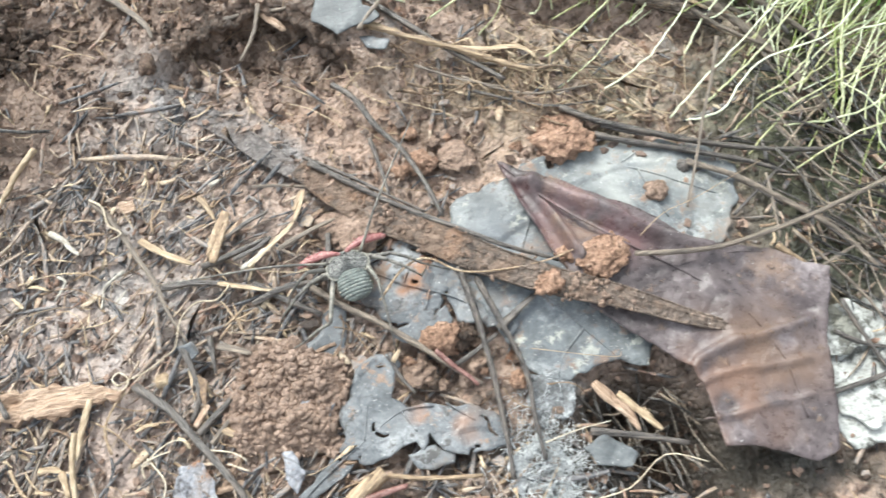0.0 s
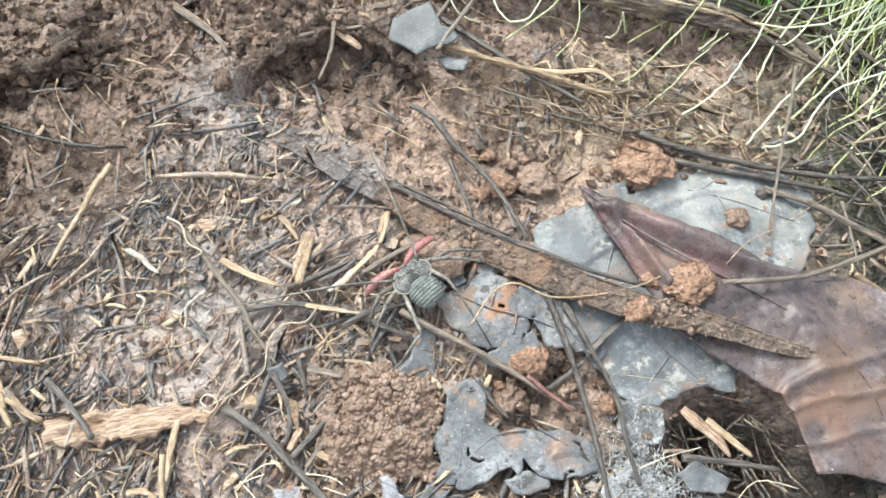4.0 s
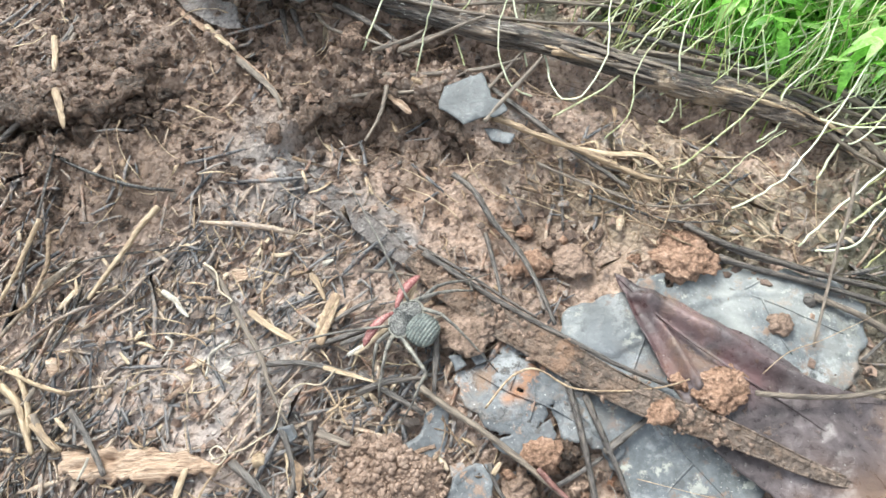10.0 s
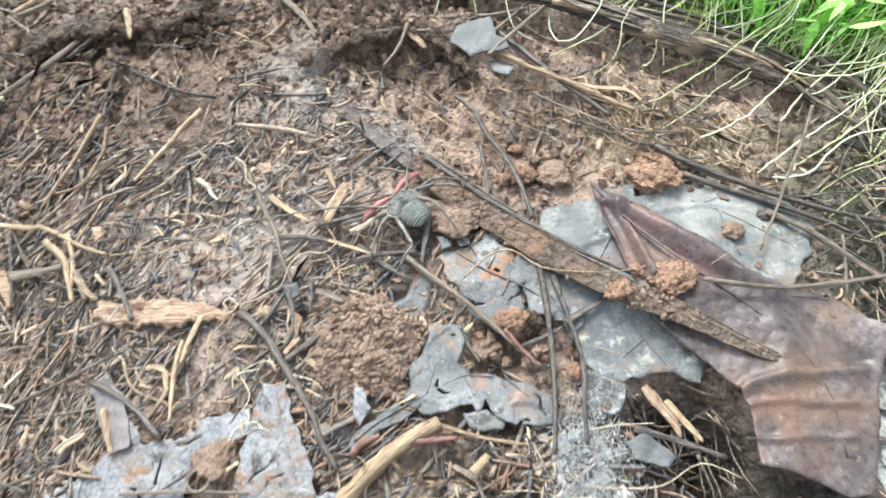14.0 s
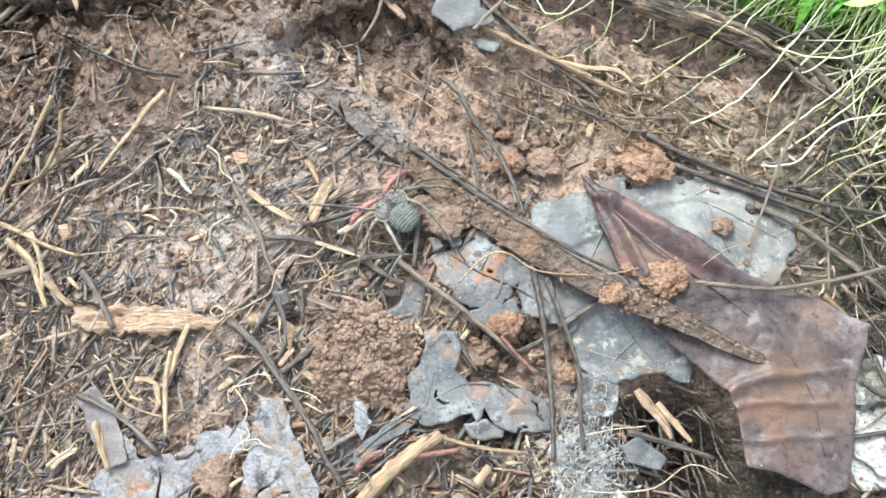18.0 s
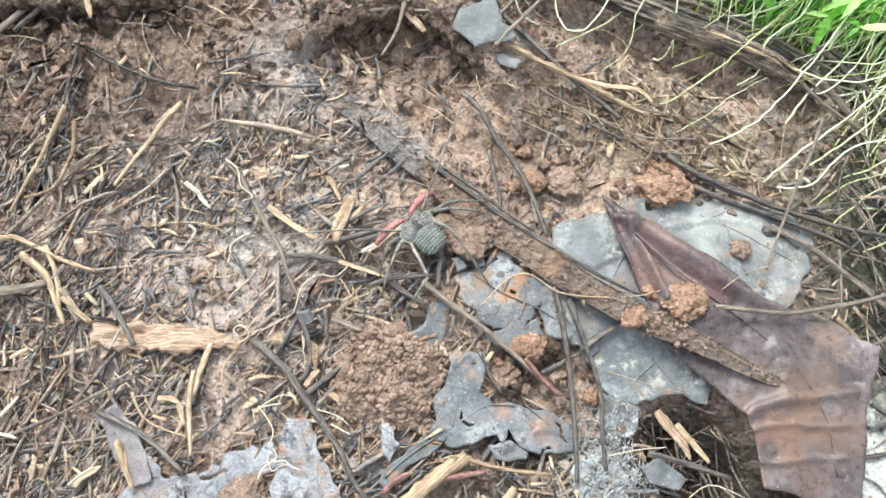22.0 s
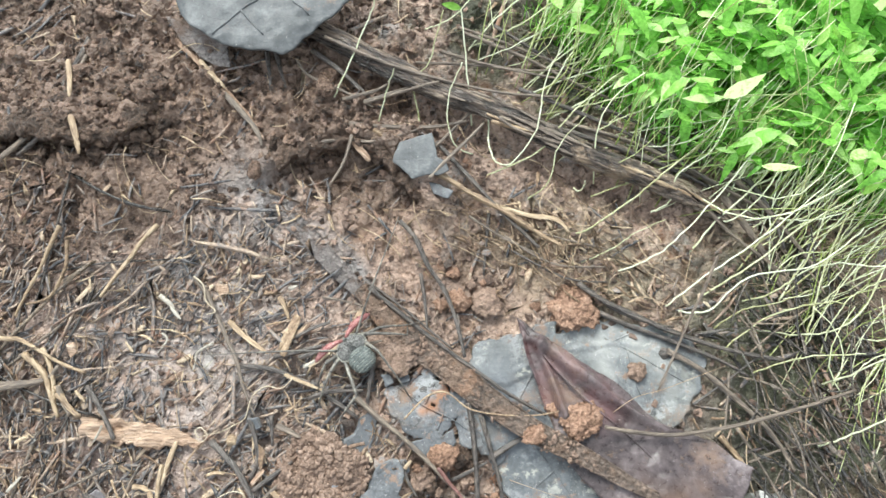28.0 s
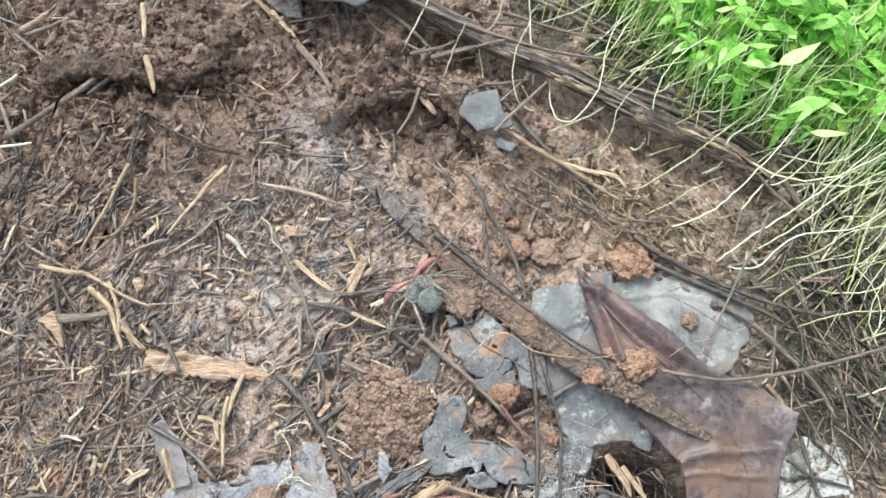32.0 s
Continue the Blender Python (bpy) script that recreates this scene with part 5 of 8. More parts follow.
def soil_lip(line, over, behind, high, seed, label):
    """A crumbling crust that juts out over the hollow below a ledge."""
    rng = random.Random(seed)
    pts = smooth_line(line, 3)
    front = [(p[0], p[1] - over * rng.uniform(0.35, 1.1)) for p in pts]
    back = [(p[0], p[1] + behind) for p in pts][::-1]
    mid = (pts[0][1] + pts[-1][1]) / 2
    def height(x, y):
        edge = np.interp(x, [p[0] for p in pts], [p[1] for p in pts])
        rear = np.clip((y - edge) / behind, 0, 1)
        return land(x, y) + high * (1 - 0.9 * rear ** 1.5) - 1.2 + 1.0 * soft_noise(x / 5, y / 5, seed) + 1.7 * crumbs(x / 3.1, y / 3.1, seed + 1) + 1.0 * crumbs(x / 1.5, y / 1.5, seed + 2) + 0.6 * soft_noise(x / 1.3, y / 1.3, seed + 3)
    tagged(sheet("soil_crust", front + back, DARK_CLAY, height, cell=0.5, thick=1.6, rag=1.4, seed=seed), label, "soil")


soil_lip(LEDGE_LEFT, 4.0, 12.0, 6.0, 201, "dark crumbling soil crust jutting over a hollow")
soil_lip(LEDGE_MID, 3.6, 10.0, 5.0, 211, "dark damp soil crust over the hollow")
for n in range(46):
    p = LIP_LEFT[rl.randrange(len(LIP_LEFT))]
    clod([(p[0] + rl.uniform(-3, 3), p[1] + rl.uniform(-2.0, 4))], rl.uniform(0.9, 2.6), DARK_CLAY, "dark crumbling soil lump on the ledge", 150 + n, high=rl.uniform(0.5, 0.9), level=3,
         lift=rl.uniform(1.0, 2.4), rough=0.5, turn=rl.uniform(0, 3), group="soil lumps on the ledge")
clod([(-47.0, -80.7)], 5.5, CLAY, "red-brown clay clod before the broken leaf", 91, high=0.8)
clod([(14.2, -78.3)], 6.0, CLAY, "red-orange clay lump in wet litter", 92, high=0.5)
clod([(2.7, -93.5)], 6.0, CLAY, "flat reddish clay lump", 93, high=0.3)
clod([(45.1, -84.3)], 4.5, CLAY, "orange soil crumb by a mouldy stalk", 94, high=0.5)
STONE = surface("grey_stone", [(0.2, (0.3, 0.27, 0.24)), (0.5, (0.42, 0.39, 0.35)), (0.8, (0.55, 0.52, 0.47))], scale=90, rough=0.7, bump=0.5)
sx, sy = [(104.0, -87.8)][0]
tagged(lump("stone", sx + 6, sy - 8, 20, 13, 5, STONE, 95, 0.3, 4, rough=0.15, grain=0.05), "smooth grey-beige stone half sunk in litter", "stone")

# ---- twigs, straws and roots that one can tell apart ----
RED_ROOT = surface("reddish_root", [(0.1, (0.1, 0.042, 0.036)), (0.5, (0.2, 0.098, 0.083)), (0.9, (0.33, 0.2, 0.17))], scale=200, rough=0.35, bump=0.6)
D, G, S = DARK_TWIG, GREY_TWIG, STRAW
DARK, GREY = "thin dark wet twig on the litter", "grey-brown dead twig lying on the ground"
twig([(63.3, -14.0), (71.6, -15.0), (81.6, -15.1), (93.5, -13.0), (106.1, -9.7), (120.6, -4.9), (134.9, 0.4)], 0.75, G, "long smooth grey-brown root across the purple leaf", taper=0.8, lift=7.0)
twig([(8.5, -13.8), (13.5, -8.2), (17.8, -6.0), (21.3, -6.7), (26.7, -10.3), (35.7, -11.5), (45.4, -11.2), (51.1, -9.9)], 0.35, FIBRE, "fine tan rootlet arched over the grey leaf", "rootlet", "root", lift=5.0)
twig([(-3.7, 23.1), (5.4, 16.5), (14.7, 9.7), (30.2, -0.8), (37.5, -5.6), (47.8, -10.7)], 0.9, D, "dark split stem along the muddy strip", lift=3.4)
twig([(-4.9, 25.0), (3.9, 19.6), (14.0, 12.2), (21.1, 6.8)], 0.6, D, DARK, lift=3.0)
twig([(4.1, 43.1), (8.8, 38.6), (12.9, 30.7), (17.5, 24.6), (20.8, 17.7), (23.3, 9.8), (24.7, 4.0)], 1.0, D, "dark bent twig beside the orange clod", lift=4.5)
twig([(11.0, 28.7), (12.6, 20.0), (13.6, 12.2)], 0.75, D, DARK, lift=3)
twig([(30.9, 47.6), (30.3, 39.3), (29.6, 29.8)], 0.7, D, DARK)
twig([(-5.1, 71.0), (1.2, 67.7), (9.2, 61.1), (16.0, 57.4), (23.8, 52.4), (31.6, 48.2), (38.7, 44.2), (46.1, 39.4), (52.4, 36.1)], 1.1, STRAW, "peeling tan branch with orange streaks", "branch", "branch", lift=4.5, rough=0.25)
twig([(14.4, 68.0), (21.1, 61.0), (28.1, 53.4), (34.5, 46.8), (40.9, 40.9), (45.8, 36.3)], 1.0, D, "dark straight twig beside the tan branch", lift=3.0)
twig([(27.9, 80.4), (25.4, 77.6), (15.7, 67.3), (8.5, 59.2)], 0.75, G, GREY, lift=4.0)
twig([(-11.5, 68.5), (-13.3, 60.7), (-17.3, 52.8)], 0.75, G, "curved grey-brown twig over the hollow", lift=6.0)
twig([(-70.6, 99.5), (-62.1, 91.9), (-53.7, 83.6), (-45.5, 75.6), (-39.3, 67.7)], 1.5, BARK, "flat tan splinter of wood", "splinter", "wood", flat=0.4, lift=2.0)
twig([(-69.8, 40.5), (-74.9, 35.5), (-77.6, 31.7), (-82.4, 26.1), (-86.8, 20.1)], 1.0, S, "straight tan stick with pale bark", "stick", "stick", lift=2.4)
twig([(-98.2, 35.8), (-98.2, 32.0), (-98.8, 27.6), (-103.4, 20.1), (-111.0, 18.2)], 0.8, S, "kinked tan twig on dark litter", lift=2.0)
twig([(-100.8, 39.8), (-104.3, 33.9), (-107.5, 27.7), (-111.4, 21.4), (-114.8, 14.9)], 0.8, S, "thin tan stick on dark litter", "stick", "stick", lift=2.0)
twig([(-119.5, -4.7), (-109.6, -4.3), (-101.2, -3.2), (-98.0, 0.5)], 1.1, G, "forked pale twig on needles", lift=2.4)
twig([(-104.1, 5.5), (-100.1, -1.6), (-98.1, -10.4)], 1.0, S, "forked pale twig on needles", lift=2.2)
twig([(-98.1, -5.5), (-93.6, -10.7), (-89.0, -14.0)], 1.0, S, "short bent straw by the bark", "straw", "straw", lift=2.4)
twig([(-45.5, 13.3), (-39.6, 8.4), (-32.1, 3.6)], 1.3, S, "broad pale-yellow straw lying on needles", "straw", "straw", flat=0.35, lift=2.2)
twig([(-30.5, 20.1), (-28.8, 17.7), (-26.8, 13.3)], 1.1, S, "short tan chip of straw", "straw", "straw", flat=0.4, lift=1.8)
twig([(-23.9, 14.4), (-26.1, 10.3), (-28.8, 4.6)], 1.5, FIBRE, "short split piece of brown reed", "reed", "reed", flat=0.45, lift=2.4)
twig([(-30.4, 2.9), (-22.9, 4.3), (-14.9, 6.4)], 0.9, D, DARK, lift=1.8)
twig([(-40.2, 0.4), (-31.9, -0.3), (-22.7, -3.0), (-12.4, -6.7)], 0.9, D, DARK, lift=1.6)
twig([(-26.6, -2.3), (-21.5, -4.2), (-15.8, -6.1), (-12.3, -7.7)], 0.75, S, "flat tan splinter between dark twigs", "splinter", "wood", flat=0.5, lift=2.6)
twig([(-19.1, -8.8), (-12.4, -6.7), (-3.6, -6.2)], 0.9, D, DARK, lift=2.8)
twig([(-18.7, -4.0), (-11.5, -9.1), (-4.6, -13.3)], 0.9, D, DARK, lift=2.0)
twig([(-6.0, -7.7), (0.9, -13.2), (7.8, -17.9), (15.8, -24.5), (22.4, -30.3), (26.3, -33.5)], 1.0, G, "long grey-brown twig over torn leaf, reddish at its end", lift=3.2)
twig([(18.2, -25.5), (21.1, -29.0), (23.4, -31.2), (25.6, -33.8)], 0.8, RED_ROOT, "reddish wet root end beside the clod", "rootlet", "root", lift=3.8)
twig([(8.5, -23.9), (9.7, -28.5), (12.6, -32.9)], 0.7, D, DARK, lift=2.2)
twig([(21.8, -28.3), (26.7, -25.9), (31.6, -23.1)], 0.8, D, DARK, lift=2.0)
twig([(32.0, -22.4), (37.3, -18.9), (42.6, -15.8)], 1.1, D, "flat dark stem lying on the grey leaf", flat=0.4, lift=2.6)
twig([(9.0, -26.2), (10.7, -23.9)], 0.8, S, "short yellow straw end in the gap", "straw", "straw", lift=3.0)
twig([(-1.3, 4.6), (-1.8, -2.8), (-2.4, -9.0)], 0.9, D, DARK, lift=2.4)
twig([(25.8, -8.2), (26.7, -11.0), (28.2, -21.7), (29.0, -32.2), (29.2, -44.9), (28.9, -52.5)], 0.95, D, "long dark needle-like stem on grey leaf", lift=3.0)
twig([(29.5, -11.0), (33.0, -21.7), (35.8, -32.1), (35.6, -42.3), (35.9, -49.7)], 0.85, D, "long dark needle-like stem on grey leaf", lift=2.6)
twig([(-46.7, -20.5), (-38.9, -27.2), (-33.4, -34.2), (-28.1, -40.9), (-24.1, -46.5), (-21.3, -52.1), (-16.9, -58.0)], 1.15, D, "long dark wet stem in front of the heap", lift=2.6)
twig([(-36.4, -12.9), (-32.3, -24.0), (-34.2, -30.6)], 0.9, D, DARK, lift=2.0)
twig([(-29.5, -13.3), (-28.5, -21.5)], 0.8, D, DARK, lift=2.0)
twig([(-23.8, -3.3), (-27.1, -6.2), (-31.6, -5.7), (-35.5, -8.6), (-36.9, -14.3), (-39.6, -16.0), (-43.6, -18.0), (-47.4, -18.8), (-50.3, -19.7)], 0.25, ROOT, "curling pale root thread", "rootlet", "root", lift=3.0)
twig([(-50.3, -19.7), (-51.6, -18.0), (-49.9, -17.0), (-47.7, -19.1), (-49.3, -20.9), (-51.1, -20.0)], 0.25, ROOT, "knotted end of a pale root", "rootlet", "root", lift=3.2)
twig([(-58.1, 26.4), (-54.1, 22.5), (-50.6, 16.9), (-45.7, 8.5), (-41.5, 1.6), (-39.2, -4.9), (-34.0, -14.2)], 0.9, G, "thin grey stalk with peeling skin", "stalk", "stalk", flat=0.6, lift=2.0)
twig([(-57.8, 26.3), (-54.5, 23.7), (-53.3, 19.2), (-49.9, 16.1), (-52.7, 15.2)], 0.32, ROOT, "pale frayed fibre on stalk", "rootlet", "root", lift=3.0)
twig([(-68.7, 21.3), (-65.2, 18.8), (-63.5, 16.5), (-61.3, 14.4)], 0.9, WHITE_BIT, "twisted white strip of dry husk", "husk", "husk", flat=0.5, lift=2.2)
twig([(-49.8, 7.1), (-54.5, 4.6), (-54.8, 1.5), (-55.2, -0.6)], 0.55, WHITE_BIT, "small white curled fibre", "husk", "husk", lift=2.0)
twig([(-67.0, 10.5), (-64.9, 8.6), (-67.5, 4.4)], 0.5, WHITE_BIT, "whitish bent scrap of husk", "husk", "husk", flat=0.6, lift=1.8)
twig([(-52.0, -0.3), (-49.0, 2.4)], 0.5, WHITE_BIT, "whitish scrap of husk", "husk", "husk", flat=0.6, lift=1.8)
twig([(-27.6, 22.2), (-25.1, 23.2)], 0.9, WHITE_BIT, "white crumb of husk near red-clawed animal", "husk", "husk", flat=0.7, lift=2.0)
twig([(-96.7, 68.8), (-93.6, 62.2), (-91.7, 56.4)], 1.3, S, "pale cream straw against the dark ledge", "straw", "straw", flat=0.5, lift=7.0)
twig([(-102.2, 89.0), (-99.7, 80.7), (-98.6, 75.2)], 1.2, S, "pale cream straw above the dark ledge", "straw", "straw", flat=0.6, lift=7.0)
twig([(56.9, 26.2), (64.1, 21.6), (71.4, 18.6), (82.5, 14.6), (94.6, 11.4), (104.0, 9.7), (116.4, 8.6)], 1.2, D, "long dark stick along the leaf's edge", "stick", "stick", lift=3.0)
twig([(63.2, 18.1), (72.5, 14.8), (84.2, 11.5), (97.3, 7.4), (105.8, 3.3)], 0.9, D, "dark stick under the grass stems", "stick", "stick", lift=2.4)
twig([(95.6, 32.3, 14.0), (92.4, 24.4, 10.0), (88.1, 16.3, 7.0), (85.0, 9.3, 4.0), (78.8, -3.2, 3.0)], 0.6, G, "slender reddish-tan stalk leaning over the leaf", "stalk", "stalk", lift=0.5)
twig([(82.4, 8.6), (91.8, 4.2), (98.6, -0.8), (106.0, -7.2), (111.7, -12.9), (116.4, -21.4)], 0.95, G, "grey twig with a dark knob at its end", lift=2.6)
kx, ky = [(81.7, 8.3)][0]
tagged(lump("seed", kx, ky, 1.8, 1.7, 1.5, DARK_TWIG, 41, 0.9, 3, rough=0.15, grain=0.08), "round dark seed at the leaf's rim", "seed")
twig([(96.2, -13.5), (100.0, -17.6), (104.3, -23.1)], 1.3, S, "flat pale tan splinter", "splinter", "wood", flat=0.4, lift=2.0)
twig([(65.7, -10.0), (72.1, -5.7), (79.8, -3.2), (91.3, 1.7), (98.1, 4.5)], 0.13, FIBRE, "hair-thin yellow root on the leaf", "rootlet", "root", lift=6.4)
twig([(-57.4, -20.5), (-59.4, -26.4), (-60.6, -32.2)], 1.1, S, "pale upright straw in the litter", "straw", "straw", flat=0.6, lift=2.2)
twig([(-79.4, -41.4), (-76.7, -46.0), (-74.4, -51.0)], 1.0, S, "pale straw by the broken leaf", "straw", "straw", flat=0.6, lift=2.2)
twig([(4.3, -47.5), (-1.5, -51.3), (-6.0, -54.7), (-11.6, -60.2), (-15.3, -64.7)], 1.9, S, "thick tan stick with torn end", "stick", "stick", lift=2.2, taper=1.1)
twig([(4.9, -48.1), (12.6, -49.8), (23.0, -50.7)], 0.7, S, "thin straw behind the thick stick", "straw", "straw", lift=2.2)
twig([(48.9, -36.3), (51.8, -40.4), (54.2, -43.2), (55.7, -47.0)], 1.5, BARK, "orange-tan chip of wood in a dark gap", "wood_chip", "wood", flat=0.5, lift=2.4)
twig([(53.2, -39.1), (57.4, -44.2), (60.2, -47.6)], 1.2, S, "pale chip of wood in a dark gap", "wood_chip", "wood", flat=0.5, lift=2.0)
twig([(45.9, -45.6), (54.9, -48.0), (64.4, -51.1)], 0.9, D, DARK, lift=2.8)
twig([(22.6, -74.3), (23.9, -82.8), (26.0, -95.3)], 3.0, BARK, "thick orange-brown piece of peeled wood", "stick", "stick", lift=2.6, taper=1.0, rough=0.05, sides=14)
twig([(1.1, -63.7), (-3.7, -68.2), (-8.0, -72.6)], 1.3, S, "yellow straw beside the broken leaf", "straw", "straw", lift=2.0)
twig([(-18.0, -66.6), (-19.2, -69.2), (-20.5, -71.8)], 1.3, S, "tan straw end on the broken leaf", "straw", "straw", lift=3.0)
twig([(-26.2, -84.7), (-27.9, -89.1), (-29.6, -94.2)], 1.3, S, "tan straw leaning on the broken leaf", "straw", "straw", lift=3.0)
twig([(-20.6, -90.4), (-16.9, -94.5), (-13.4, -97.2)], 1.3, S, "short tan straw in litter", "straw", "straw", lift=2.0)
twig([(-6.5, -74.3), (-6.3, -84.4), (-5.2, -91.4)], 0.8, D, DARK, lift=2.0)
twig([(-68.9, -61.2), (-54.2, -61.1), (-36.2, -62.2)], 0.6, G, "thin dull twig across the broken leaf", lift=3.0)
twig([(-117.5, -81.1), (-113.2, -87.1), (-110.4, -92.1)], 1.2, S, "pale straw by the slab-like leaf", "straw", "straw", lift=2.0)
twig([(-90.8, -82.4), (-86.9, -90.5), (-82.4, -98.3)], 1.0, S, "pale straw before the broken leaf", "straw", "straw", lift=2.0)
twig([(-170.1, -47.2), (-153.3, -35.1), (-137.0, -26.6), (-116.9, -21.9)], 0.9, D, "long dark twig across the slab-like leaf", lift=4.4)
twig([(-116.0, -69.7), (-107.9, -61.0), (-94.0, -56.2)], 0.8, D, DARK, lift=3.0)
twig([(-131.2, -58.3), (-114.2, -55.1), (-95.2, -59.8)], 0.8, D, DARK, lift=3.0)
twig([(8.8, -62.6), (15.3, -65.3), (12.7, -59.0)], 0.9, D, DARK, lift=2.0)
MOULDY = surface("mouldy_stalk", [(0.3, (0.1, 0.095, 0.085)), (0.5, (0.3, 0.3, 0.28)), (0.7, (0.7, 0.7, 0.66))], scale=180, rough=0.65, bump=0.8)
twig([(41.4, -58.8), (46.6, -64.2), (53.1, -71.0), (59.2, -78.2), (64.5, -84.3), (70.7, -92.1)], 2.2, MOULDY, "mouldy grey-white stalk in dark litter", "stalk", "stalk", lift=2.2, taper=1.0)
twig([(62.9, -85.9), (71.5, -84.5), (80.0, -83.6), (88.5, -82.6)], 0.6, STRAW, "thin straw stem on dark litter", "straw", "straw", lift=3.0)
twig([(-128.5, 71.9, 3.0), (-125.0, 69.7, 4.0), (-124.8, 69.5, 2.0)], 0.9, WHITE_BIT, "small curved white husk on dark soil", "husk", "husk")
twig([(-146.3, 49.8), (-131.1, 58.3), (-115.7, 67.1), (-105.2, 76.8), (-99.0, 93.6)], 1.2, G, "long dull twig along the dark bank", lift=3.0)
twig([(-143.9, 83.1), (-136.1, 85.7), (-129.4, 88.4)], 1.0, G, GREY, lift=3.0)
twig([(-107.3, 77.0), (-104.2, 85.2), (-101.0, 93.6), (-99.3, 99.9)], 1.3, D, DARK, lift=3.0)
twig([(-76.5, 70.2), (-76.9, 77.4), (-75.5, 85.0)], 1.6, D, "stubby dark stick on soil", "stick", "stick", lift=3.0)
twig([(-25.9, 96.4), (-16.0, 89.6), (-6.1, 81.0), (-2.2, 78.4)], 1.0, D, DARK, lift=3.0)
twig([(-15.3, 80.3), (-6.2, 82.8), (1.7, 87.1)], 1.0, G, GREY, lift=4.0)
twig([(-12.9, 73.2), (-1.8, 72.4), (12.9, 72.2), (23.7, 74.1)], 1.0, G, "grey twig at the lip of the hollow", lift=4.0)
twig([(-119.1, -5.3), (-109.5, -4.4), (-101.1, -2.6)], 1.0, S, "pale flattened twig on needles", "twig", "twig", flat=0.5, lift=2.4)

# thin layer of dark sticks lying across the earth towards the grass
for n, line in enumerate(([(35.8, 40.1), (44.6, 34.3), (53.3, 31.2), (67.3, 31.7)], [(37.7, 35.9), (53.3, 27.8), (65.5, 27.1)], [(39.2, 42.8), (53.2, 39.1), (69.2, 36.4)], [(65.4, 20.2), (74.1, 16.9), (84.7, 15.6)],
                          [(25.0, 45.8), (35.8, 39.3), (46.3, 34.4)], [(84.4, 8.8), (92.9, 3.0), (101.2, -4.3)], [(100.1, 3.9), (98.8, -5.0), (97.5, -12.0)], [(92.9, 3.0), (104.7, -5.6), (114.2, -17.4)],
                          [(106.6, 18.4), (112.7, 5.3), (119.0, -4.0)], [(89.0, -5.6), (99.9, 2.2), (113.4, 12.3)], [(103.7, -20.0), (114.3, -15.8), (128.6, -12.9)], [(111.5, -8.1), (122.5, -19.8), (133.1, -31.6)],
                          [(100.8, -10.8), (110.1, -25.6), (112.9, -33.3)], [(121.6, 20.3), (125.6, 6.8), (127.6, -6.4)])):
    twig(line, 0.5, D if n % 2 else G, "thin dark stem in the tangle below the grass", lift=2.4)

# the flake of orange bark
FLAKE = [(-89.4, -13.8), (-81.2, -14.3), (-72.2, -15.3), (-63.3, -16.8), (-54.5, -18.4), (-48.8, -20.7), (-50.5, -22.8), (-56.9, -21.3), (-64.6, -22.5), (-72.7, -21.5), (-82.9, -20.1), (-88.5, -19.0)]
flake = tagged(sheet("bark_flake", FLAKE, BARK, lambda x, y: land(x, y) + 2.4 + 1.5 * soft_noise(x / 11, (y - 0.06 * x) / 2.4, 41) + 0.7 * soft_noise(x / 4, y / 1.1, 42) + 0.5 * soft_noise(x / 1.5, y / 1.5, 43), cell=0.4, thick=1.0, rag=0.9, seed=33),
               "ridged flake of orange-tan bark lying on litter", "bark")
PAPER = surface("white_bark", [(0.16, (0.025, 0.025, 0.023)), (0.27, (0.22, 0.22, 0.2)), (0.45, (0.43, 0.435, 0.41)), (0.8, (0.62, 0.63, 0.6))], scale=120, rough=0.5, bump=0.9,
                stretch=(0.9, 1.2, 1), contrast=1.0, spots=[(90, 0.54, 0.59, (0.07, 0.067, 0.056)), (45, 0.56, 0.64, (0.24, 0.235, 0.2))])
WHITE = [(98.7, -30.3), (105.0, -27.5), (113.8, -27.5), (118.6, -29.1), (120.4, -36.9), (119.4, -45.8), (114.6, -53.2), (105.3, -56.7), (97.3, -56.6), (94.2, -50.5), (96.7, -40.1)]
white_bark = tagged(sheet("bark_flake", WHITE, PAPER, rest(1.2, 0.7, 9, 44), cell=0.6, thick=1.0, rag=1.0, seed=34), "white papery bark with dark streaks", "bark")
for n, poly in enumerate(([(97.5, -33.0), (108.0, -31.0), (109.0, -36.5), (103.0, -39.0), (97.0, -38.0)], [(108.5, -38.0), (118.0, -33.5), (118.5, -42.0), (111.0, -44.5)], [(97.0, -44.5), (108.0, -45.0), (110.0, -51.5), (101.0, -54.0), (96.5, -50.0)])):
    sheet("bark_strip", poly, PAPER, rest(2.6, 0.5, 6, 46 + n), cell=0.6, thick=0.4, rag=0.8, seed=37 + n, parent=white_bark)
for n, line in enumerate(([(105.0, -27.5), (108.4, -40.7), (112.6, -53.4)], [(94.9, -46.1), (104.9, -44.6), (116.4, -42.4)], [(101.1, -33.9), (107.6, -37.9), (118.3, -40.1)])):
    twig(line, 0.7, D, "dark stem lying over the white bark", lift=3.0)

# mould: white skin and threads
MOULD = [(29.0, -47.8), (32.7, -45.9), (37.2, -46.5), (40.1, -48.9), (39.3, -55.0), (36.4, -60.2), (31.5, -61.1), (29.2, -56.6)]
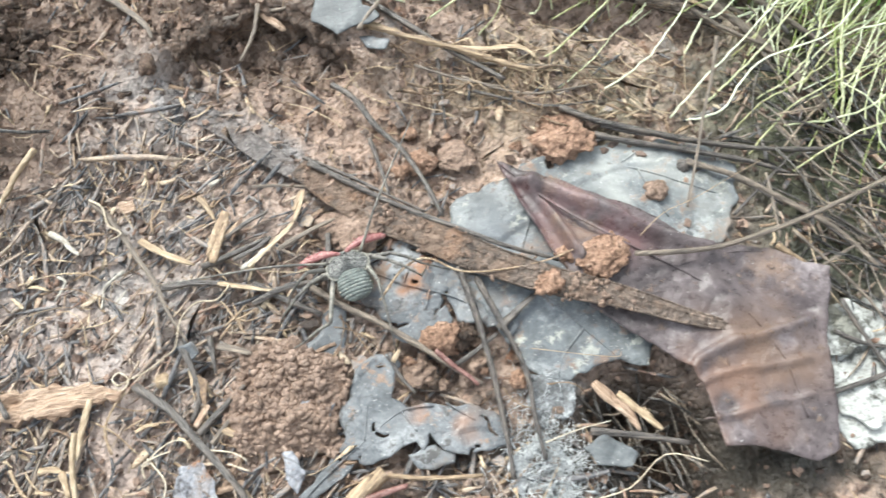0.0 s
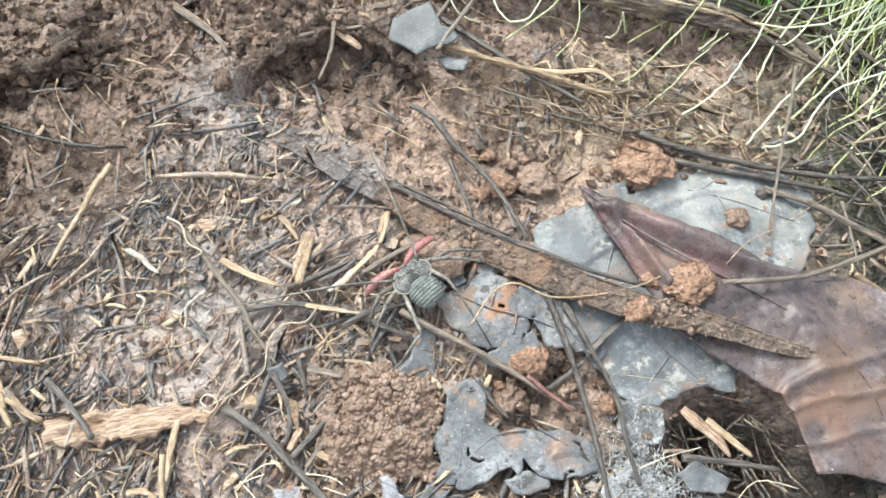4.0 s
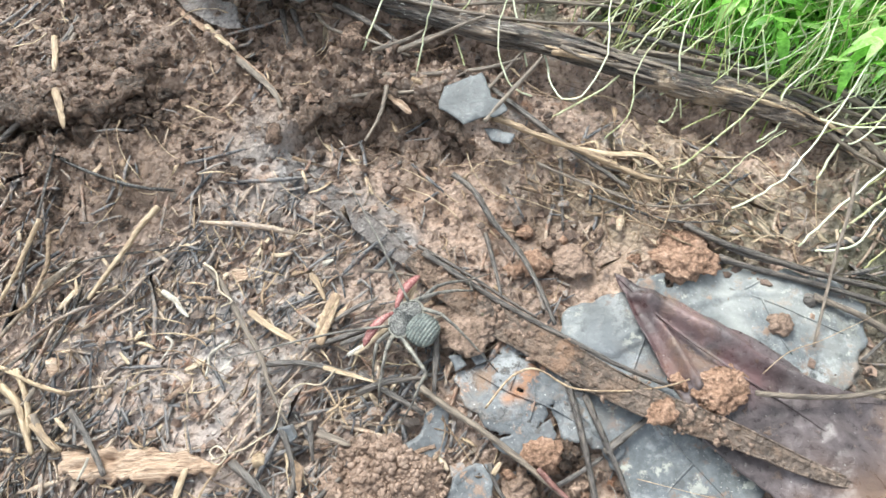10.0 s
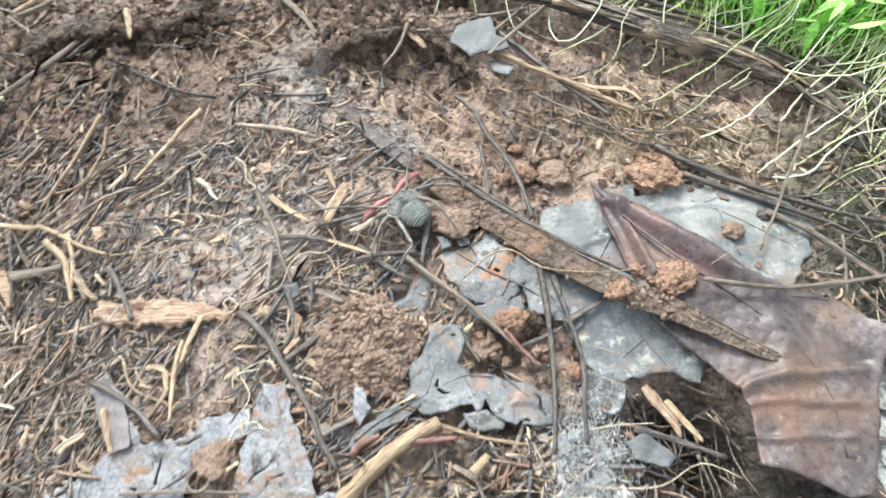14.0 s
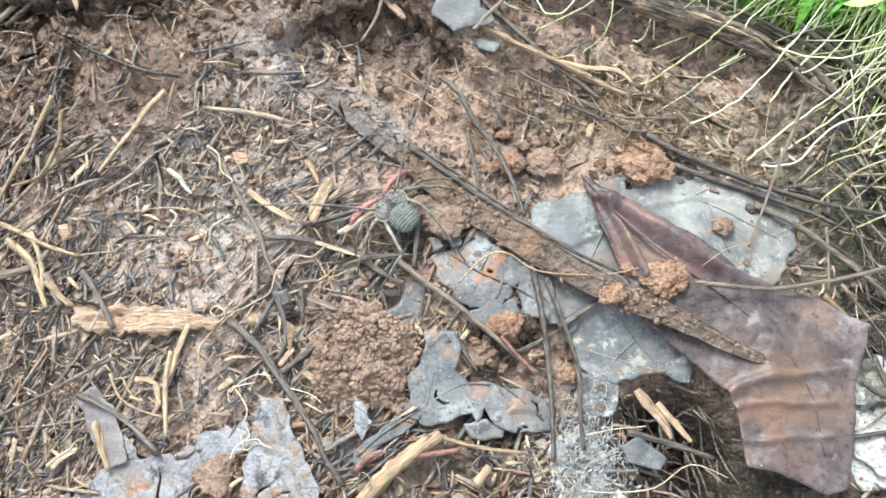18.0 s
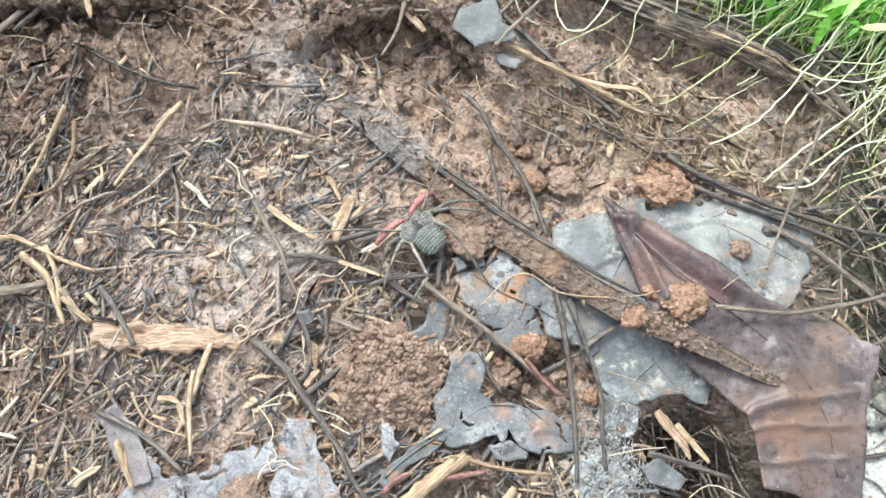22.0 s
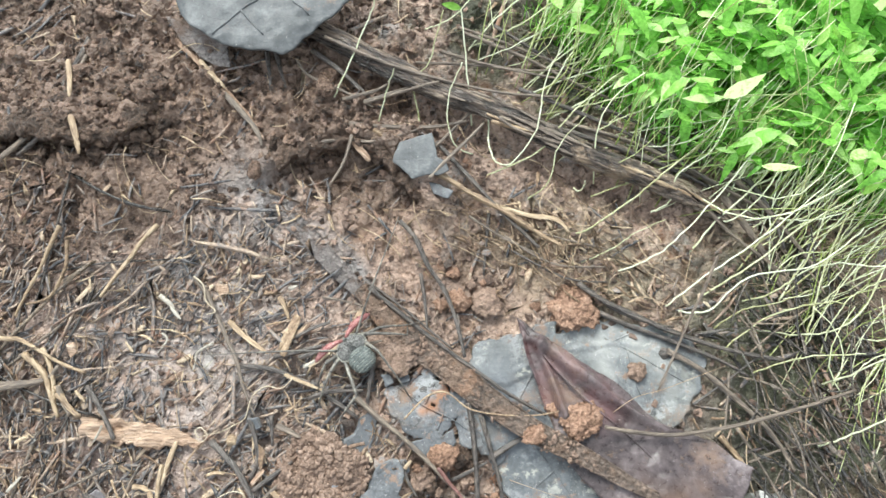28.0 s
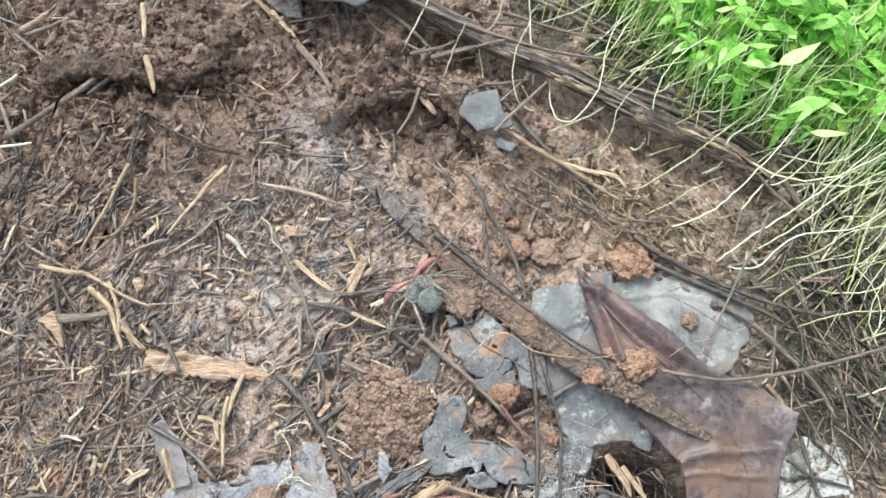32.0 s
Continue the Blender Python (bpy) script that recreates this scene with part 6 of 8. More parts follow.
tagged(sheet("mould_patch", MOULD, FUNGUS, rest(0.4, 1.4, 3, 51), cell=0.5, thick=0.4, rag=2.2, seed=35,
             holes=[[(32.0, -49.7), (36.5, -48.1), (37.2, -51.5), (33.5, -54.0)], [(36.4, -54.5), (38.6, -55.0), (37.2, -58.3)], [(30.6, -55.8), (33.6, -56.2), (32.9, -59.2)]]), "patch of white thready mould on wet litter", "mould")
MOULD_UP = [(36.4, -31.5), (44.1, -33.3), (44.8, -37.9), (41.7, -42.0), (36.4, -43.2), (34.9, -38.7)]
tagged(sheet("mould_patch", MOULD_UP, MOULD_FILM, rest(0.6, 0.9, 4, 52), cell=0.6, thick=0.4, rag=1.2, seed=36), "greyish mould film over dark litter", "mould")


# ---- loose litter that nobody could count ----
rs = np.random.RandomState(12)


def outside_of(polys, x, y):
    ok = np.ones(x.shape, bool)
    for p in polys:
        ok &= ~inside(x, y, p)
    return ok


def place(count, weight):
    """Random places in the near ground, by a density of 0 to 1."""
    got = np.zeros((0, 2))
    while len(got) < count:
        x, y = rs.uniform(-195, 165, count * 2), rs.uniform(-105, 150, count * 2)
        ok = rs.uniform(0, 1, count * 2) < weight(x, y)
        got = np.concatenate([got, np.c_[x[ok], y[ok]]])
    return got[:count]


GAP = [(47.7, -36.2), (58.5, -35.7), (62.9, -37.9), (67.8, -42.3), (69.7, -52.5), (50.7, -52.4), (49.0, -43.5)]
LEAVES = [UNDER, PURPLE, TATTER, BAND, FLAKE, GAP]


def needle_weight(x, y):
    left = 1 / (1 + np.exp((x - 5 + 0.3 * y) / 12))
    w = 0.12 + 0.88 * left
    hollow = np.exp(-(((x - 2) / 24) ** 2 + ((y - 44) / 16) ** 2))
    heap = np.exp(-(((x - HEAP_AT[0]) / 13) ** 2 + ((y - HEAP_AT[1]) / 13) ** 2))
    w = w * (1 - 0.35 * np.exp(-(((x + 66) / 24) ** 2 + ((y - 8) / 16) ** 2))) * (0.3 + 0.7 / (1 + np.exp((y - 30) / 7)))
    w = w * (1 - 0.9 * hollow) * (1 - 0.85 * heap)
    w = w * np.where(inside(x, y, FRONT), 0.12, 1) * (0.55 + 0.45 * soft_noise(x / 18, y / 18, 61)) * (1 - 0.65 / (1 + np.exp((50 - y) / 5)))
    return np.clip(w, 0, 1) * outside_of(LEAVES, x, y)


def rods(name, at, length, radius, mat, label, category, lean=0.9, spread=1.2, high=2.2, bend=0.12, sides=5, flat=1.0, parts=4):
    """Many short bent rods on the ground, as one object."""
    n = len(at)
    ang = np.where(rs.uniform(0, 1, n) < 0.6, rs.normal(lean, spread * 0.4, n), rs.uniform(0, math.pi, n))
    ln = rs.uniform(*length, n) * rs.uniform(0.6, 1.0, n)
    free = np.ones(n, bool)
    for k in (-0.55, -0.25, 0.0, 0.25, 0.55):
        free &= outside_of([PURPLE, UNDER, CHIPLEAF], at[:, 0] + np.cos(ang) * ln * k, at[:, 1] + np.sin(ang) * ln * k)
    at, ang, ln = at[free], ang[free], ln[free]
    n = len(at)
    rad = rs.uniform(*radius, n)
    curve = rs.normal(0, bend, n)
    lift = rs.uniform(0.0, 1, n) ** 1.5 * high
    tilt = rs.normal(0, 0.07, n)
    t = np.linspace(-0.5, 0.5, parts)
    verts = np.zeros((n, parts, sides, 3))
    dx, dy = np.cos(ang), np.sin(ang)
    z0 = land(at[:, 0], at[:, 1]) + 0.55 * relief(at[:, 0], at[:, 1])
    for k in range(parts):
        off = curve * ln * (t[k] ** 2 - 0.08) * 2
        cx, cy = at[:, 0] + dx * ln * t[k] - dy * off, at[:, 1] + dy * ln * t[k] + dx * off
        cz = 0.5 * (land(cx, cy) + 0.55 * relief(cx, cy)) + 0.5 * (z0 + land(cx, cy) - land(at[:, 0], at[:, 1])) + 0.15 + lift + tilt * ln * t[k]
        r = rad * (0.75 + 0.25 * (1 - (2 * t[k]) ** 2)) * rs.uniform(0.78, 1.2, n)
        for s in range(sides):
            a = 2 * math.pi * s / sides + 0.4
            q = r * rs.uniform(0.72, 1.25, n)
            slip = ln * rs.normal(0, 0.06, n) * (abs(t[k]) > 0.45)
            verts[:, k, s, 0] = cx - dy * np.cos(a) * q + dx * slip
            verts[:, k, s, 1] = cy + dx * np.cos(a) * q + dy * slip
            verts[:, k, s, 2] = cz + np.sin(a) * q * flat
    one = []
    for k in range(parts - 1):
        for s in range(sides):
            q = (s + 1) % sides
            one.append((k * sides + s, k * sides + q, (k + 1) * sides + q, (k + 1) * sides + s))
    one.append(tuple(range(sides))[::-1])
    one.append(tuple((parts - 1) * sides + s for s in range(sides)))
    per = parts * sides
    faces = [tuple(i * per + v for v in f) for i in range(n) for f in one]
    ob = mesh_thing(name, verts.reshape(-1, 3), faces, mat)
    return tagged(ob, label, category, kind="stuff")


rods("needle_litter", place(3800, needle_weight), (4.0, 12), (0.26, 0.55), NEEDLE, "dense litter of short dark rotten needles and stems", "litter", lean=0.75, high=1.0, bend=0.03, flat=0.65)
rods("fine_litter", place(2900, needle_weight), (2, 6.5), (0.18, 0.34), NEEDLE, "fine broken needles and shreds between the stems", "litter", lean=1.2, high=2.2, bend=0.1, sides=4, parts=3)
rods("stem_litter", place(330, lambda x, y: needle_weight(x, y) * 0.8 + 0.12 * outside_of(LEAVES, x, y)), (12, 26), (0.4, 0.75), NEEDLE, "longer dark stems scattered over the soil", "litter", lean=0.7, high=2.2, bend=0.06)
rods("long_stems", place(48, lambda x, y: 0.9 / (1 + np.exp((x + 72) / 6)) / (1 + np.exp((y - 48) / 8)) * outside_of([FLAKE, SLAB], x, y)), (28, 60), (0.3, 0.6), DARK_NEEDLE, "long dark dead stems criss-crossing the litter", "litter", lean=0.75, high=3.0, bend=0.08, parts=7)
rods("straw_litter", place(700, lambda x, y: needle_weight(x, y) * 0.9 + 0.1 * outside_of([PURPLE], x, y)), (2.0, 8), (0.18, 0.5), FIBRE, "small tan straw slivers and chips among the needles", "litter",
     flat=0.35, high=2.8, lean=2.4)
rods("straw_chips", place(240, lambda x, y: needle_weight(x, y)), (3, 9), (0.45, 1.0), CHIP, "flat cream and tan straw chips among needles", "litter", flat=0.28, high=2.6, lean=0.9, bend=0.03, sides=6)
rods("tangle_litter", np.c_[100 + 45 * rs.uniform(0, 1, 150) ** 0.7, rs.uniform(-40, 35, 150)], (10, 40), (0.15, 0.4), DARK_NEEDLE, "tangle of dark thin stems below the grass", "litter", high=7.0, bend=0.15, parts=6, lean=2.0)
TANGLE_AT = [(53.7, 35.6)][0]
tangle = np.c_[rs.normal(TANGLE_AT[0], 16, 420), rs.normal(TANGLE_AT[1], 8, 420)]
tangle[:, 1] -= 0.25 * (tangle[:, 0] - TANGLE_AT[0])
rods("root_litter", tangle[:130], (10, 30), (0.07, 0.19), FIBRE, "tangled dark roots and thin stems on bare soil", "litter", high=3.0, bend=0.3, parts=6, lean=2.6)
rods("bark_litter", tangle[340:], (2, 7), (0.3, 0.8), CHIP, "small orange and tan wood shreds among roots", "litter", high=1.5, bend=0.1, flat=0.4, lean=2.0)
rods("fibre_litter", place(850, lambda x, y: 0.3 + 0.5 * needle_weight(x, y) + 0.25 * np.exp(-(((x - 60) / 40) ** 2 + ((y - 42) / 14) ** 2))), (8, 26), (0.1, 0.2), FIBRE,
     "hair-fine brown and tan root fibres", "litter", high=3.2, bend=0.5, sides=3, parts=7, lean=2.7)
rods("mould_threads", np.c_[rs.normal([(36.4, -54.0)][0][0], 4.2, 1200), rs.normal([(36.4, -54.0)][0][1], 8.0, 1200)], (2, 7), (0.03, 0.075), FUNGUS, "white mould threads over wet litter", "mould",
     high=2.6, bend=0.5, sides=3, parts=6)


def grains(name, at, size, mat, label, sink=0.2, base_z=None, facets=True, thin=1.0, level=1):
    """Many small uneven crumbs, as one object."""
    bm = bmesh.new()
    bmesh.ops.create_icosphere(bm, subdivisions=level, radius=1.0)
    base = np.array([v.co[:] for v in bm.verts])
    tri = [tuple(v.index for v in f.verts) for f in bm.faces]
    bm.free()
    n, m = len(at), len(base)
    r = size[0] + (size[1] - size[0]) * rs.uniform(0, 1, n) ** 2.5
    bulge = np.ones((n, m, 1))
    for wave, deep in ((1.6, 0.26), (3.4, 0.2), (6.5, 0.13)):
        way = rs.normal(0, 1, (n, 3)) * wave
        bulge[:, :, 0] += deep * np.sin(way @ base.T + rs.uniform(0, 6.28, (n, 1)))
    bulge = bulge + rs.normal(0, 0.1 if level > 1 else 0.28, (n, m, 1))
    shape = base[None] * bulge * rs.uniform(0.6, 1.3, (n, 1, 3)) * np.array([1, 1, thin]) * r[:, None, None]
    z = (land(at[:, 0], at[:, 1]) + relief(at[:, 0], at[:, 1]) if base_z is None else base_z(at[:, 0], at[:, 1])) + r * (0.5 - sink)
    verts = shape + np.c_[at, z][:, None, :]
    faces = [tuple(i * m + v for v in f) for i in range(n) for f in tri]
    ob = mesh_thing(name, verts.reshape(-1, 3), faces, mat, smooth=not facets)
    return tagged(ob, label, "soil", kind="stuff")


grains("soil_crumbs", place(9000, lambda x, y: (0.5 + 0.4 * soft_noise(x / 20, y / 20, 71)) * outside_of([PURPLE, GAP], x, y)), (0.3, 1.3), CRUMB, "loose brown soil crumbs and pellets")
grains("leaf_bits", place(2400, lambda x, y: needle_weight(x, y) * 0.9 * (y < 50) + 0.05 * outside_of([PURPLE, UNDER], x, y) * (y < 40) + np.exp(-(((x + 12) / 14) ** 2 + ((y + 10) / 9) ** 2))), (0.4, 1.6), BITS, "small flat bits of rotted leaf and husk", -0.5, thin=0.25)
# Dark crumbs and stems stand in for part of this gap's shade.
gap_at = np.c_[rs.uniform(40, 76, 900), rs.uniform(-70, -32, 900)]
gap_at = gap_at[inside(gap_at[:, 0], gap_at[:, 1], GAP)]
grains("gap_crumbs", gap_at[:150], (0.6, 1.8), DARK_CLAY, "dark wet crumbs that also darken the shaded gap beside the leaf", 0.4, None, True)
rods("gap_litter", gap_at[150:], (5, 15), (0.2, 0.45), DARK_NEEDLE, "dark rotten stems that also darken the shaded gap beside the leaf", "litter", high=2.5, bend=0.15, parts=4, lean=2.2)
BANK_SOIL = surface("dark_bank_crumbs", [(0.1, (0.03, 0.02, 0.015)), (0.45, (0.13, 0.085, 0.06)), (0.7, (0.24, 0.157, 0.113)), (0.95, (0.4, 0.28, 0.205))],
                    scale=260, rough=0.5, bump=1.0, grain=1500, per_piece=0.5, crumble=1.0, deep=0.0012, contrast=1.3)


def bank_weight(x, y):
    edge = 46 + 0.12 * (x + 60) + 5 * soft_noise(x / 15, y / 15, 64)
    left = 1 / (1 + np.exp((x - 12) / 5)) / (1 + np.exp((edge - y) / 3.5))
    left = left + 0.7 / (1 + np.exp((x + 92) / 7)) / (1 + np.exp((22 - y) / 7))
    scoop = np.exp(-(((x + 14) / 15) ** 2 + ((y - 52) / 9) ** 2))
    grey = np.exp(-(((x + 45) / 9) ** 2 + ((y - 52) / 14) ** 2))
    return np.clip(left * (0.6 + 0.5 * soft_noise(x / 8, y / 8, 65)) * (1 - 0.8 * scoop) * (1 - 0.75 * grey), 0, 1)


grains("bank_crumbs", place(7000, bank_weight), (0.3, 1.5), BANK_SOIL, "dark damp crumbs and clumps of soil on the bank", 0.45, None, True, 0.75)
grains("bank_lumps", place(330, bank_weight), (1.0, 3.4), BANK_SOIL, "larger dark soil lumps broken from the bank", 0.6, None, False, 0.6, 3)
heap_at = np.c_[rs.normal(HEAP_AT[0], 8.5, 2600), rs.normal(HEAP_AT[1], 7.5, 2600)]
grains("heap_pellets", heap_at[inside(heap_at[:, 0], heap_at[:, 1], HEAP)], (0.18, 0.85), PELLET, "loose pale-brown pellets on the soil heap", 0.65, heap_height, False, 0.8, 2)
MUD_LINE = smooth_line([(-4.8, 22.2), (1.0, 16.2), (9.6, 8.8), (19.5, 2.1), (29.7, -6.1), (43.8, -15.2), (58.4, -21.9)], 20)
mud = np.array([MUD_LINE[rs.randint(len(MUD_LINE))] for _ in range(400)])[:, :2] + np.c_[rs.normal(0, 1.7, 400), rs.normal(0, 1.7, 400)]
ends = (MUD_LINE[0][0], MUD_LINE[-1][0])
grains("mud_crumbs", mud, (0.25, 0.9), BROWN_CLAY, "brown mud crumbs stuck to the palm strip", 0.3,
       lambda x, y: land(x, y) + np.interp(x, np.linspace(ends[0], ends[1], 7), [1.9, 2.7, 3.1, 3.3, 3.9, 5.6, 6.4]), False)

# ---- plants under and beyond the log ----
def leaf_mesh(length, width, bend, mat, parent, name="leaf"):
    verts, faces = [], []
    n = 7
    for k in range(n):
        t = k / (n - 1)
        w = width * math.sin(math.pi * min(1, t * 0.92 + 0.05)) ** 0.8 * (1 - 0.25 * t) + 0.05
        z = -bend * length * t * t
        verts += [(-w / 2, t * length, z + 0.18 * w), (0, t * length, z), (w / 2, t * length, z + 0.18 * w)]
    for k in range(n - 1):
        for s in (0, 1):
            a = k * 3 + s
            faces.append((a, a + 1, a + 4, a + 3))
    return mesh_thing(name, verts, faces, mat, parent)


def seedling(line, radius=0.5, leaves=2, label="blanched pale stem with small green leaves at its top", rng=None, size=7.0):
    """A pale, weak plant that leans along the given line: foot, then rising."""
    rng = rng or random.Random(int(line[0][0] * 13 + line[0][1] * 7))
    plant = new("seedling")
    pts = [Vector(p) for p in laid(line, 0.2, 6)]
    foot = pts[0].copy()
    plant.location = foot * 0.001
    n = len(pts)
    radius *= 0.55
    pts = [p + Vector((rng.gauss(0, 0.14), rng.gauss(0, 0.14), rng.gauss(0, 0.12))) if 0 < k < len(pts) - 1 else p for k, p in enumerate(pts)]
    v, f = tube([p - foot for p in pts], [radius * (1 - 0.35 * k / n) for k in range(n)], 6)
    mesh_thing("stem", v, f, STEM, plant)
    for k in range(leaves):
        at = pts[max(1, n - 1 - k * rng.choice((2, 3, 4)))] - foot
        d = (pts[-1] - pts[-3]).normalized()
        ob = leaf_mesh(size * rng.uniform(0.7, 1.2), size * rng.uniform(0.35, 0.5), rng.uniform(0.0, 0.5), GREEN, plant)
        ob.location = at * 0.001
        ob.rotation_euler = (rng.uniform(-0.3, 0.5), rng.uniform(-0.5, 0.5), math.atan2(-d.x, d.y) + rng.uniform(-1.3, 1.3))
    return tagged(plant, label, "plant", "seedlings under the grass")


for line, r, k in (
    ([(53.1, 41.2, 0.4), (59.3, 41.6, 2.7), (74.2, 51.7, 5.8), (82.1, 58.3, 9.1), (97.6, 71.8, 12.7), (104.2, 85.2, 16.5), (104.2, 94.4, 20.4)], 0.6, 1),
    ([(58.3, 64.5, 0.4), (75.3, 74.0, 4.6), (94.4, 90.1, 10.0), (105.4, 100.9, 16.0), (111.7, 107.9, 22.4)], 0.65, 1),
    ([(75.2, 66.2, 0.4), (76.4, 73.4, 4.1), (83.2, 81.0, 9.0), (94.0, 81.1, 14.4)], 0.45, 1),
    ([(61.7, 53.7, 0.4), (80.0, 60.7, 4.7), (94.8, 69.0, 10.2), (93.0, 75.8, 16.4)], 0.5, 1),
    ([(80.1, 50.7, 0.4), (85.2, 52.7, 4.2), (87.5, 59.3, 9.1), (96.5, 64.7, 14.6), (107.1, 83.2, 20.4)], 0.5, 1),
    ([(91.2, 38.9, 0.4), (99.3, 48.1, 3.9), (112.9, 60.5, 8.4), (120.9, 73.4, 13.4), (130.5, 89.5, 18.8), (134.0, 96.0, 24.4)], 0.6, 2),
    ([(97.5, 55.3, 0.4), (102.7, 48.3, 4.6), (113.7, 56.1, 10.0), (121.0, 69.8, 16.0), (124.1, 77.0, 22.4)], 0.5, 2),
    ([(94.0, 26.3, 0.4), (108.2, 34.5, 5.8), (123.8, 45.5, 12.7), (138.4, 52.0, 20.4)], 0.6, 1),
    ([(86.8, 21.1, 0.4), (95.0, 20.8, 3.8), (106.7, 29.8, 8.2), (125.7, 33.5, 13.1), (138.3, 42.8, 18.4)], 0.55, 0),
    ([(98.9, 10.4, 0.4), (112.9, 20.6, 4.1), (126.6, 23.7, 9.0), (132.0, 22.1, 14.4)], 0.5, 0),
    ([(107.9, 5.0, 0.4), (120.8, 8.5, 6.5), (135.6, 8.1, 14.4)], 0.5, 0),
    ([(128.1, 3.2, 0.4), (134.6, 4.9, 6.5), (141.0, 7.1, 14.4)], 0.6, 0),
    ([(124.7, -14.1, 0.4), (130.5, -12.6, 6.5), (138.5, -9.1, 14.4)], 0.6, 0),
    ([(25.1, 74.9, 0.4), (23.2, 91.6, 5.6), (21.3, 104.8, 12.4)], 0.5, 1),
    ([(30.0, 81.1, 0.4), (31.3, 64.6, 2.7), (36.9, 59.6, 5.7), (44.7, 68.9, 9.1), (47.5, 83.5, 12.6), (55.6, 98.7, 16.4)], 0.5, 1),
    ([(9.6, 72.2, 0.4), (7.1, 85.6, 4.1), (11.9, 89.6, 9.0), (16.2, 102.4, 14.4)], 0.5, 0),
    ([(25.5, 65.7, 0.4), (20.0, 66.7, 4.1), (17.8, 75.7, 9.0), (22.3, 85.7, 14.4)], 0.45, 0),
    ([(30.1, 58.9, 0.4), (45.5, 64.9, 4.2), (58.4, 78.5, 9.1), (74.9, 90.6, 14.6), (92.7, 95.1, 20.4)], 0.55, 1),
    ([(38.8, 85.9, 0.4), (54.1, 98.2, 5.2), (70.9, 107.9, 11.5), (81.4, 114.0, 18.4)], 0.55, 1),
    ([(49.5, 78.6, 0.4), (68.3, 88.4, 5.8), (84.9, 103.7, 12.7), (90.0, 109.8, 20.4)], 0.55, 2),
    ([(-20.6, 78.6, 0.4), (-15.3, 85.9, 5.2), (-7.0, 100.6, 11.5), (-3.4, 104.7, 18.4)], 0.6, 0),
    ([(-4.6, 73.5, 0.4), (-1.2, 79.9, 7.4), (2.3, 81.8, 16.4)], 0.5, 0),
    ([(58.4, 33.2, 0.4), (66.2, 35.5, 4.7), (73.6, 38.9, 10.2), (80.5, 40.2, 16.4)], 0.35, 0),
    ([(67.2, 30.6, 0.4), (77.2, 34.0, 3.4), (87.1, 40.8, 7.4), (99.1, 53.2, 11.7), (111.3, 67.5, 16.4)], 0.5, 1),
    ([(83.1, 22.2, 0.4), (95.1, 31.2, 3.8), (108.7, 40.1, 8.2), (120.2, 48.4, 13.1), (135.5, 60.6, 18.4)], 0.5, 1),
    ([(97.2, 17.0, 0.4), (105.2, 21.8, 4.1), (114.0, 22.7, 9.0), (122.4, 25.0, 14.4)], 0.45, 0),
    ([(56.4, 55.8, 0.4), (57.8, 53.3, 3.6), (58.7, 52.5, 7.8), (58.4, 51.5, 12.4)], 0.5, 0),
    ([(42.4, 51.5, 0.4), (48.7, 55.1, 4.7), (51.2, 63.1, 10.2), (58.8, 69.4, 16.4)], 0.4, 0),
):
    seedling(line, r, k)

rg = random.Random(44)
FRINGE = [(9.4, 101.6), (28.8, 85.4), (51.3, 76.0), (75.5, 65.7), (96.1, 55.6), (102.8, 41.5), (109.1, 25.9), (117.1, 12.7), (126.4, -1.6)]
fringe = smooth_line(FRINGE, 12)
for n in range(120):
    p = fringe[rg.randrange(len(fringe))]
    x, y = p[0] + rg.uniform(-4, 34), p[1] + rg.uniform(-3, 26)
    turn = rg.gauss(0.72, 0.3)
    ln, rise = rg.uniform(38, 88), rg.uniform(12, 30)
    sag, kink = rg.uniform(-12, 10), rg.uniform(-5, 5)
    line = []
    for k in range(7):
        t = k / 6
        off = sag * math.sin(math.pi * t) + kink * math.sin(2 * math.pi * t)
        line.append((x + math.cos(turn) * ln * t - math.sin(turn) * off, y + math.sin(turn) * ln * t + math.cos(turn) * off, 0.8 + rise * t ** 0.85))
    seedling(line, rg.uniform(0.32, 0.62), rg.choice((0, 0, 0, 1, 1, 2)), rng=rg, size=rg.uniform(5, 8.5))


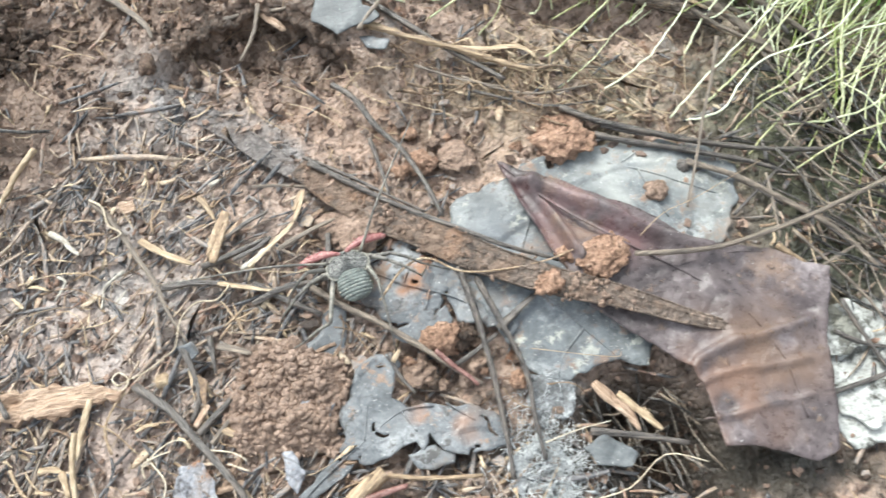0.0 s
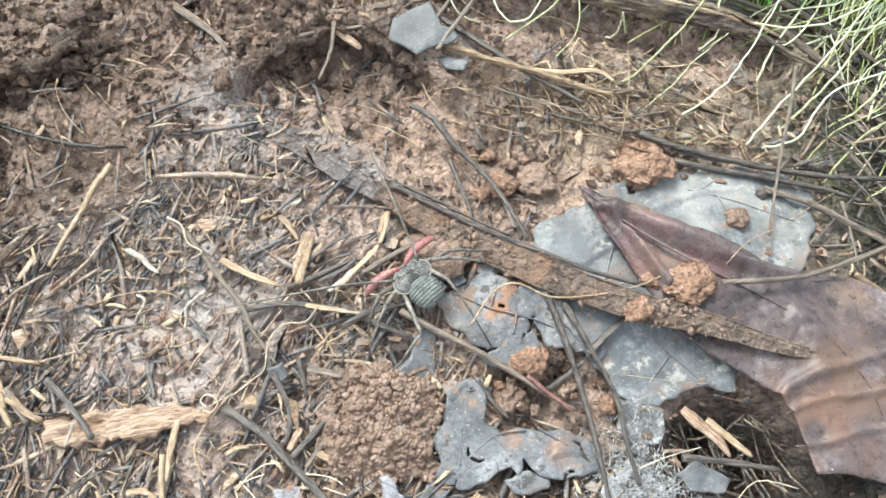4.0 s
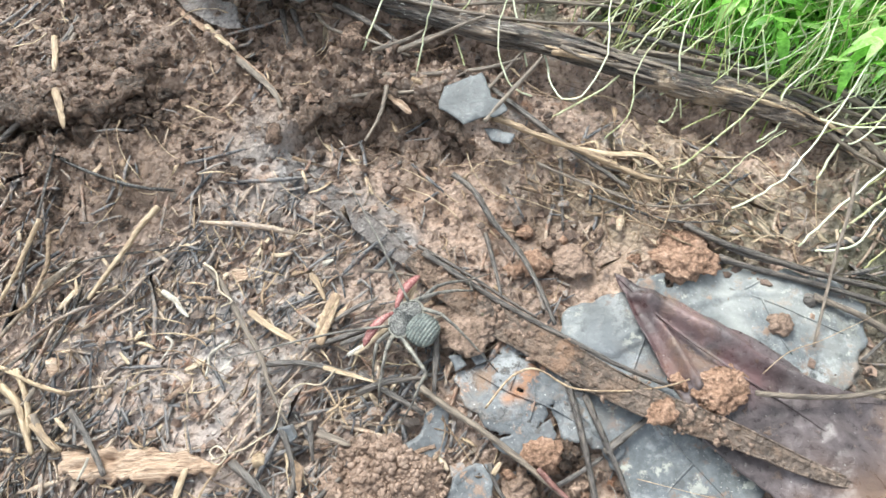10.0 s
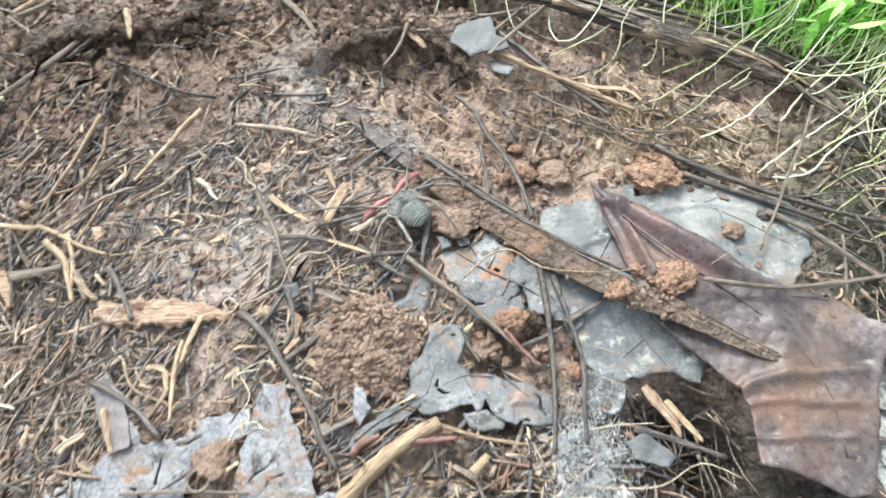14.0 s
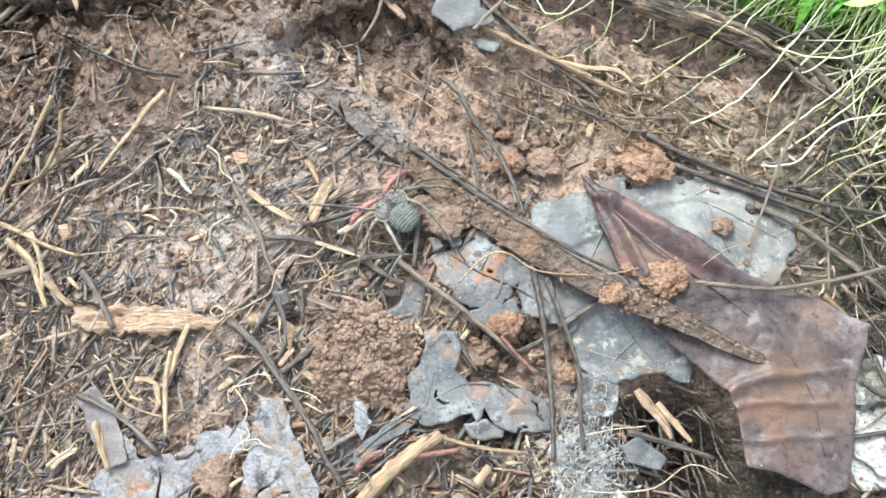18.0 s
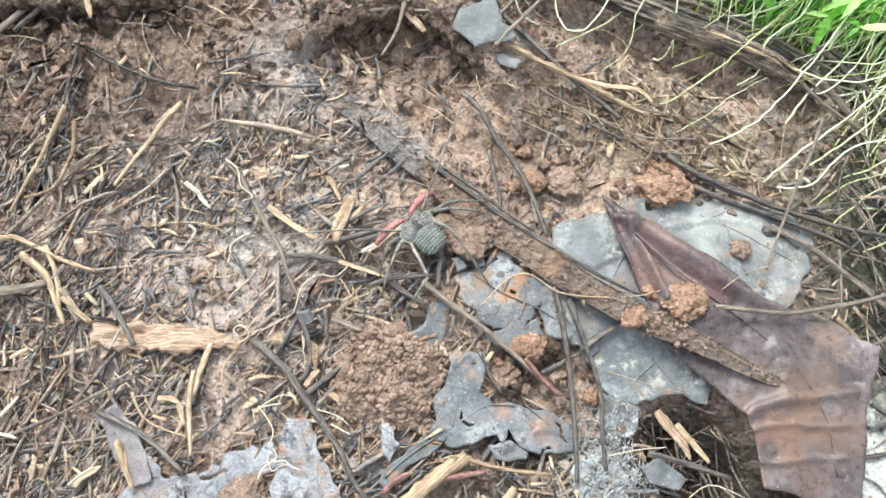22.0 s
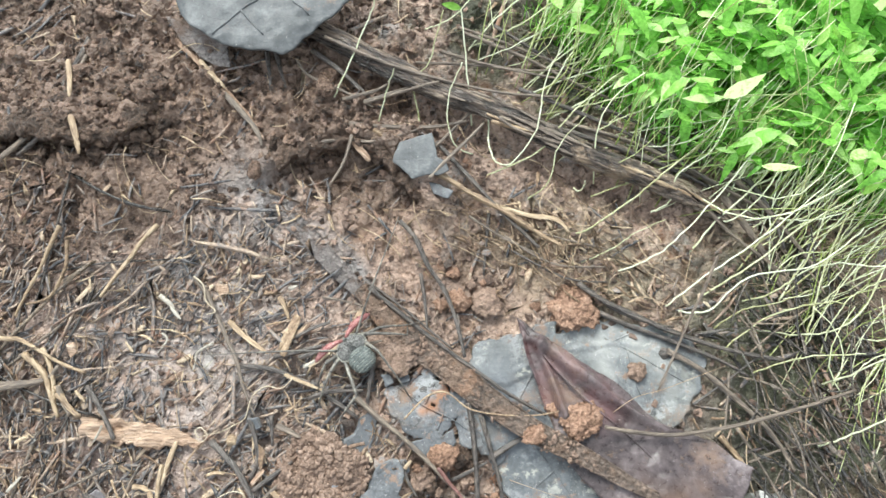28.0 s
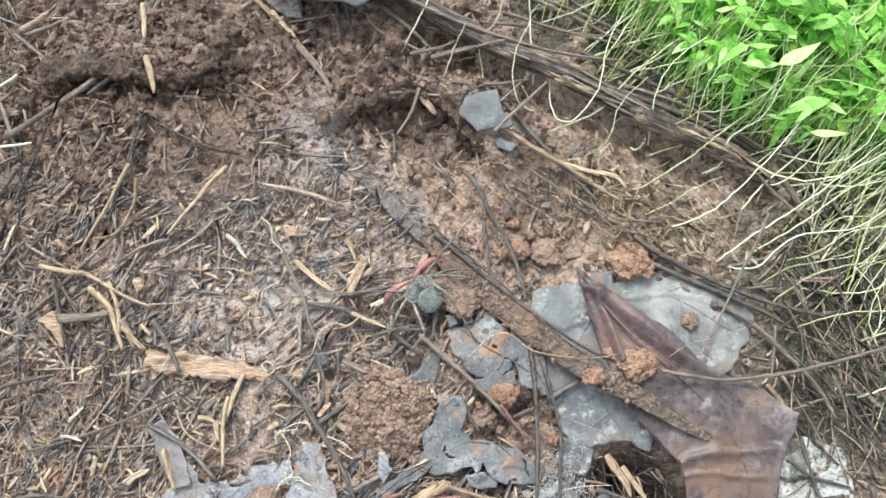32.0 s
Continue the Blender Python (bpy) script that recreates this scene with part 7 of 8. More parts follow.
def grass_mass(name, places, label, leafy=0.5, tall=(10, 34), seed=3):
    """A thick stand of blades and small leaves, as one object."""
    rng = random.Random(seed)
    verts, faces = [], []
    for x, y, full in places:
        z = smooth_top(x, y) - 1.0
        turn, h = rng.choice((rng.gauss(0.8, 0.7), rng.uniform(0, 6.28))), rng.uniform(*tall) * rng.choice((0.5, 0.8, 1.0)) * (0.35 + 0.65 * full)
        run = h * rng.uniform(0.2, 0.9)
        w = rng.uniform(0.2, 0.42)
        base = len(verts)
        nx, ny = -math.sin(turn) * w, math.cos(turn) * w
        for k in range(5):
            t = k / 4
            px, py, pz = x + math.cos(turn) * run * t * t, y + math.sin(turn) * run * t * t, z + h * (t - 0.15 * t * t)
            q = 1 - 0.8 * t
            verts += [(px - nx * q, py - ny * q, pz), (px + nx * q, py + ny * q, pz + 0.2)]
        for k in range(4):
            a = base + 2 * k
            faces.append((a, a + 1, a + 3, a + 2))
        if full > 0.55 and rng.random() < leafy * full:
            for _ in range(rng.choice((1, 2, 2, 3))):
                base = len(verts)
                a, ln = rng.uniform(0, 6.28), rng.uniform(4.5, 6.0 + 6.5 * full)
                wd, dip = ln * rng.uniform(0.13, 0.22), rng.uniform(-0.9, 0.5)
                c, s = math.cos(a), math.sin(a)
                for t, q in ((0, 0.1), (0.2, 0.8), (0.45, 1), (0.75, 0.6), (1, 0.05)):
                    for side in (-1, 1):
                        verts.append((px + c * ln * t - s * wd * q * side, py + s * ln * t + c * wd * q * side, pz + dip * ln * t * t + 0.3 * abs(side) * q))
                for k in range(4):
                    b = base + 2 * k
                    faces.append((b, b + 1, b + 3, b + 2))
    return tagged(mesh_thing(name, verts, faces, GREEN_MASS), label, "grass", kind="stuff")


STAND = [(48.7, 113.4), (62.9, 104.1), (74.0, 88.6), (90.2, 76.4), (107.7, 71.4), (126.1, 74.5), (139.7, 70.1), (154.8, 59.4)]
rg2 = random.Random(9)
spots = []
stand = smooth_line(STAND, 12)
for n in range(6200):
    p = stand[rg2.randrange(len(stand))]
    d = -8 + 118 * rg2.uniform(0, 1) ** 1.2
    a = rg2.uniform(0.1, 1.3)
    spots.append((p[0] + math.cos(a) * d, p[1] + math.sin(a) * d, max(0.3, min(1.0, (d + 22) / 50))))
grass_mass("grass_stand", spots, "thick bright-green stand of fine grass and small-leaved weeds", 0.7, (14, 40))


def stem_mass(name, count, seed, foot, reach, rise_by, label, mat):
    """Pale weak stems at the foot of the stand, as one object."""
    rng = random.Random(seed)
    verts, faces = [], []
    for _ in range(count):
        p = foot[rng.randrange(len(foot))]
        d = rng.uniform(*reach)
        x, y = p[0] + d * 0.75, p[1] + d * 0.65
        turn, ln, rise, sag = rng.gauss(0.8, 0.45), rng.uniform(18, 58), rng.uniform(*rise_by), rng.gauss(0, 6)
        line = []
        for k in range(7):
            t = k / 6
            a, b = x + math.cos(turn) * ln * t - math.sin(turn) * sag * math.sin(math.pi * t), y + math.sin(turn) * ln * t + math.cos(turn) * sag * math.sin(math.pi * t)
            line.append((a, b, smooth_top(a, b) - 1 + rise * t ** 0.8 + 0.6 * rng.uniform(-1, 1)))
        base = len(verts)
        r = rng.uniform(0.12, 0.28)
        v, f = tube(line, [r * (1 - 0.06 * k) for k in range(7)], 5)
        verts += v
        faces += [tuple(base + i for i in q) for q in f]
    return tagged(mesh_thing(name, verts, faces, mat), label, "grass", kind="stuff")


stem_mass("grass_stems", 290, 15, stand, (-34, 36), (12, 36), "tangle of thin pale-green stems at the foot of the grass", STEM_MASS)
stem_mass("grass_stems", 75, 16, smooth_line([(104.0, 40.0), (112.0, 22.0), (118.0, 6.0), (126.0, -12.0), (132.0, -30.0)], 8), (-6, 34), (3, 15), "low yellowish stems creeping over dark litter", STEM_MASS)
LEFT_STAND = [(-212.0, 30.4), (-203.2, 50.8), (-201.0, 77.4), (-189.3, 93.5)]
spots = []
for n in range(460):
    p = smooth_line(LEFT_STAND, 6)[rg2.randrange(19)]
    spots.append((p[0] - rg2.uniform(-9, 40), p[1] + rg2.uniform(-6, 32), 1.0))
grass_mass("grass_tuft", spots, "tuft of pale-green grass at the bank's edge", 0.1, (10, 32), 4)
for line, r in (([(-189.9, 26.2, 0.4), (-184.9, 43.8, 4.1), (-180.2, 59.3, 9.0), (-175.3, 66.6, 14.4)], 1.7), ([(-198.6, 30.1, 0.4), (-187.3, 41.9, 3.6), (-166.0, 41.4, 7.8), (-130.0, 41.9, 12.4)], 1.1), ([(-190.3, 44.8, 0.4), (-173.7, 60.2, 4.7), (-156.5, 76.4, 10.2), (-146.9, 81.8, 16.4)], 1.4),
                ([(-182.3, 49.4, 0.4), (-187.5, 61.3, 4.8), (-192.9, 72.1, 10.4)], 0.9), ([(-197.7, 35.1, 0.4), (-200.5, 53.4, 5.6), (-191.0, 70.0, 12.4)], 1.1)):
    seedling(line, r, 0, "dry pale grass stem at the bank's edge")
for line in ([(-202.4, 45.3, 0.4), (-197.7, 59.4, 4.7), (-183.9, 68.9, 10.2), (-167.4, 79.5, 16.4)], [(-187.4, 32.2, 0.4), (-186.3, 44.3, 6.5), (-191.8, 60.2, 14.4)], [(-183.1, 39.4, 0.4), (-173.3, 48.4, 3.6), (-155.0, 57.6, 7.8), (-138.4, 63.2, 12.4)], [(-196.5, 20.3, 0.4), (-189.8, 26.8, 4.1), (-171.3, 27.6, 9.0), (-151.3, 23.3, 14.4)]):
    seedling(line, 1.1, 0, "dry pale grass stem at the bank's edge")

# the curled grey leaf at the log's end
CURL = [(-69.0, 109.8), (-65.0, 100.3), (-61.8, 96.7), (-57.0, 93.9), (-50.9, 90.6), (-43.7, 89.2), (-37.4, 88.3), (-32.4, 87.6), (-27.8, 91.4), (-23.4, 95.3), (-18.1, 100.3), (-11.1, 108.7), (-8.2, 118.9), (-41.3, 121.7)]


def curl_height(x, y):
    z = land(x, y)
    return z + 13 + 1.2 * soft_noise(x / 9, y / 9, 80) + 0.6 * soft_noise(x / 3, y / 3, 82)


curl = tagged(sheet("dead_leaf", CURL, SLATE_LEAF, curl_height, cell=0.7, thick=0.7, rag=0.25, seed=61), "curled grey dead leaf propped over the end of the branch", "leaf")
for line in ([(-54.3, 93.4), (-46.3, 101.7), (-36.5, 110.3), (-30.0, 118.7)], [(-46.3, 101.7), (-38.2, 92.9)], [(-36.5, 110.3), (-24.7, 99.7)]):
    rib(line, 0.4, SLATE_LEAF, curl, curl_height)
BROWNTIP = [(-73.7, 106.0), (-64.1, 102.5), (-57.9, 99.8), (-52.2, 95.6), (-50.6, 88.6), (-56.7, 89.7), (-61.3, 92.5), (-67.2, 96.9), (-70.9, 102.1)]
tagged(sheet("leaf_fragment", BROWNTIP, GREY_STRIP, rest(4.0, 0.8, 10, 81), cell=0.6, rag=0.4, seed=62), "brown-grey scrap of dead leaf on dark soil", "leaf")
twig([(-69.8, 109.5), (-66.0, 105.3), (-61.6, 100.7)], 0.9, S, "pale straw end beside the curled leaf", "straw", "straw", lift=5.0)
twig([(-61.2, 91.5), (-57.3, 87.4), (-52.3, 82.7)], 1.1, S, "cream straw lying on dark soil", "straw", "straw", flat=0.6, lift=3.4)
twig([(-52.7, 81.5), (-46.1, 75.2), (-41.4, 69.9), (-39.4, 65.1)], 1.3, G, "tan splinter with frayed end", "splinter", "wood", flat=0.5, lift=2.6)
twig([(-40.3, 95.2), (-39.0, 89.4), (-38.0, 82.9)], 0.9, D, "dark stalk under the curled leaf", "stalk", "stalk", lift=3.0)
twig([(-37.4, 95.4), (-35.5, 89.7), (-33.6, 83.8)], 0.9, D, "dark stalk under the curled leaf", "stalk", "stalk", lift=3.0)
LOGTWIG = "thin reddish-brown twig lying along the rotten branch"
twig([(-20.7, 96.4, 11.0), (-2.6, 89.1, 11.0), (13.4, 85.0, 10.0), (26.3, 82.9, 9.0), (38.2, 81.4, 9.0), (54.8, 82.6, 8.0)], 0.75, GREY_TWIG, LOGTWIG, lift=-1.8)
twig([(7.2, 92.5, 6.0), (27.5, 92.6, 6.0), (42.1, 92.1, 6.0), (61.5, 94.1, 6.0), (75.2, 95.5, 5.0)], 0.6, GREY_TWIG, LOGTWIG, lift=-1.8)
twig([(22.1, 103.5, 6.0), (42.0, 96.2, 6.0), (59.0, 88.5, 6.0), (74.8, 83.6, 5.0)], 0.8, GREY_TWIG, LOGTWIG, lift=-1.8)
twig([(-9.2, 80.2, 3.0), (-2.2, 81.2, 6.0), (8.5, 81.9, 10.0), (15.2, 83.1, 11.0)], 0.7, GREY_TWIG, "grey twig propped against the rotten branch", lift=-1.8)
twig([(31.2, 71.5, 10.0), (48.8, 68.0, 9.0), (60.6, 65.9, 8.0), (73.8, 62.6, 6.0)], 0.9, STRAW, "tan split twig on the rotten branch", lift=-1.8)
twig([(41.1, 75.2, 7.0), (63.1, 69.5, 7.0), (85.8, 63.8, 6.0), (99.2, 60.1, 4.0)], 0.9, DARK_TWIG, "dark twig beside the rotten branch", lift=-1.8)
twig([(33.6, 72.1, 11.0), (40.8, 68.3, 10.0), (58.2, 64.7, 9.0), (76.2, 60.4, 7.0)], 0.7, GREY_TWIG, LOGTWIG, lift=-1.8)
twig([(52.2, 76.7, 5.0), (74.2, 68.3, 5.0), (97.1, 63.2, 4.0), (115.6, 49.4, 3.0), (122.9, 41.6, 2.0)], 1.2, GREY_TWIG, "long grey stick behind the rotten branch", "stick", "stick", lift=-1.8)
twig([(102.5, 58.3, 4.0), (111.1, 46.3, 4.0), (118.0, 34.9, 3.0), (124.3, 19.9, 2.0)], 1.4, GREY_TWIG, "long grey stick under the grass", "stick", "stick", lift=-1.8)

for line, r, mat in (
    ([(15.3, 96.0), (32.0, 92.0), (55.0, 89.3)], 0.7, G),
    ([(20.4, 104.7), (39.2, 99.1), (59.9, 92.1), (77.0, 86.9)], 0.6, G),
    ([(31.6, 106.2), (46.8, 97.2), (56.2, 91.5)], 0.8, D),
    ([(39.5, 84.9), (59.8, 77.8), (82.0, 69.6), (100.5, 59.3)], 0.9, D),
    ([(56.0, 74.1), (72.6, 70.9), (91.2, 64.4), (113.4, 53.7)], 1.0, G),
    ([(63.6, 81.4), (87.9, 73.7), (106.6, 64.2), (121.0, 53.0)], 0.8, D),
    ([(101.0, 67.1), (113.6, 55.7), (122.2, 45.6), (130.4, 33.8)], 1.2, G),
    ([(110.3, 62.9), (117.1, 52.4), (119.9, 41.5)], 1.0, D),
    ([(94.5, 54.4), (102.3, 45.4), (112.1, 38.5)], 0.8, G),
):
    twig(line, r, mat, "brown stick lying behind the rotten branch", "stick", "stick", lift=5.0)

# more sticks at the bank's left and front
for line, r, mat, label in (
    ([(-157.1, 98.7), (-151.3, 101.2), (-139.4, 106.4), (-134.2, 109.3)], 1.2, G, "dull stick on the dark bank"),
    ([(-98.5, 99.0), (-104.5, 84.6), (-107.7, 77.7)], 1.2, G, "dull stick on the dark bank"),
    ([(-77.1, 85.2), (-76.9, 77.4), (-76.5, 69.4)], 1.2, D, "short rotten stick on the ledge"),
    ([(-109.0, 67.9), (-113.0, 64.8), (-118.1, 61.8)], 1.1, D, "dark stick under the ledge"),
    ([(-130.5, 87.9), (-132.6, 83.7), (-135.5, 80.2)], 0.9, G, "dull twig on the dark bank"),
    ([(-146.3, 85.0), (-141.6, 87.8), (-137.4, 90.8)], 1.2, BARK, "reddish stick on the dark bank"),
    ([(-148.2, 83.7), (-142.2, 79.6), (-136.7, 75.6)], 0.8, G, "dull twig on the dark bank"),
    ([(-127.7, 10.1), (-115.9, 8.1), (-111.3, 7.7), (-98.0, 1.4), (-88.8, -1.8)], 0.95, S, "thin grey-brown twig with tan underside"),
    ([(-118.5, -5.6), (-110.3, -5.2), (-102.3, -3.8)], 1.3, G, "flat pale twig joining a fork"),
    ([(-110.0, 3.7), (-102.6, -1.8), (-99.3, -8.3), (-96.3, -14.1)], 1.2, S, "forked tan twig on needles"),
    ([(-97.3, -7.5), (-93.6, -10.7), (-89.7, -14.0)], 1.2, S, "short tan twig ending at the bark"),
    ([(-122.5, 6.3), (-119.0, -3.7), (-115.6, -13.8)], 0.9, D, "dark stem on wet needles"),
    ([(-79.1, -42.1), (-76.6, -47.3), (-73.9, -52.5)], 1.1, S, "pale straw leaning on the broken leaf"),
    ([(-76.4, -31.0), (-73.3, -36.3), (-68.5, -39.3), (-61.3, -41.6)], 0.45, FIBRE, "fine orange rootlet in litter"),
    ([(-60.8, -26.8), (-61.5, -33.6), (-60.0, -45.9)], 0.9, S, "long pale straw standing in litter"),
    ([(-84.5, -35.0), (-72.1, -40.8), (-61.3, -49.6)], 1.0, D, "dark stem lying on the broken leaf"),
    ([(-90.4, -50.9), (-87.5, -48.7), (-84.4, -47.3)], 0.6, WHITE_BIT, "white frayed scrap of husk"),
    ([(-14.2, -55.2), (-11.7, -52.6), (-8.3, -51.0)], 0.9, RED_ROOT, "short reddish root in crumbled soil"),
    ([(-1.6, -52.3), (3.1, -51.4), (8.5, -50.6)], 1.1, RED_ROOT, "short reddish root behind the thick stick"),
    ([(36.5, -46.5), (43.3, -45.0), (50.4, -44.3)], 0.17, ROOT, "thin pale strand over the mould"),
    ([(34.9, -58.1), (40.7, -58.4), (50.7, -57.3), (59.1, -52.4), (67.0, -55.1)], 0.21, ROOT, "thin pale strand over the mould"),
    ([(37.8, -27.6), (53.9, -32.0), (56.0, -31.3)], 0.1, FIBRE, "hair-thin strand on the grey leaf"),
    ([(69.4, -27.3), (77.3, -30.4), (83.9, -33.4), (89.0, -37.1)], 0.25, ROOT, "hair-thin strand on the purple leaf"),
    ([(27.5, -62.0), (35.3, -60.7), (46.8, -61.5)], 0.21, ROOT, "thin pale strand over the mould"),
    ([(-44.2, -35.6), (-40.3, -41.0), (-41.4, -44.7)], 0.24, ROOT, "curled pale rootlet beside the leaf"),
    ([(-41.3, -46.6), (-40.0, -49.8), (-37.0, -48.7), (-33.6, -49.5)], 0.24, ROOT, "pale rootlet curled on the broken leaf"),
    ([(-30.2, -37.0), (-25.4, -38.5), (-22.6, -40.6)], 0.20, ROOT, "pale husk fibre in crumbled soil"),
    ([(-26.6, -40.4), (-23.9, -41.8), (-22.2, -42.6)], 0.21, ROOT, "pale husk fibre in crumbled soil"),
    ([(11.8, -57.6), (13.8, -55.2), (14.8, -53.7)], 1.3, S, "short orange-tan straw stub"),
):
    twig(line, r, mat, label, "rootlet" if "root" in label or "strand" in label else "twig", "root" if "root" in label or "strand" in label else "twig", lift=2.6)
for poly, mat, label in (
    ([(-15.4, -40.4), (-13.3, -40.5), (-11.9, -44.0), (-10.6, -44.9), (-13.1, -48.6), (-14.7, -46.4)], LILAC_LEAF, "narrow lilac-grey leaf scrap in soil"),
    ([(-10.7, -31.2), (-8.9, -30.8), (-8.5, -32.7), (-10.1, -33.5)], LILAC_LEAF, "tiny grey leaf flake on the soil heap"),
    ([(-7.2, -32.9), (-4.5, -31.0), (-3.5, -32.3), (-5.0, -35.3)], LILAC_LEAF, "tiny grey leaf flake on the soil heap"),
    ([(43.6, -48.3), (49.0, -46.6), (54.1, -51.4), (52.2, -53.6), (45.6, -52.1)], SLATE_LEAF, "small slate-grey leaf scrap by the mould"),
    ([(5.5, -0.5), (8.1, 0.6), (9.4, -2.6), (6.9, -3.5)], GREY_LEAF, "curled grey leaf flake beside the strip"),
    ([(1.0, -1.6), (3.8, -1.0), (4.9, -3.4), (2.4, -4.9)], GREY_LEAF, "curled grey leaf flake beside the strip"),
    ([(-127.0, -5.1), (-121.5, -2.9), (-117.0, -8.6), (-115.0, -13.8), (-117.9, -13.2), (-121.5, -8.6)], BARK, "orange flake of rotten bark on litter"),
    ([(-95.8, 6.3), (-93.5, 7.1), (-92.5, 4.1), (-94.3, 2.5)], BARK, "small red-orange bark chip"),
    ([(-50.9, 24.4), (-47.2, 24.3), (-46.1, 21.3), (-49.3, 20.8)], BARK, "small red-brown leaf chip in needles"),
    ([(-84.5, -35.9), (-81.0, -33.5), (-75.2, -37.8), (-71.6, -44.4), (-69.4, -50.8), (-73.7, -51.9), (-80.5, -43.9)], BROWN_SLAB, "sunken brownish leaf piece beside the broken leaf"),
    ([(-36.6, -14.4), (-33.0, -13.8), (-31.9, -16.3), (-35.0, -17.3)], GREY_LEAF, "small dark leaf flake"),
):
    tagged(sheet("leaf_fragment" if mat != BARK else "bark_chip", poly, mat, rest(2.4, 0.9, 6, 90), cell=0.5, rag=0.4, seed=int(abs(poly[0][0]))), label, "leaf" if mat != BARK else "bark")
clod([(-46.2, -54.4)], 5.0, BROWN_CLAY, "brown soil lump in a hole of the broken leaf", 120, high=0.5, lift=0.6)

# ---- small straws, fibres and splinters ----
twig([(-8.1, 11.0), (-7.1, 13.6), (-5.9, 16.2)], 0.75, STRAW, "short yellow straw beside the red claw", "straw", "straw", flat=0.5, lift=3.2, taper=0.7)
twig([(-21.1, -0.3), (-17.7, 1.6), (-15.5, 3.5)], 0.8, WHITE_BIT, "pale split straw beside the red claw", "straw", "straw", flat=0.4, lift=2.8, taper=0.7)
twig([(-19.6, -0.1), (-15.6, 2.8), (-10.6, 6.6), (-8.4, 8.8)], 0.9, STRAW, "pale frayed splinter among dark needles", "splinter", "wood", flat=0.35, lift=2.8, taper=0.7)
twig([(-8.3, 8.4), (-6.5, 12.3), (-5.3, 16.1)], 0.75, STRAW, "yellow straw standing among needles", "straw", "straw", flat=0.5, lift=3.4, taper=0.7)
twig([(-12.4, 2.6), (-6.3, 5.3), (0.8, 8.0)], 1.0, GREY_TWIG, "weathered grey stem with a tan core", "stem", "stem", flat=0.6, lift=2.8, taper=0.7)
twig([(-27.7, 2.8), (-25.9, 7.8), (-23.5, 13.1)], 1.3, FIBRE, "split piece of brown reed on needles", "reed", "reed", flat=0.45, lift=2.4, taper=0.7)
twig([(-24.3, 8.3), (-18.7, 11.3), (-14.6, 12.6)], 0.7, D, "thin dark wet twig on the litter", "twig", "twig", flat=0.8, lift=2.0, taper=0.7)
twig([(-22.9, 2.5), (-17.5, 4.1), (-14.0, 6.1)], 0.8, D, "thin dark wet twig on the litter", "twig", "twig", flat=0.8, lift=2.4, taper=0.7)
twig([(-25.6, -12.4), (-23.3, -11.0), (-20.5, -8.5)], 0.32, FIBRE, "frayed tan fibre of a rotten tuft", "fibre", "fibre", flat=0.7, lift=3.0, taper=0.7)
twig([(-23.3, -11.2), (-24.8, -8.5), (-26.1, -6.8)], 0.32, FIBRE, "frayed tan fibre of a rotten tuft", "fibre", "fibre", flat=0.7, lift=3.3, taper=0.7)
twig([(-23.2, -11.3), (-20.7, -12.6), (-17.8, -12.3)], 0.32, FIBRE, "frayed tan fibre of a rotten tuft", "fibre", "fibre", flat=0.7, lift=3.6, taper=0.7)
twig([(-22.5, -11.5), (-21.6, -14.2), (-20.5, -15.8)], 0.32, FIBRE, "frayed tan fibre of a rotten tuft", "fibre", "fibre", flat=0.7, lift=3.9, taper=0.7)
twig([(-24.4, -12.5), (-22.5, -11.1), (-23.1, -8.2)], 0.32, FIBRE, "frayed tan fibre of a rotten tuft", "fibre", "fibre", flat=0.7, lift=4.2, taper=0.7)
twig([(-23.5, -12.9), (-25.5, -14.8), (-26.5, -15.9)], 0.32, FIBRE, "frayed tan fibre of a rotten tuft", "fibre", "fibre", flat=0.7, lift=4.5, taper=0.7)
twig([(-22.3, -12.5), (-20.1, -11.9), (-17.8, -10.8)], 0.32, FIBRE, "frayed tan fibre of a rotten tuft", "fibre", "fibre", flat=0.7, lift=4.8, taper=0.7)
twig([(-69.5, -32.8), (-66.4, -32.9), (-64.0, -33.9)], 1.0, STRAW, "frayed yellowish piece of wood in litter", "splinter", "wood", flat=0.4, lift=2.6, taper=0.7)
twig([(-63.9, -33.9), (-63.0, -36.5), (-62.3, -39.2)], 0.9, STRAW, "frayed yellowish piece of wood in litter", "splinter", "wood", flat=0.4, lift=2.8, taper=0.7)
twig([(-111.4, -34.6), (-109.2, -32.4), (-106.9, -30.3)], 0.8, WHITE_BIT, "pale split straw on wet needles", "straw", "straw", flat=0.4, lift=2.4, taper=0.7)
twig([(-113.4, -38.7), (-110.0, -38.8), (-106.0, -39.9)], 0.7, WHITE_BIT, "pale split straw on wet needles", "straw", "straw", flat=0.4, lift=2.4, taper=0.7)
twig([(-89.6, -50.9), (-87.0, -48.9), (-82.9, -47.2)], 1.4, STRAW, "pale torn husk on wet needles", "husk", "husk", flat=0.3, lift=2.4, taper=0.7)
twig([(-110.5, -21.2), (-106.1, -19.3), (-107.5, -20.6)], 0.8, STRAW, "cream chip of straw on needles", "straw", "straw", flat=0.5, lift=2.4, taper=0.7)
twig([(-33.3, -31.7), (-31.8, -29.6), (-30.2, -27.8)], 1.1, BARK, "orange-brown wood chip beside the heap", "wood_chip", "wood", flat=0.4, lift=2.4, taper=0.7)
twig([(-27.6, -33.2), (-25.4, -34.7), (-22.9, -36.4)], 1.1, STRAW, "tan wood chip beside the heap", "wood_chip", "wood", flat=0.4, lift=2.2, taper=0.7)
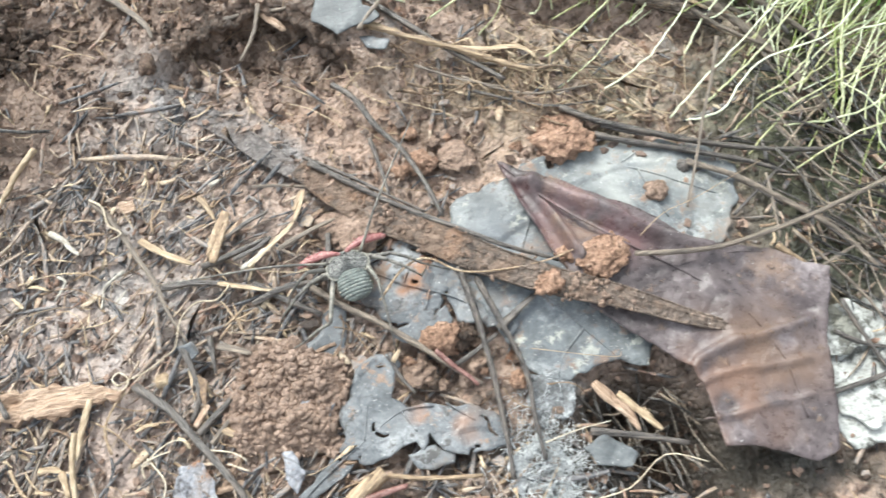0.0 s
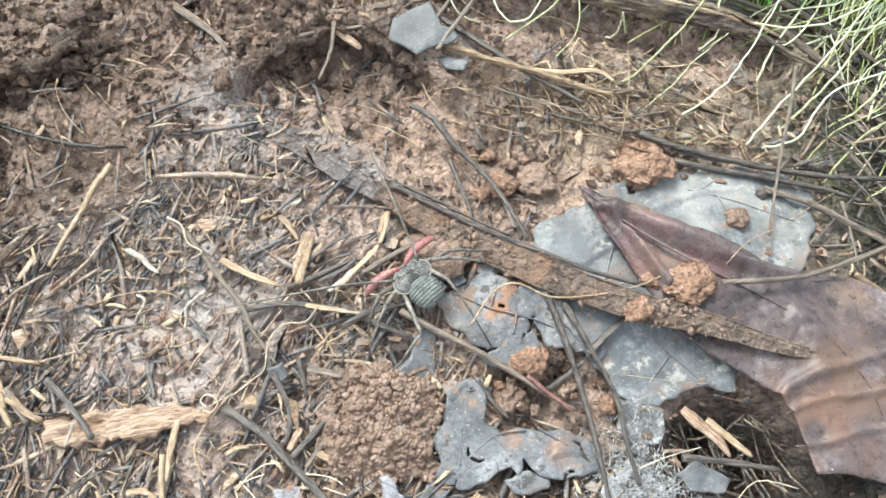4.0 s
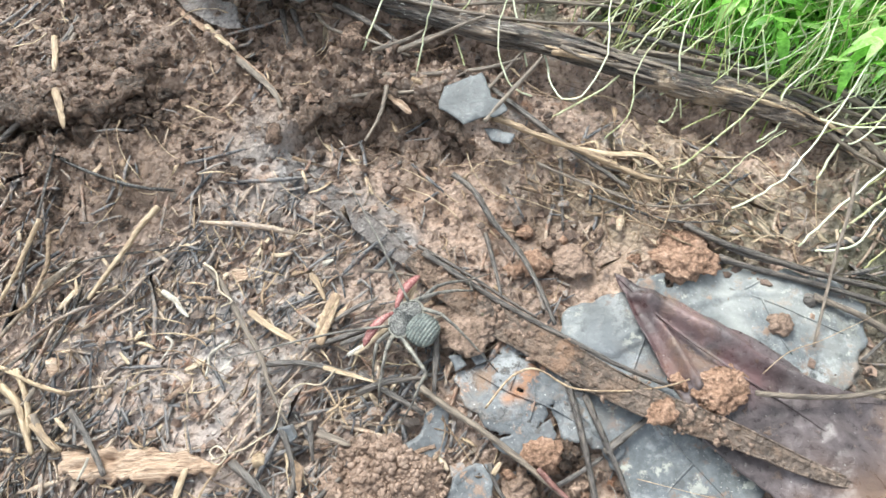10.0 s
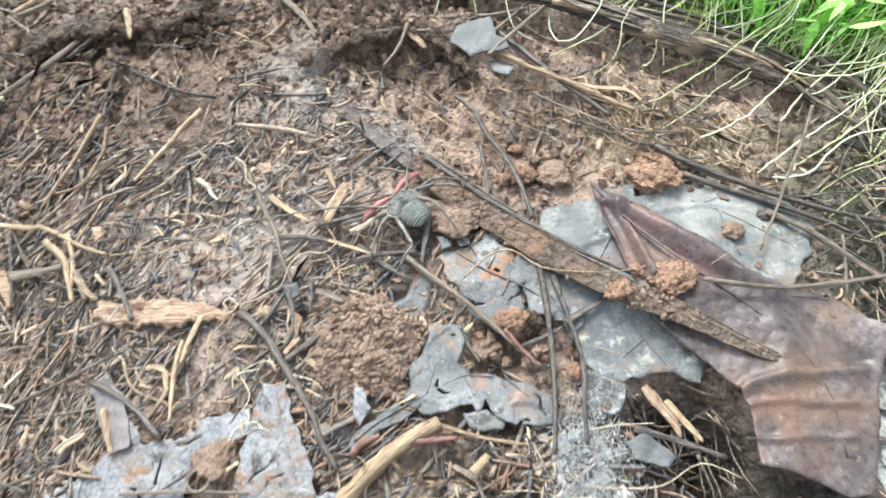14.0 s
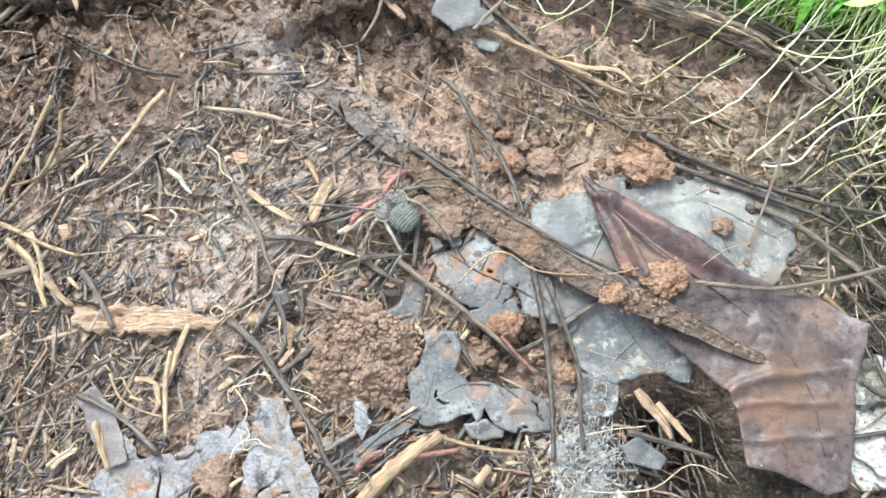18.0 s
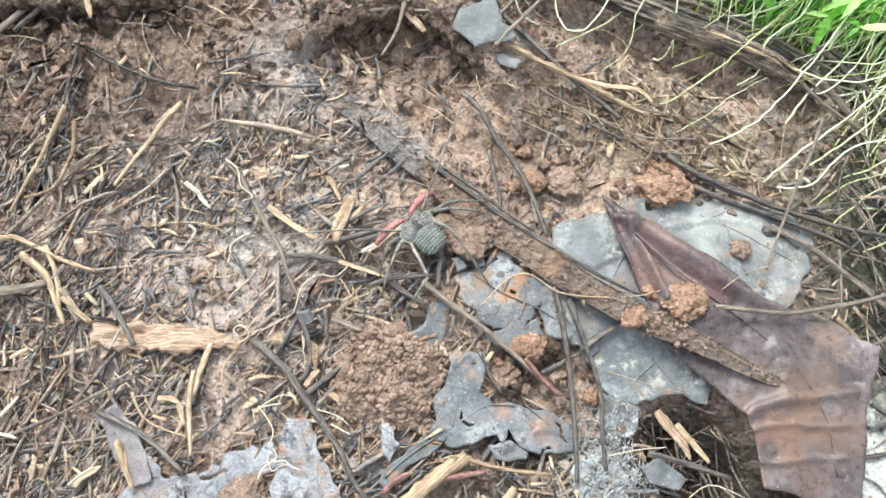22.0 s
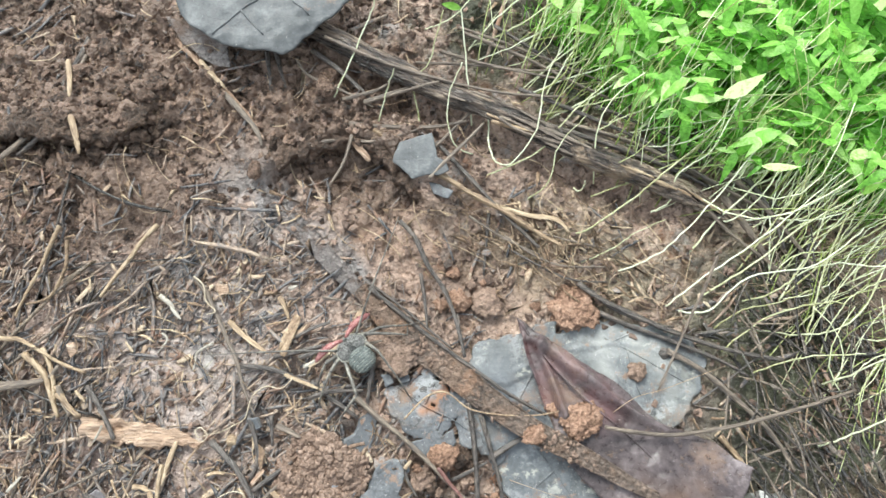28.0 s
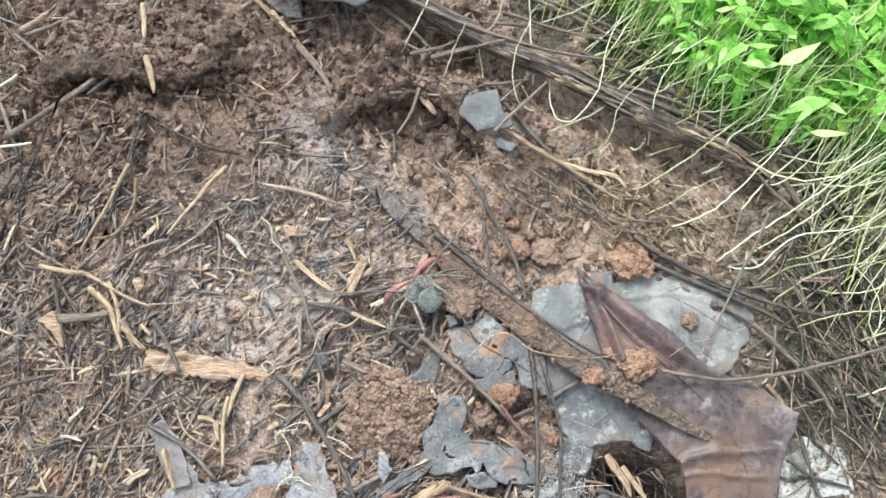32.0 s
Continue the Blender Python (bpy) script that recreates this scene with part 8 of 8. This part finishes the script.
twig([(-27.7, -16.0), (-24.2, -17.3), (-20.3, -19.2)], 1.0, GREY_TWIG, "flat grey splinter of wood", "splinter", "wood", flat=0.35, lift=2.6, taper=0.7)
twig([(-32.8, -33.1), (-28.5, -30.0), (-22.3, -25.4)], 0.9, D, "thin dark wet twig on the litter", "twig", "twig", flat=1.0, lift=2.2, taper=0.7)
twig([(-29.9, -35.7), (-27.5, -33.2), (-25.7, -31.6)], 0.7, G, "grey-brown dead twig lying on the ground", "twig", "twig", flat=1.0, lift=2.2, taper=0.7)
twig([(-87.8, -5.5), (-84.1, -9.7), (-80.1, -15.3), (-77.1, -20.1)], 1.0, D, "dark stem on wet needles", "twig", "twig", flat=1.0, lift=2.4, taper=0.7)
twig([(-97.6, -5.4), (-95.4, -9.5), (-92.4, -13.7)], 1.1, G, "grey-brown dead twig lying on the ground", "twig", "twig", flat=1.0, lift=2.4, taper=0.7)
twig([(-80.7, -16.7), (-81.4, -18.7), (-82.9, -21.3)], 0.5, WHITE_BIT, "small white fibre on the bark flake", "fibre", "fibre", flat=0.7, lift=4.0, taper=0.7)
twig([(-52.3, -33.0), (-53.7, -27.9), (-51.9, -24.0), (-49.0, -21.2)], 0.4, FIBRE, "thin orange-brown rootlet curling down", "rootlet", "root", flat=1.0, lift=2.6, taper=0.7)
twig([(-44.9, -37.3), (-42.4, -35.2), (-38.6, -33.6), (-35.2, -34.1)], 0.21, ROOT, "curled pale rootlet in the litter", "rootlet", "root", flat=1.0, lift=3.0, taper=0.7)
twig([(-44.5, -39.6), (-45.1, -36.9), (-42.3, -35.9), (-38.6, -35.5)], 0.21, ROOT, "curled pale rootlet in the litter", "rootlet", "root", flat=1.0, lift=3.2, taper=0.7)
twig([(-39.3, -48.4), (-36.7, -48.2), (-35.2, -49.4), (-33.2, -50.2)], 0.21, ROOT, "pale rootlet lying on the leaf lobe", "rootlet", "root", flat=1.0, lift=4.4, taper=0.7)
twig([(-42.8, -51.9), (-41.8, -49.6), (-38.7, -47.5), (-39.6, -45.5)], 0.21, ROOT, "pale rootlet lying on the leaf lobe", "rootlet", "root", flat=1.0, lift=4.4, taper=0.7)
twig([(-20.9, 66.8), (-13.8, 67.8), (-3.0, 67.6), (9.4, 71.3)], 0.7, G, "thin tan stick along the hollow's lip", "stick", "stick", flat=1.0, lift=4.6, taper=0.7)
twig([(-11.1, 68.1), (-8.2, 64.7), (-5.8, 61.8)], 1.6, BARK, "torn orange-brown wood at the hollow's lip", "wood_chip", "wood", flat=0.5, lift=4.0, taper=0.7)
twig([(-30.4, 92.8), (-26.3, 87.5), (-15.0, 83.0), (-5.5, 78.3)], 0.6, G, "thin bent twig before the rotten branch", "twig", "twig", flat=1.0, lift=4.0, taper=0.7)
twig([(-8.3, 79.2), (1.5, 82.5), (12.1, 86.4)], 0.9, G, "grey twig leaning on the rotten branch", "twig", "twig", flat=1.0, lift=5.0, taper=0.7)
twig([(12.9, 54.9), (17.1, 59.4), (25.5, 67.9), (28.9, 71.9)], 0.8, G, "grey twig rising to the rotten branch", "twig", "twig", flat=1.0, lift=6.5, taper=0.7)
twig([(34.5, 48.3), (42.4, 46.0), (51.1, 44.8), (54.7, 41.0)], 1.1, STRAW, "pale split wood on bare soil", "splinter", "wood", flat=0.4, lift=2.4, taper=0.7)
twig([(-17.6, 20.1), (-9.8, 19.0), (0.6, 16.7)], 0.5, G, "thin twig half sunk in mud", "twig", "twig", flat=1.0, lift=1.6, taper=0.7)
tagged(lump("seed", -40.8, -19.9, 1.7, 1.6, 1.2, STRAW, 43, 0.9, 3, rough=0.2, grain=0.1), "round tan seed at the end of a pale root", "seed")

twig([(-49.1 + 2.8 * math.cos(a * math.pi / 6), -59.2 + 2.3 * math.sin(a * math.pi / 6)) for a in range(13)], 0.5, G, "curled brown husk ring beside the broken leaf", "husk", "husk", lift=3.4, taper=1.0)

# ---- the whip spider ----
SHELL = surface("dark_shell", [(0.2, (0.05, 0.05, 0.048)), (0.45, (0.12, 0.12, 0.112)), (0.65, (0.21, 0.205, 0.19)), (0.9, (0.34, 0.33, 0.3))], scale=420, rough=0.26, bump=0.6, grain=2400, spec=0.7)
RIM = surface("pale_shell_rim", [(0.3, (0.2, 0.195, 0.165)), (0.7, (0.36, 0.345, 0.295))], scale=600, rough=0.35)
BACK = surface("grey_green_back", [(0.25, (0.07, 0.08, 0.075)), (0.5, (0.135, 0.155, 0.145)), (0.8, (0.23, 0.25, 0.225))], scale=500, rough=0.4, bump=0.5, grain=2400)
LIMB = surface("banded_leg", [(0.25, (0.06, 0.056, 0.05)), (0.5, (0.125, 0.116, 0.102)), (0.68, (0.23, 0.215, 0.18)), (0.92, (0.42, 0.39, 0.33))], scale=300, rough=0.4, bump=0.3)
RED = surface("red_claw", [(0.1, (0.14, 0.042, 0.04)), (0.5, (0.31, 0.12, 0.112)), (0.9, (0.5, 0.29, 0.26))], scale=350, rough=0.3, bump=0.3, grain=2500)


def whip_spider():
    body = new("whip_spider")
    verts, faces = [], []
    rings, segs = 7, 32

    def carapace_edge(a):
        x, y = math.sin(a), math.cos(a)
        notch = math.exp(-(x / 0.42) ** 2) * max(0.0, -y)
        return x * 4.7 * (1 - 0.1 * y), y * (2.7 if y > 0 else 3.9) + 1.9 * notch - 0.4 * x * x

    for k in range(rings):
        t = k / (rings - 1)
        for s in range(segs):
            x, y = carapace_edge(2 * math.pi * s / segs)
            verts.append((x * (1 - t) , y * (1 - t) + 0.3 * t, 2.6 + 1.2 * math.sin(t * math.pi / 2) + 0.18 * math.sin(x * 2.4) * math.sin(y * 2.8)))
    for k in range(rings - 1):
        for s in range(segs):
            q = (s + 1) % segs
            faces.append((k * segs + s, (k + 1) * segs + s, (k + 1) * segs + q, k * segs + q))
    base = len(verts)
    for s in range(segs):
        x, y = carapace_edge(2 * math.pi * s / segs)
        verts.append((x * 0.8, y * 0.8, 1.6))
        faces.append((s, (s + 1) % segs, base + (s + 1) % segs, base + s))
    faces.append(tuple(base + s for s in range(segs)))
    cara = mesh_thing("carapace", verts, faces, SHELL, body)
    ring = [(carapace_edge(2 * math.pi * s / segs)[0], carapace_edge(2 * math.pi * s / segs)[1], 2.6) for s in range(segs + 1)]
    v, f = tube(ring, 0.24, 6)
    mesh_thing("rim", v, f, RIM, cara)
    for x, y in ((-0.35, 2.0), (0.35, 2.0), (2.5, 0.9), (-2.5, 0.9)):
        bm = bmesh.new()
        bmesh.ops.create_icosphere(bm, subdivisions=2, radius=0.00028, matrix=Matrix.Translation((x * 0.001, y * 0.001, 0.0036)))
        me = bpy.data.meshes.new("eye")
        bm.to_mesh(me)
        bm.free()
        me.materials.append(SHELL)
        new("eye", me).parent = cara
    # abdomen: overlapping plates
    abdomen = None
    plates = 9
    for k in range(plates):
        y0, y1 = -1.9 - k * 0.76, -1.9 - (k + 1) * 0.76 - 0.1
        verts, faces = [], []
        cols = 15
        for row, (y, grow) in enumerate(((y0, 0.97), ((y0 + y1) / 2, 1.0), (y1, 0.98), (y1, 0.9))):
            mid = (y + 5.3) / 3.75
            w = 3.8 * math.sqrt(max(0.05, 1 - abs(mid) ** 2.6)) * grow
            for c in range(cols):
                a = math.pi * c / (cols - 1)
                verts.append((-math.cos(a) * w, y, 2.3 + math.sin(a) * w * 0.5 - (0.2 if row == 3 else 0.0) + 0.03 * (row == 2)))
        for row in range(3):
            for c in range(cols - 1):
                a = row * cols + c
                faces.append((a, a + 1, a + cols + 1, a + cols))
        base = len(verts)
        faces.append(tuple(range(cols))[::-1])
        faces.append(tuple(3 * cols + c for c in range(cols)))
        faces.append((0, 3 * cols, 4 * cols - 1, cols - 1))
        if abdomen is None:
            abdomen = mesh_thing("abdomen", verts, faces, BACK, body)
        else:
            mesh_thing("plate", verts, faces, BACK, abdomen)
        for c in ((-2.7, -1.3, 0.0, 1.3, 2.7) if k % 2 else ()):
            mid = ((y0 + y1) / 2 + 5.3) / 3.75
            w = 3.8 * math.sqrt(max(0.05, 1 - abs(mid) ** 2.6))
            a = math.pi / 2 + c * 0.42
            bm = bmesh.new()
            at = (-math.cos(a) * w * 0.001, (y0 + y1) / 2 * 0.001, (2.3 + math.sin(a) * w * 0.5) * 0.001)
            bmesh.ops.create_icosphere(bm, subdivisions=1, radius=0.0002, matrix=Matrix.Translation(at))
            me = bpy.data.meshes.new("tubercle")
            bm.to_mesh(me)
            bm.free()
            me.materials.append(RIM)
            new("tubercle", me).parent = abdomen
    # red pedipalps held out to both sides
    for side in (-1, 1):
        v, f = tube([(side * 0.6, 2.3, 2.6), (side * 2.0, 3.1, 2.7), (side * 4.2, 3.6, 2.7), (side * 7.4, 3.6, 2.4), (side * 9.2, 3.4, 2.0), (side * 10.2, 3.2, 1.7)], [0.5, 0.62, 0.85, 0.92, 0.7, 0.25], 10, flat=0.8)
        palp = mesh_thing("pedipalp", v, f, RED, body)
        v, f = tube([(side * 9.6, 3.7, 2.0), (side * 7.0, 4.3, 2.4), (side * 4.2, 4.2, 2.7), (side * 2.4, 3.7, 2.6)], [0.35, 0.5, 0.45, 0.15], 8)
        mesh_thing("claw", v, f, RED, palp)
        for q in range(4):
            x = side * (3.6 + q * 1.2)
            v, f = tube([(x, 4.2, 2.8), (x - side * 0.2, 4.8, 3.0), (x - side * 0.3, 5.2, 2.9)], [0.16, 0.1, 0.03], 5)
            mesh_thing("spine", v, f, RED, palp)
    # walking legs: hip, knee raised, foot on the ground
    legs = (((-4.5, 0.4), (-8.5, 0.5), (-13.5, -2.0), (-15, -3.0)), ((-4.3, -0.5), (-8.8, -2.2), (-16, -5.6), (-18, -6.5)), ((-3.6, -1.5), (-7.6, -12.0), (-14, -13), (-20.5, -13.2)),
            ((4.5, 0.5), (8.5, -3.5), (14, -8.8), (17.0, -5.2)), ((3.8, -1.4), (4.8, -7.0), (4.0, -15), (2.6, -23.5)), ((4.5, -0.4), (9.5, -2.2), (15, -6.0), (21, -9.0)))
    for hip, knee, shin, foot in legs:
        v, f = tube(smooth_line([(hip[0], hip[1], 1.9), ((hip[0] + knee[0]) / 2, (hip[1] + knee[1]) / 2, 3.3), (knee[0], knee[1], 4.3)], 4), [0.42, 0.5, 0.56, 0.56, 0.54, 0.52, 0.48, 0.45, 0.4], 8)
        leg = mesh_thing("leg", v, f, LIMB, body)
        v, f = tube([(knee[0], knee[1], 4.3), ((knee[0] + shin[0]) / 2, (knee[1] + shin[1]) / 2, 3.9), (shin[0], shin[1], 2.0), (foot[0], foot[1], -1.4)], [0.4, 0.34, 0.25, 0.12], 7)
        mesh_thing("shin", v, f, LIMB, leg)
    whips = []
    for side in (-1, 1):
        w = new("whip_leg", None)
        pts = smooth_line([(0, 0, 0), (0, 10, 2.2), (0, 20, 2.0), (0, 29, 0.8), (0, 37, 0.3)], 4)
        v, f = tube(pts, [0.34 * (1 - 0.7 * k / len(pts)) for k in range(len(pts))], 6)
        me = bpy.data.meshes.new("whip_leg")
        me.from_pydata([tuple(0.001 * c for c in p) for p in v], [], f)
        me.polygons.foreach_set("use_smooth", [True] * len(me.polygons))
        me.materials.append(LIMB)
        bpy.data.objects.remove(w)
        w = new("whip_leg", me)
        w.parent = body
        whips.append(w)
    tagged(body, "dark whip spider with red spined claws and grey-green segmented back", "whip spider")
    return body, whips


SPIDER, WHIPS = whip_spider()


def motions():
    """The whip spider turns and shifts once, then keeps still, feeling about with its front legs."""
    def stand(x, y, heading):
        slope = Matrix.Rotation(math.atan((smooth_top(x, y + 6) - smooth_top(x, y - 6)) / 12), 4, "X")
        lean = Matrix.Rotation(-math.atan((smooth_top(x + 6, y) - smooth_top(x - 6, y)) / 12), 4, "Y")
        return Matrix.Translation((x * 0.001, y * 0.001, (smooth_top(x, y) + 2.6) * 0.001)) @ slope @ lean @ Matrix.Rotation(radians(heading - 90), 4, "Z")
    walk(SPIDER, [(0.0, stand(2.3, -4.1, 103)), (0.5, stand(1.4, -3.4, 107)), (1.0, stand(0.4, -2.6, 111)), (3.0, stand(-1.2, -2.2, 117)), (3.5, stand(-1.6, -1.8, 118)),
                  (5.5, stand(-7.1, 4.8, 143)), (6.5, stand(-7.4, 5.4, 142)), (9.0, stand(-8.3, 6.8, 142)), (14.0, stand(-8.5, 6.8, 140)), (17.0, stand(-8.7, 6.3, 138)), (20.0, stand(-8.2, 5.8, 137)), (26.0, stand(-8.0, 5.8, 135)), (32.0, stand(-7.6, 5.7, 135))])
    for w, side, angles in ((WHIPS[1], 1, ((0, 40), (1, 24), (3, 22), (5.5, 18), (9, 24), (14, 48), (17, 58), (20, 66), (26, 63), (29, 61), (32, 80))),
                            (WHIPS[0], -1, ((0, 75), (1, 66), (3, 66), (5.5, 40), (9, 46), (14, 48), (17, 40), (20, 44), (26, 50), (29, 48), (32, 52)))):
        walk(w, [(t, pose(side * 0.0035, 0.0012, 0.0026, 0, 0, -side * a)) for t, a in angles])


motions()
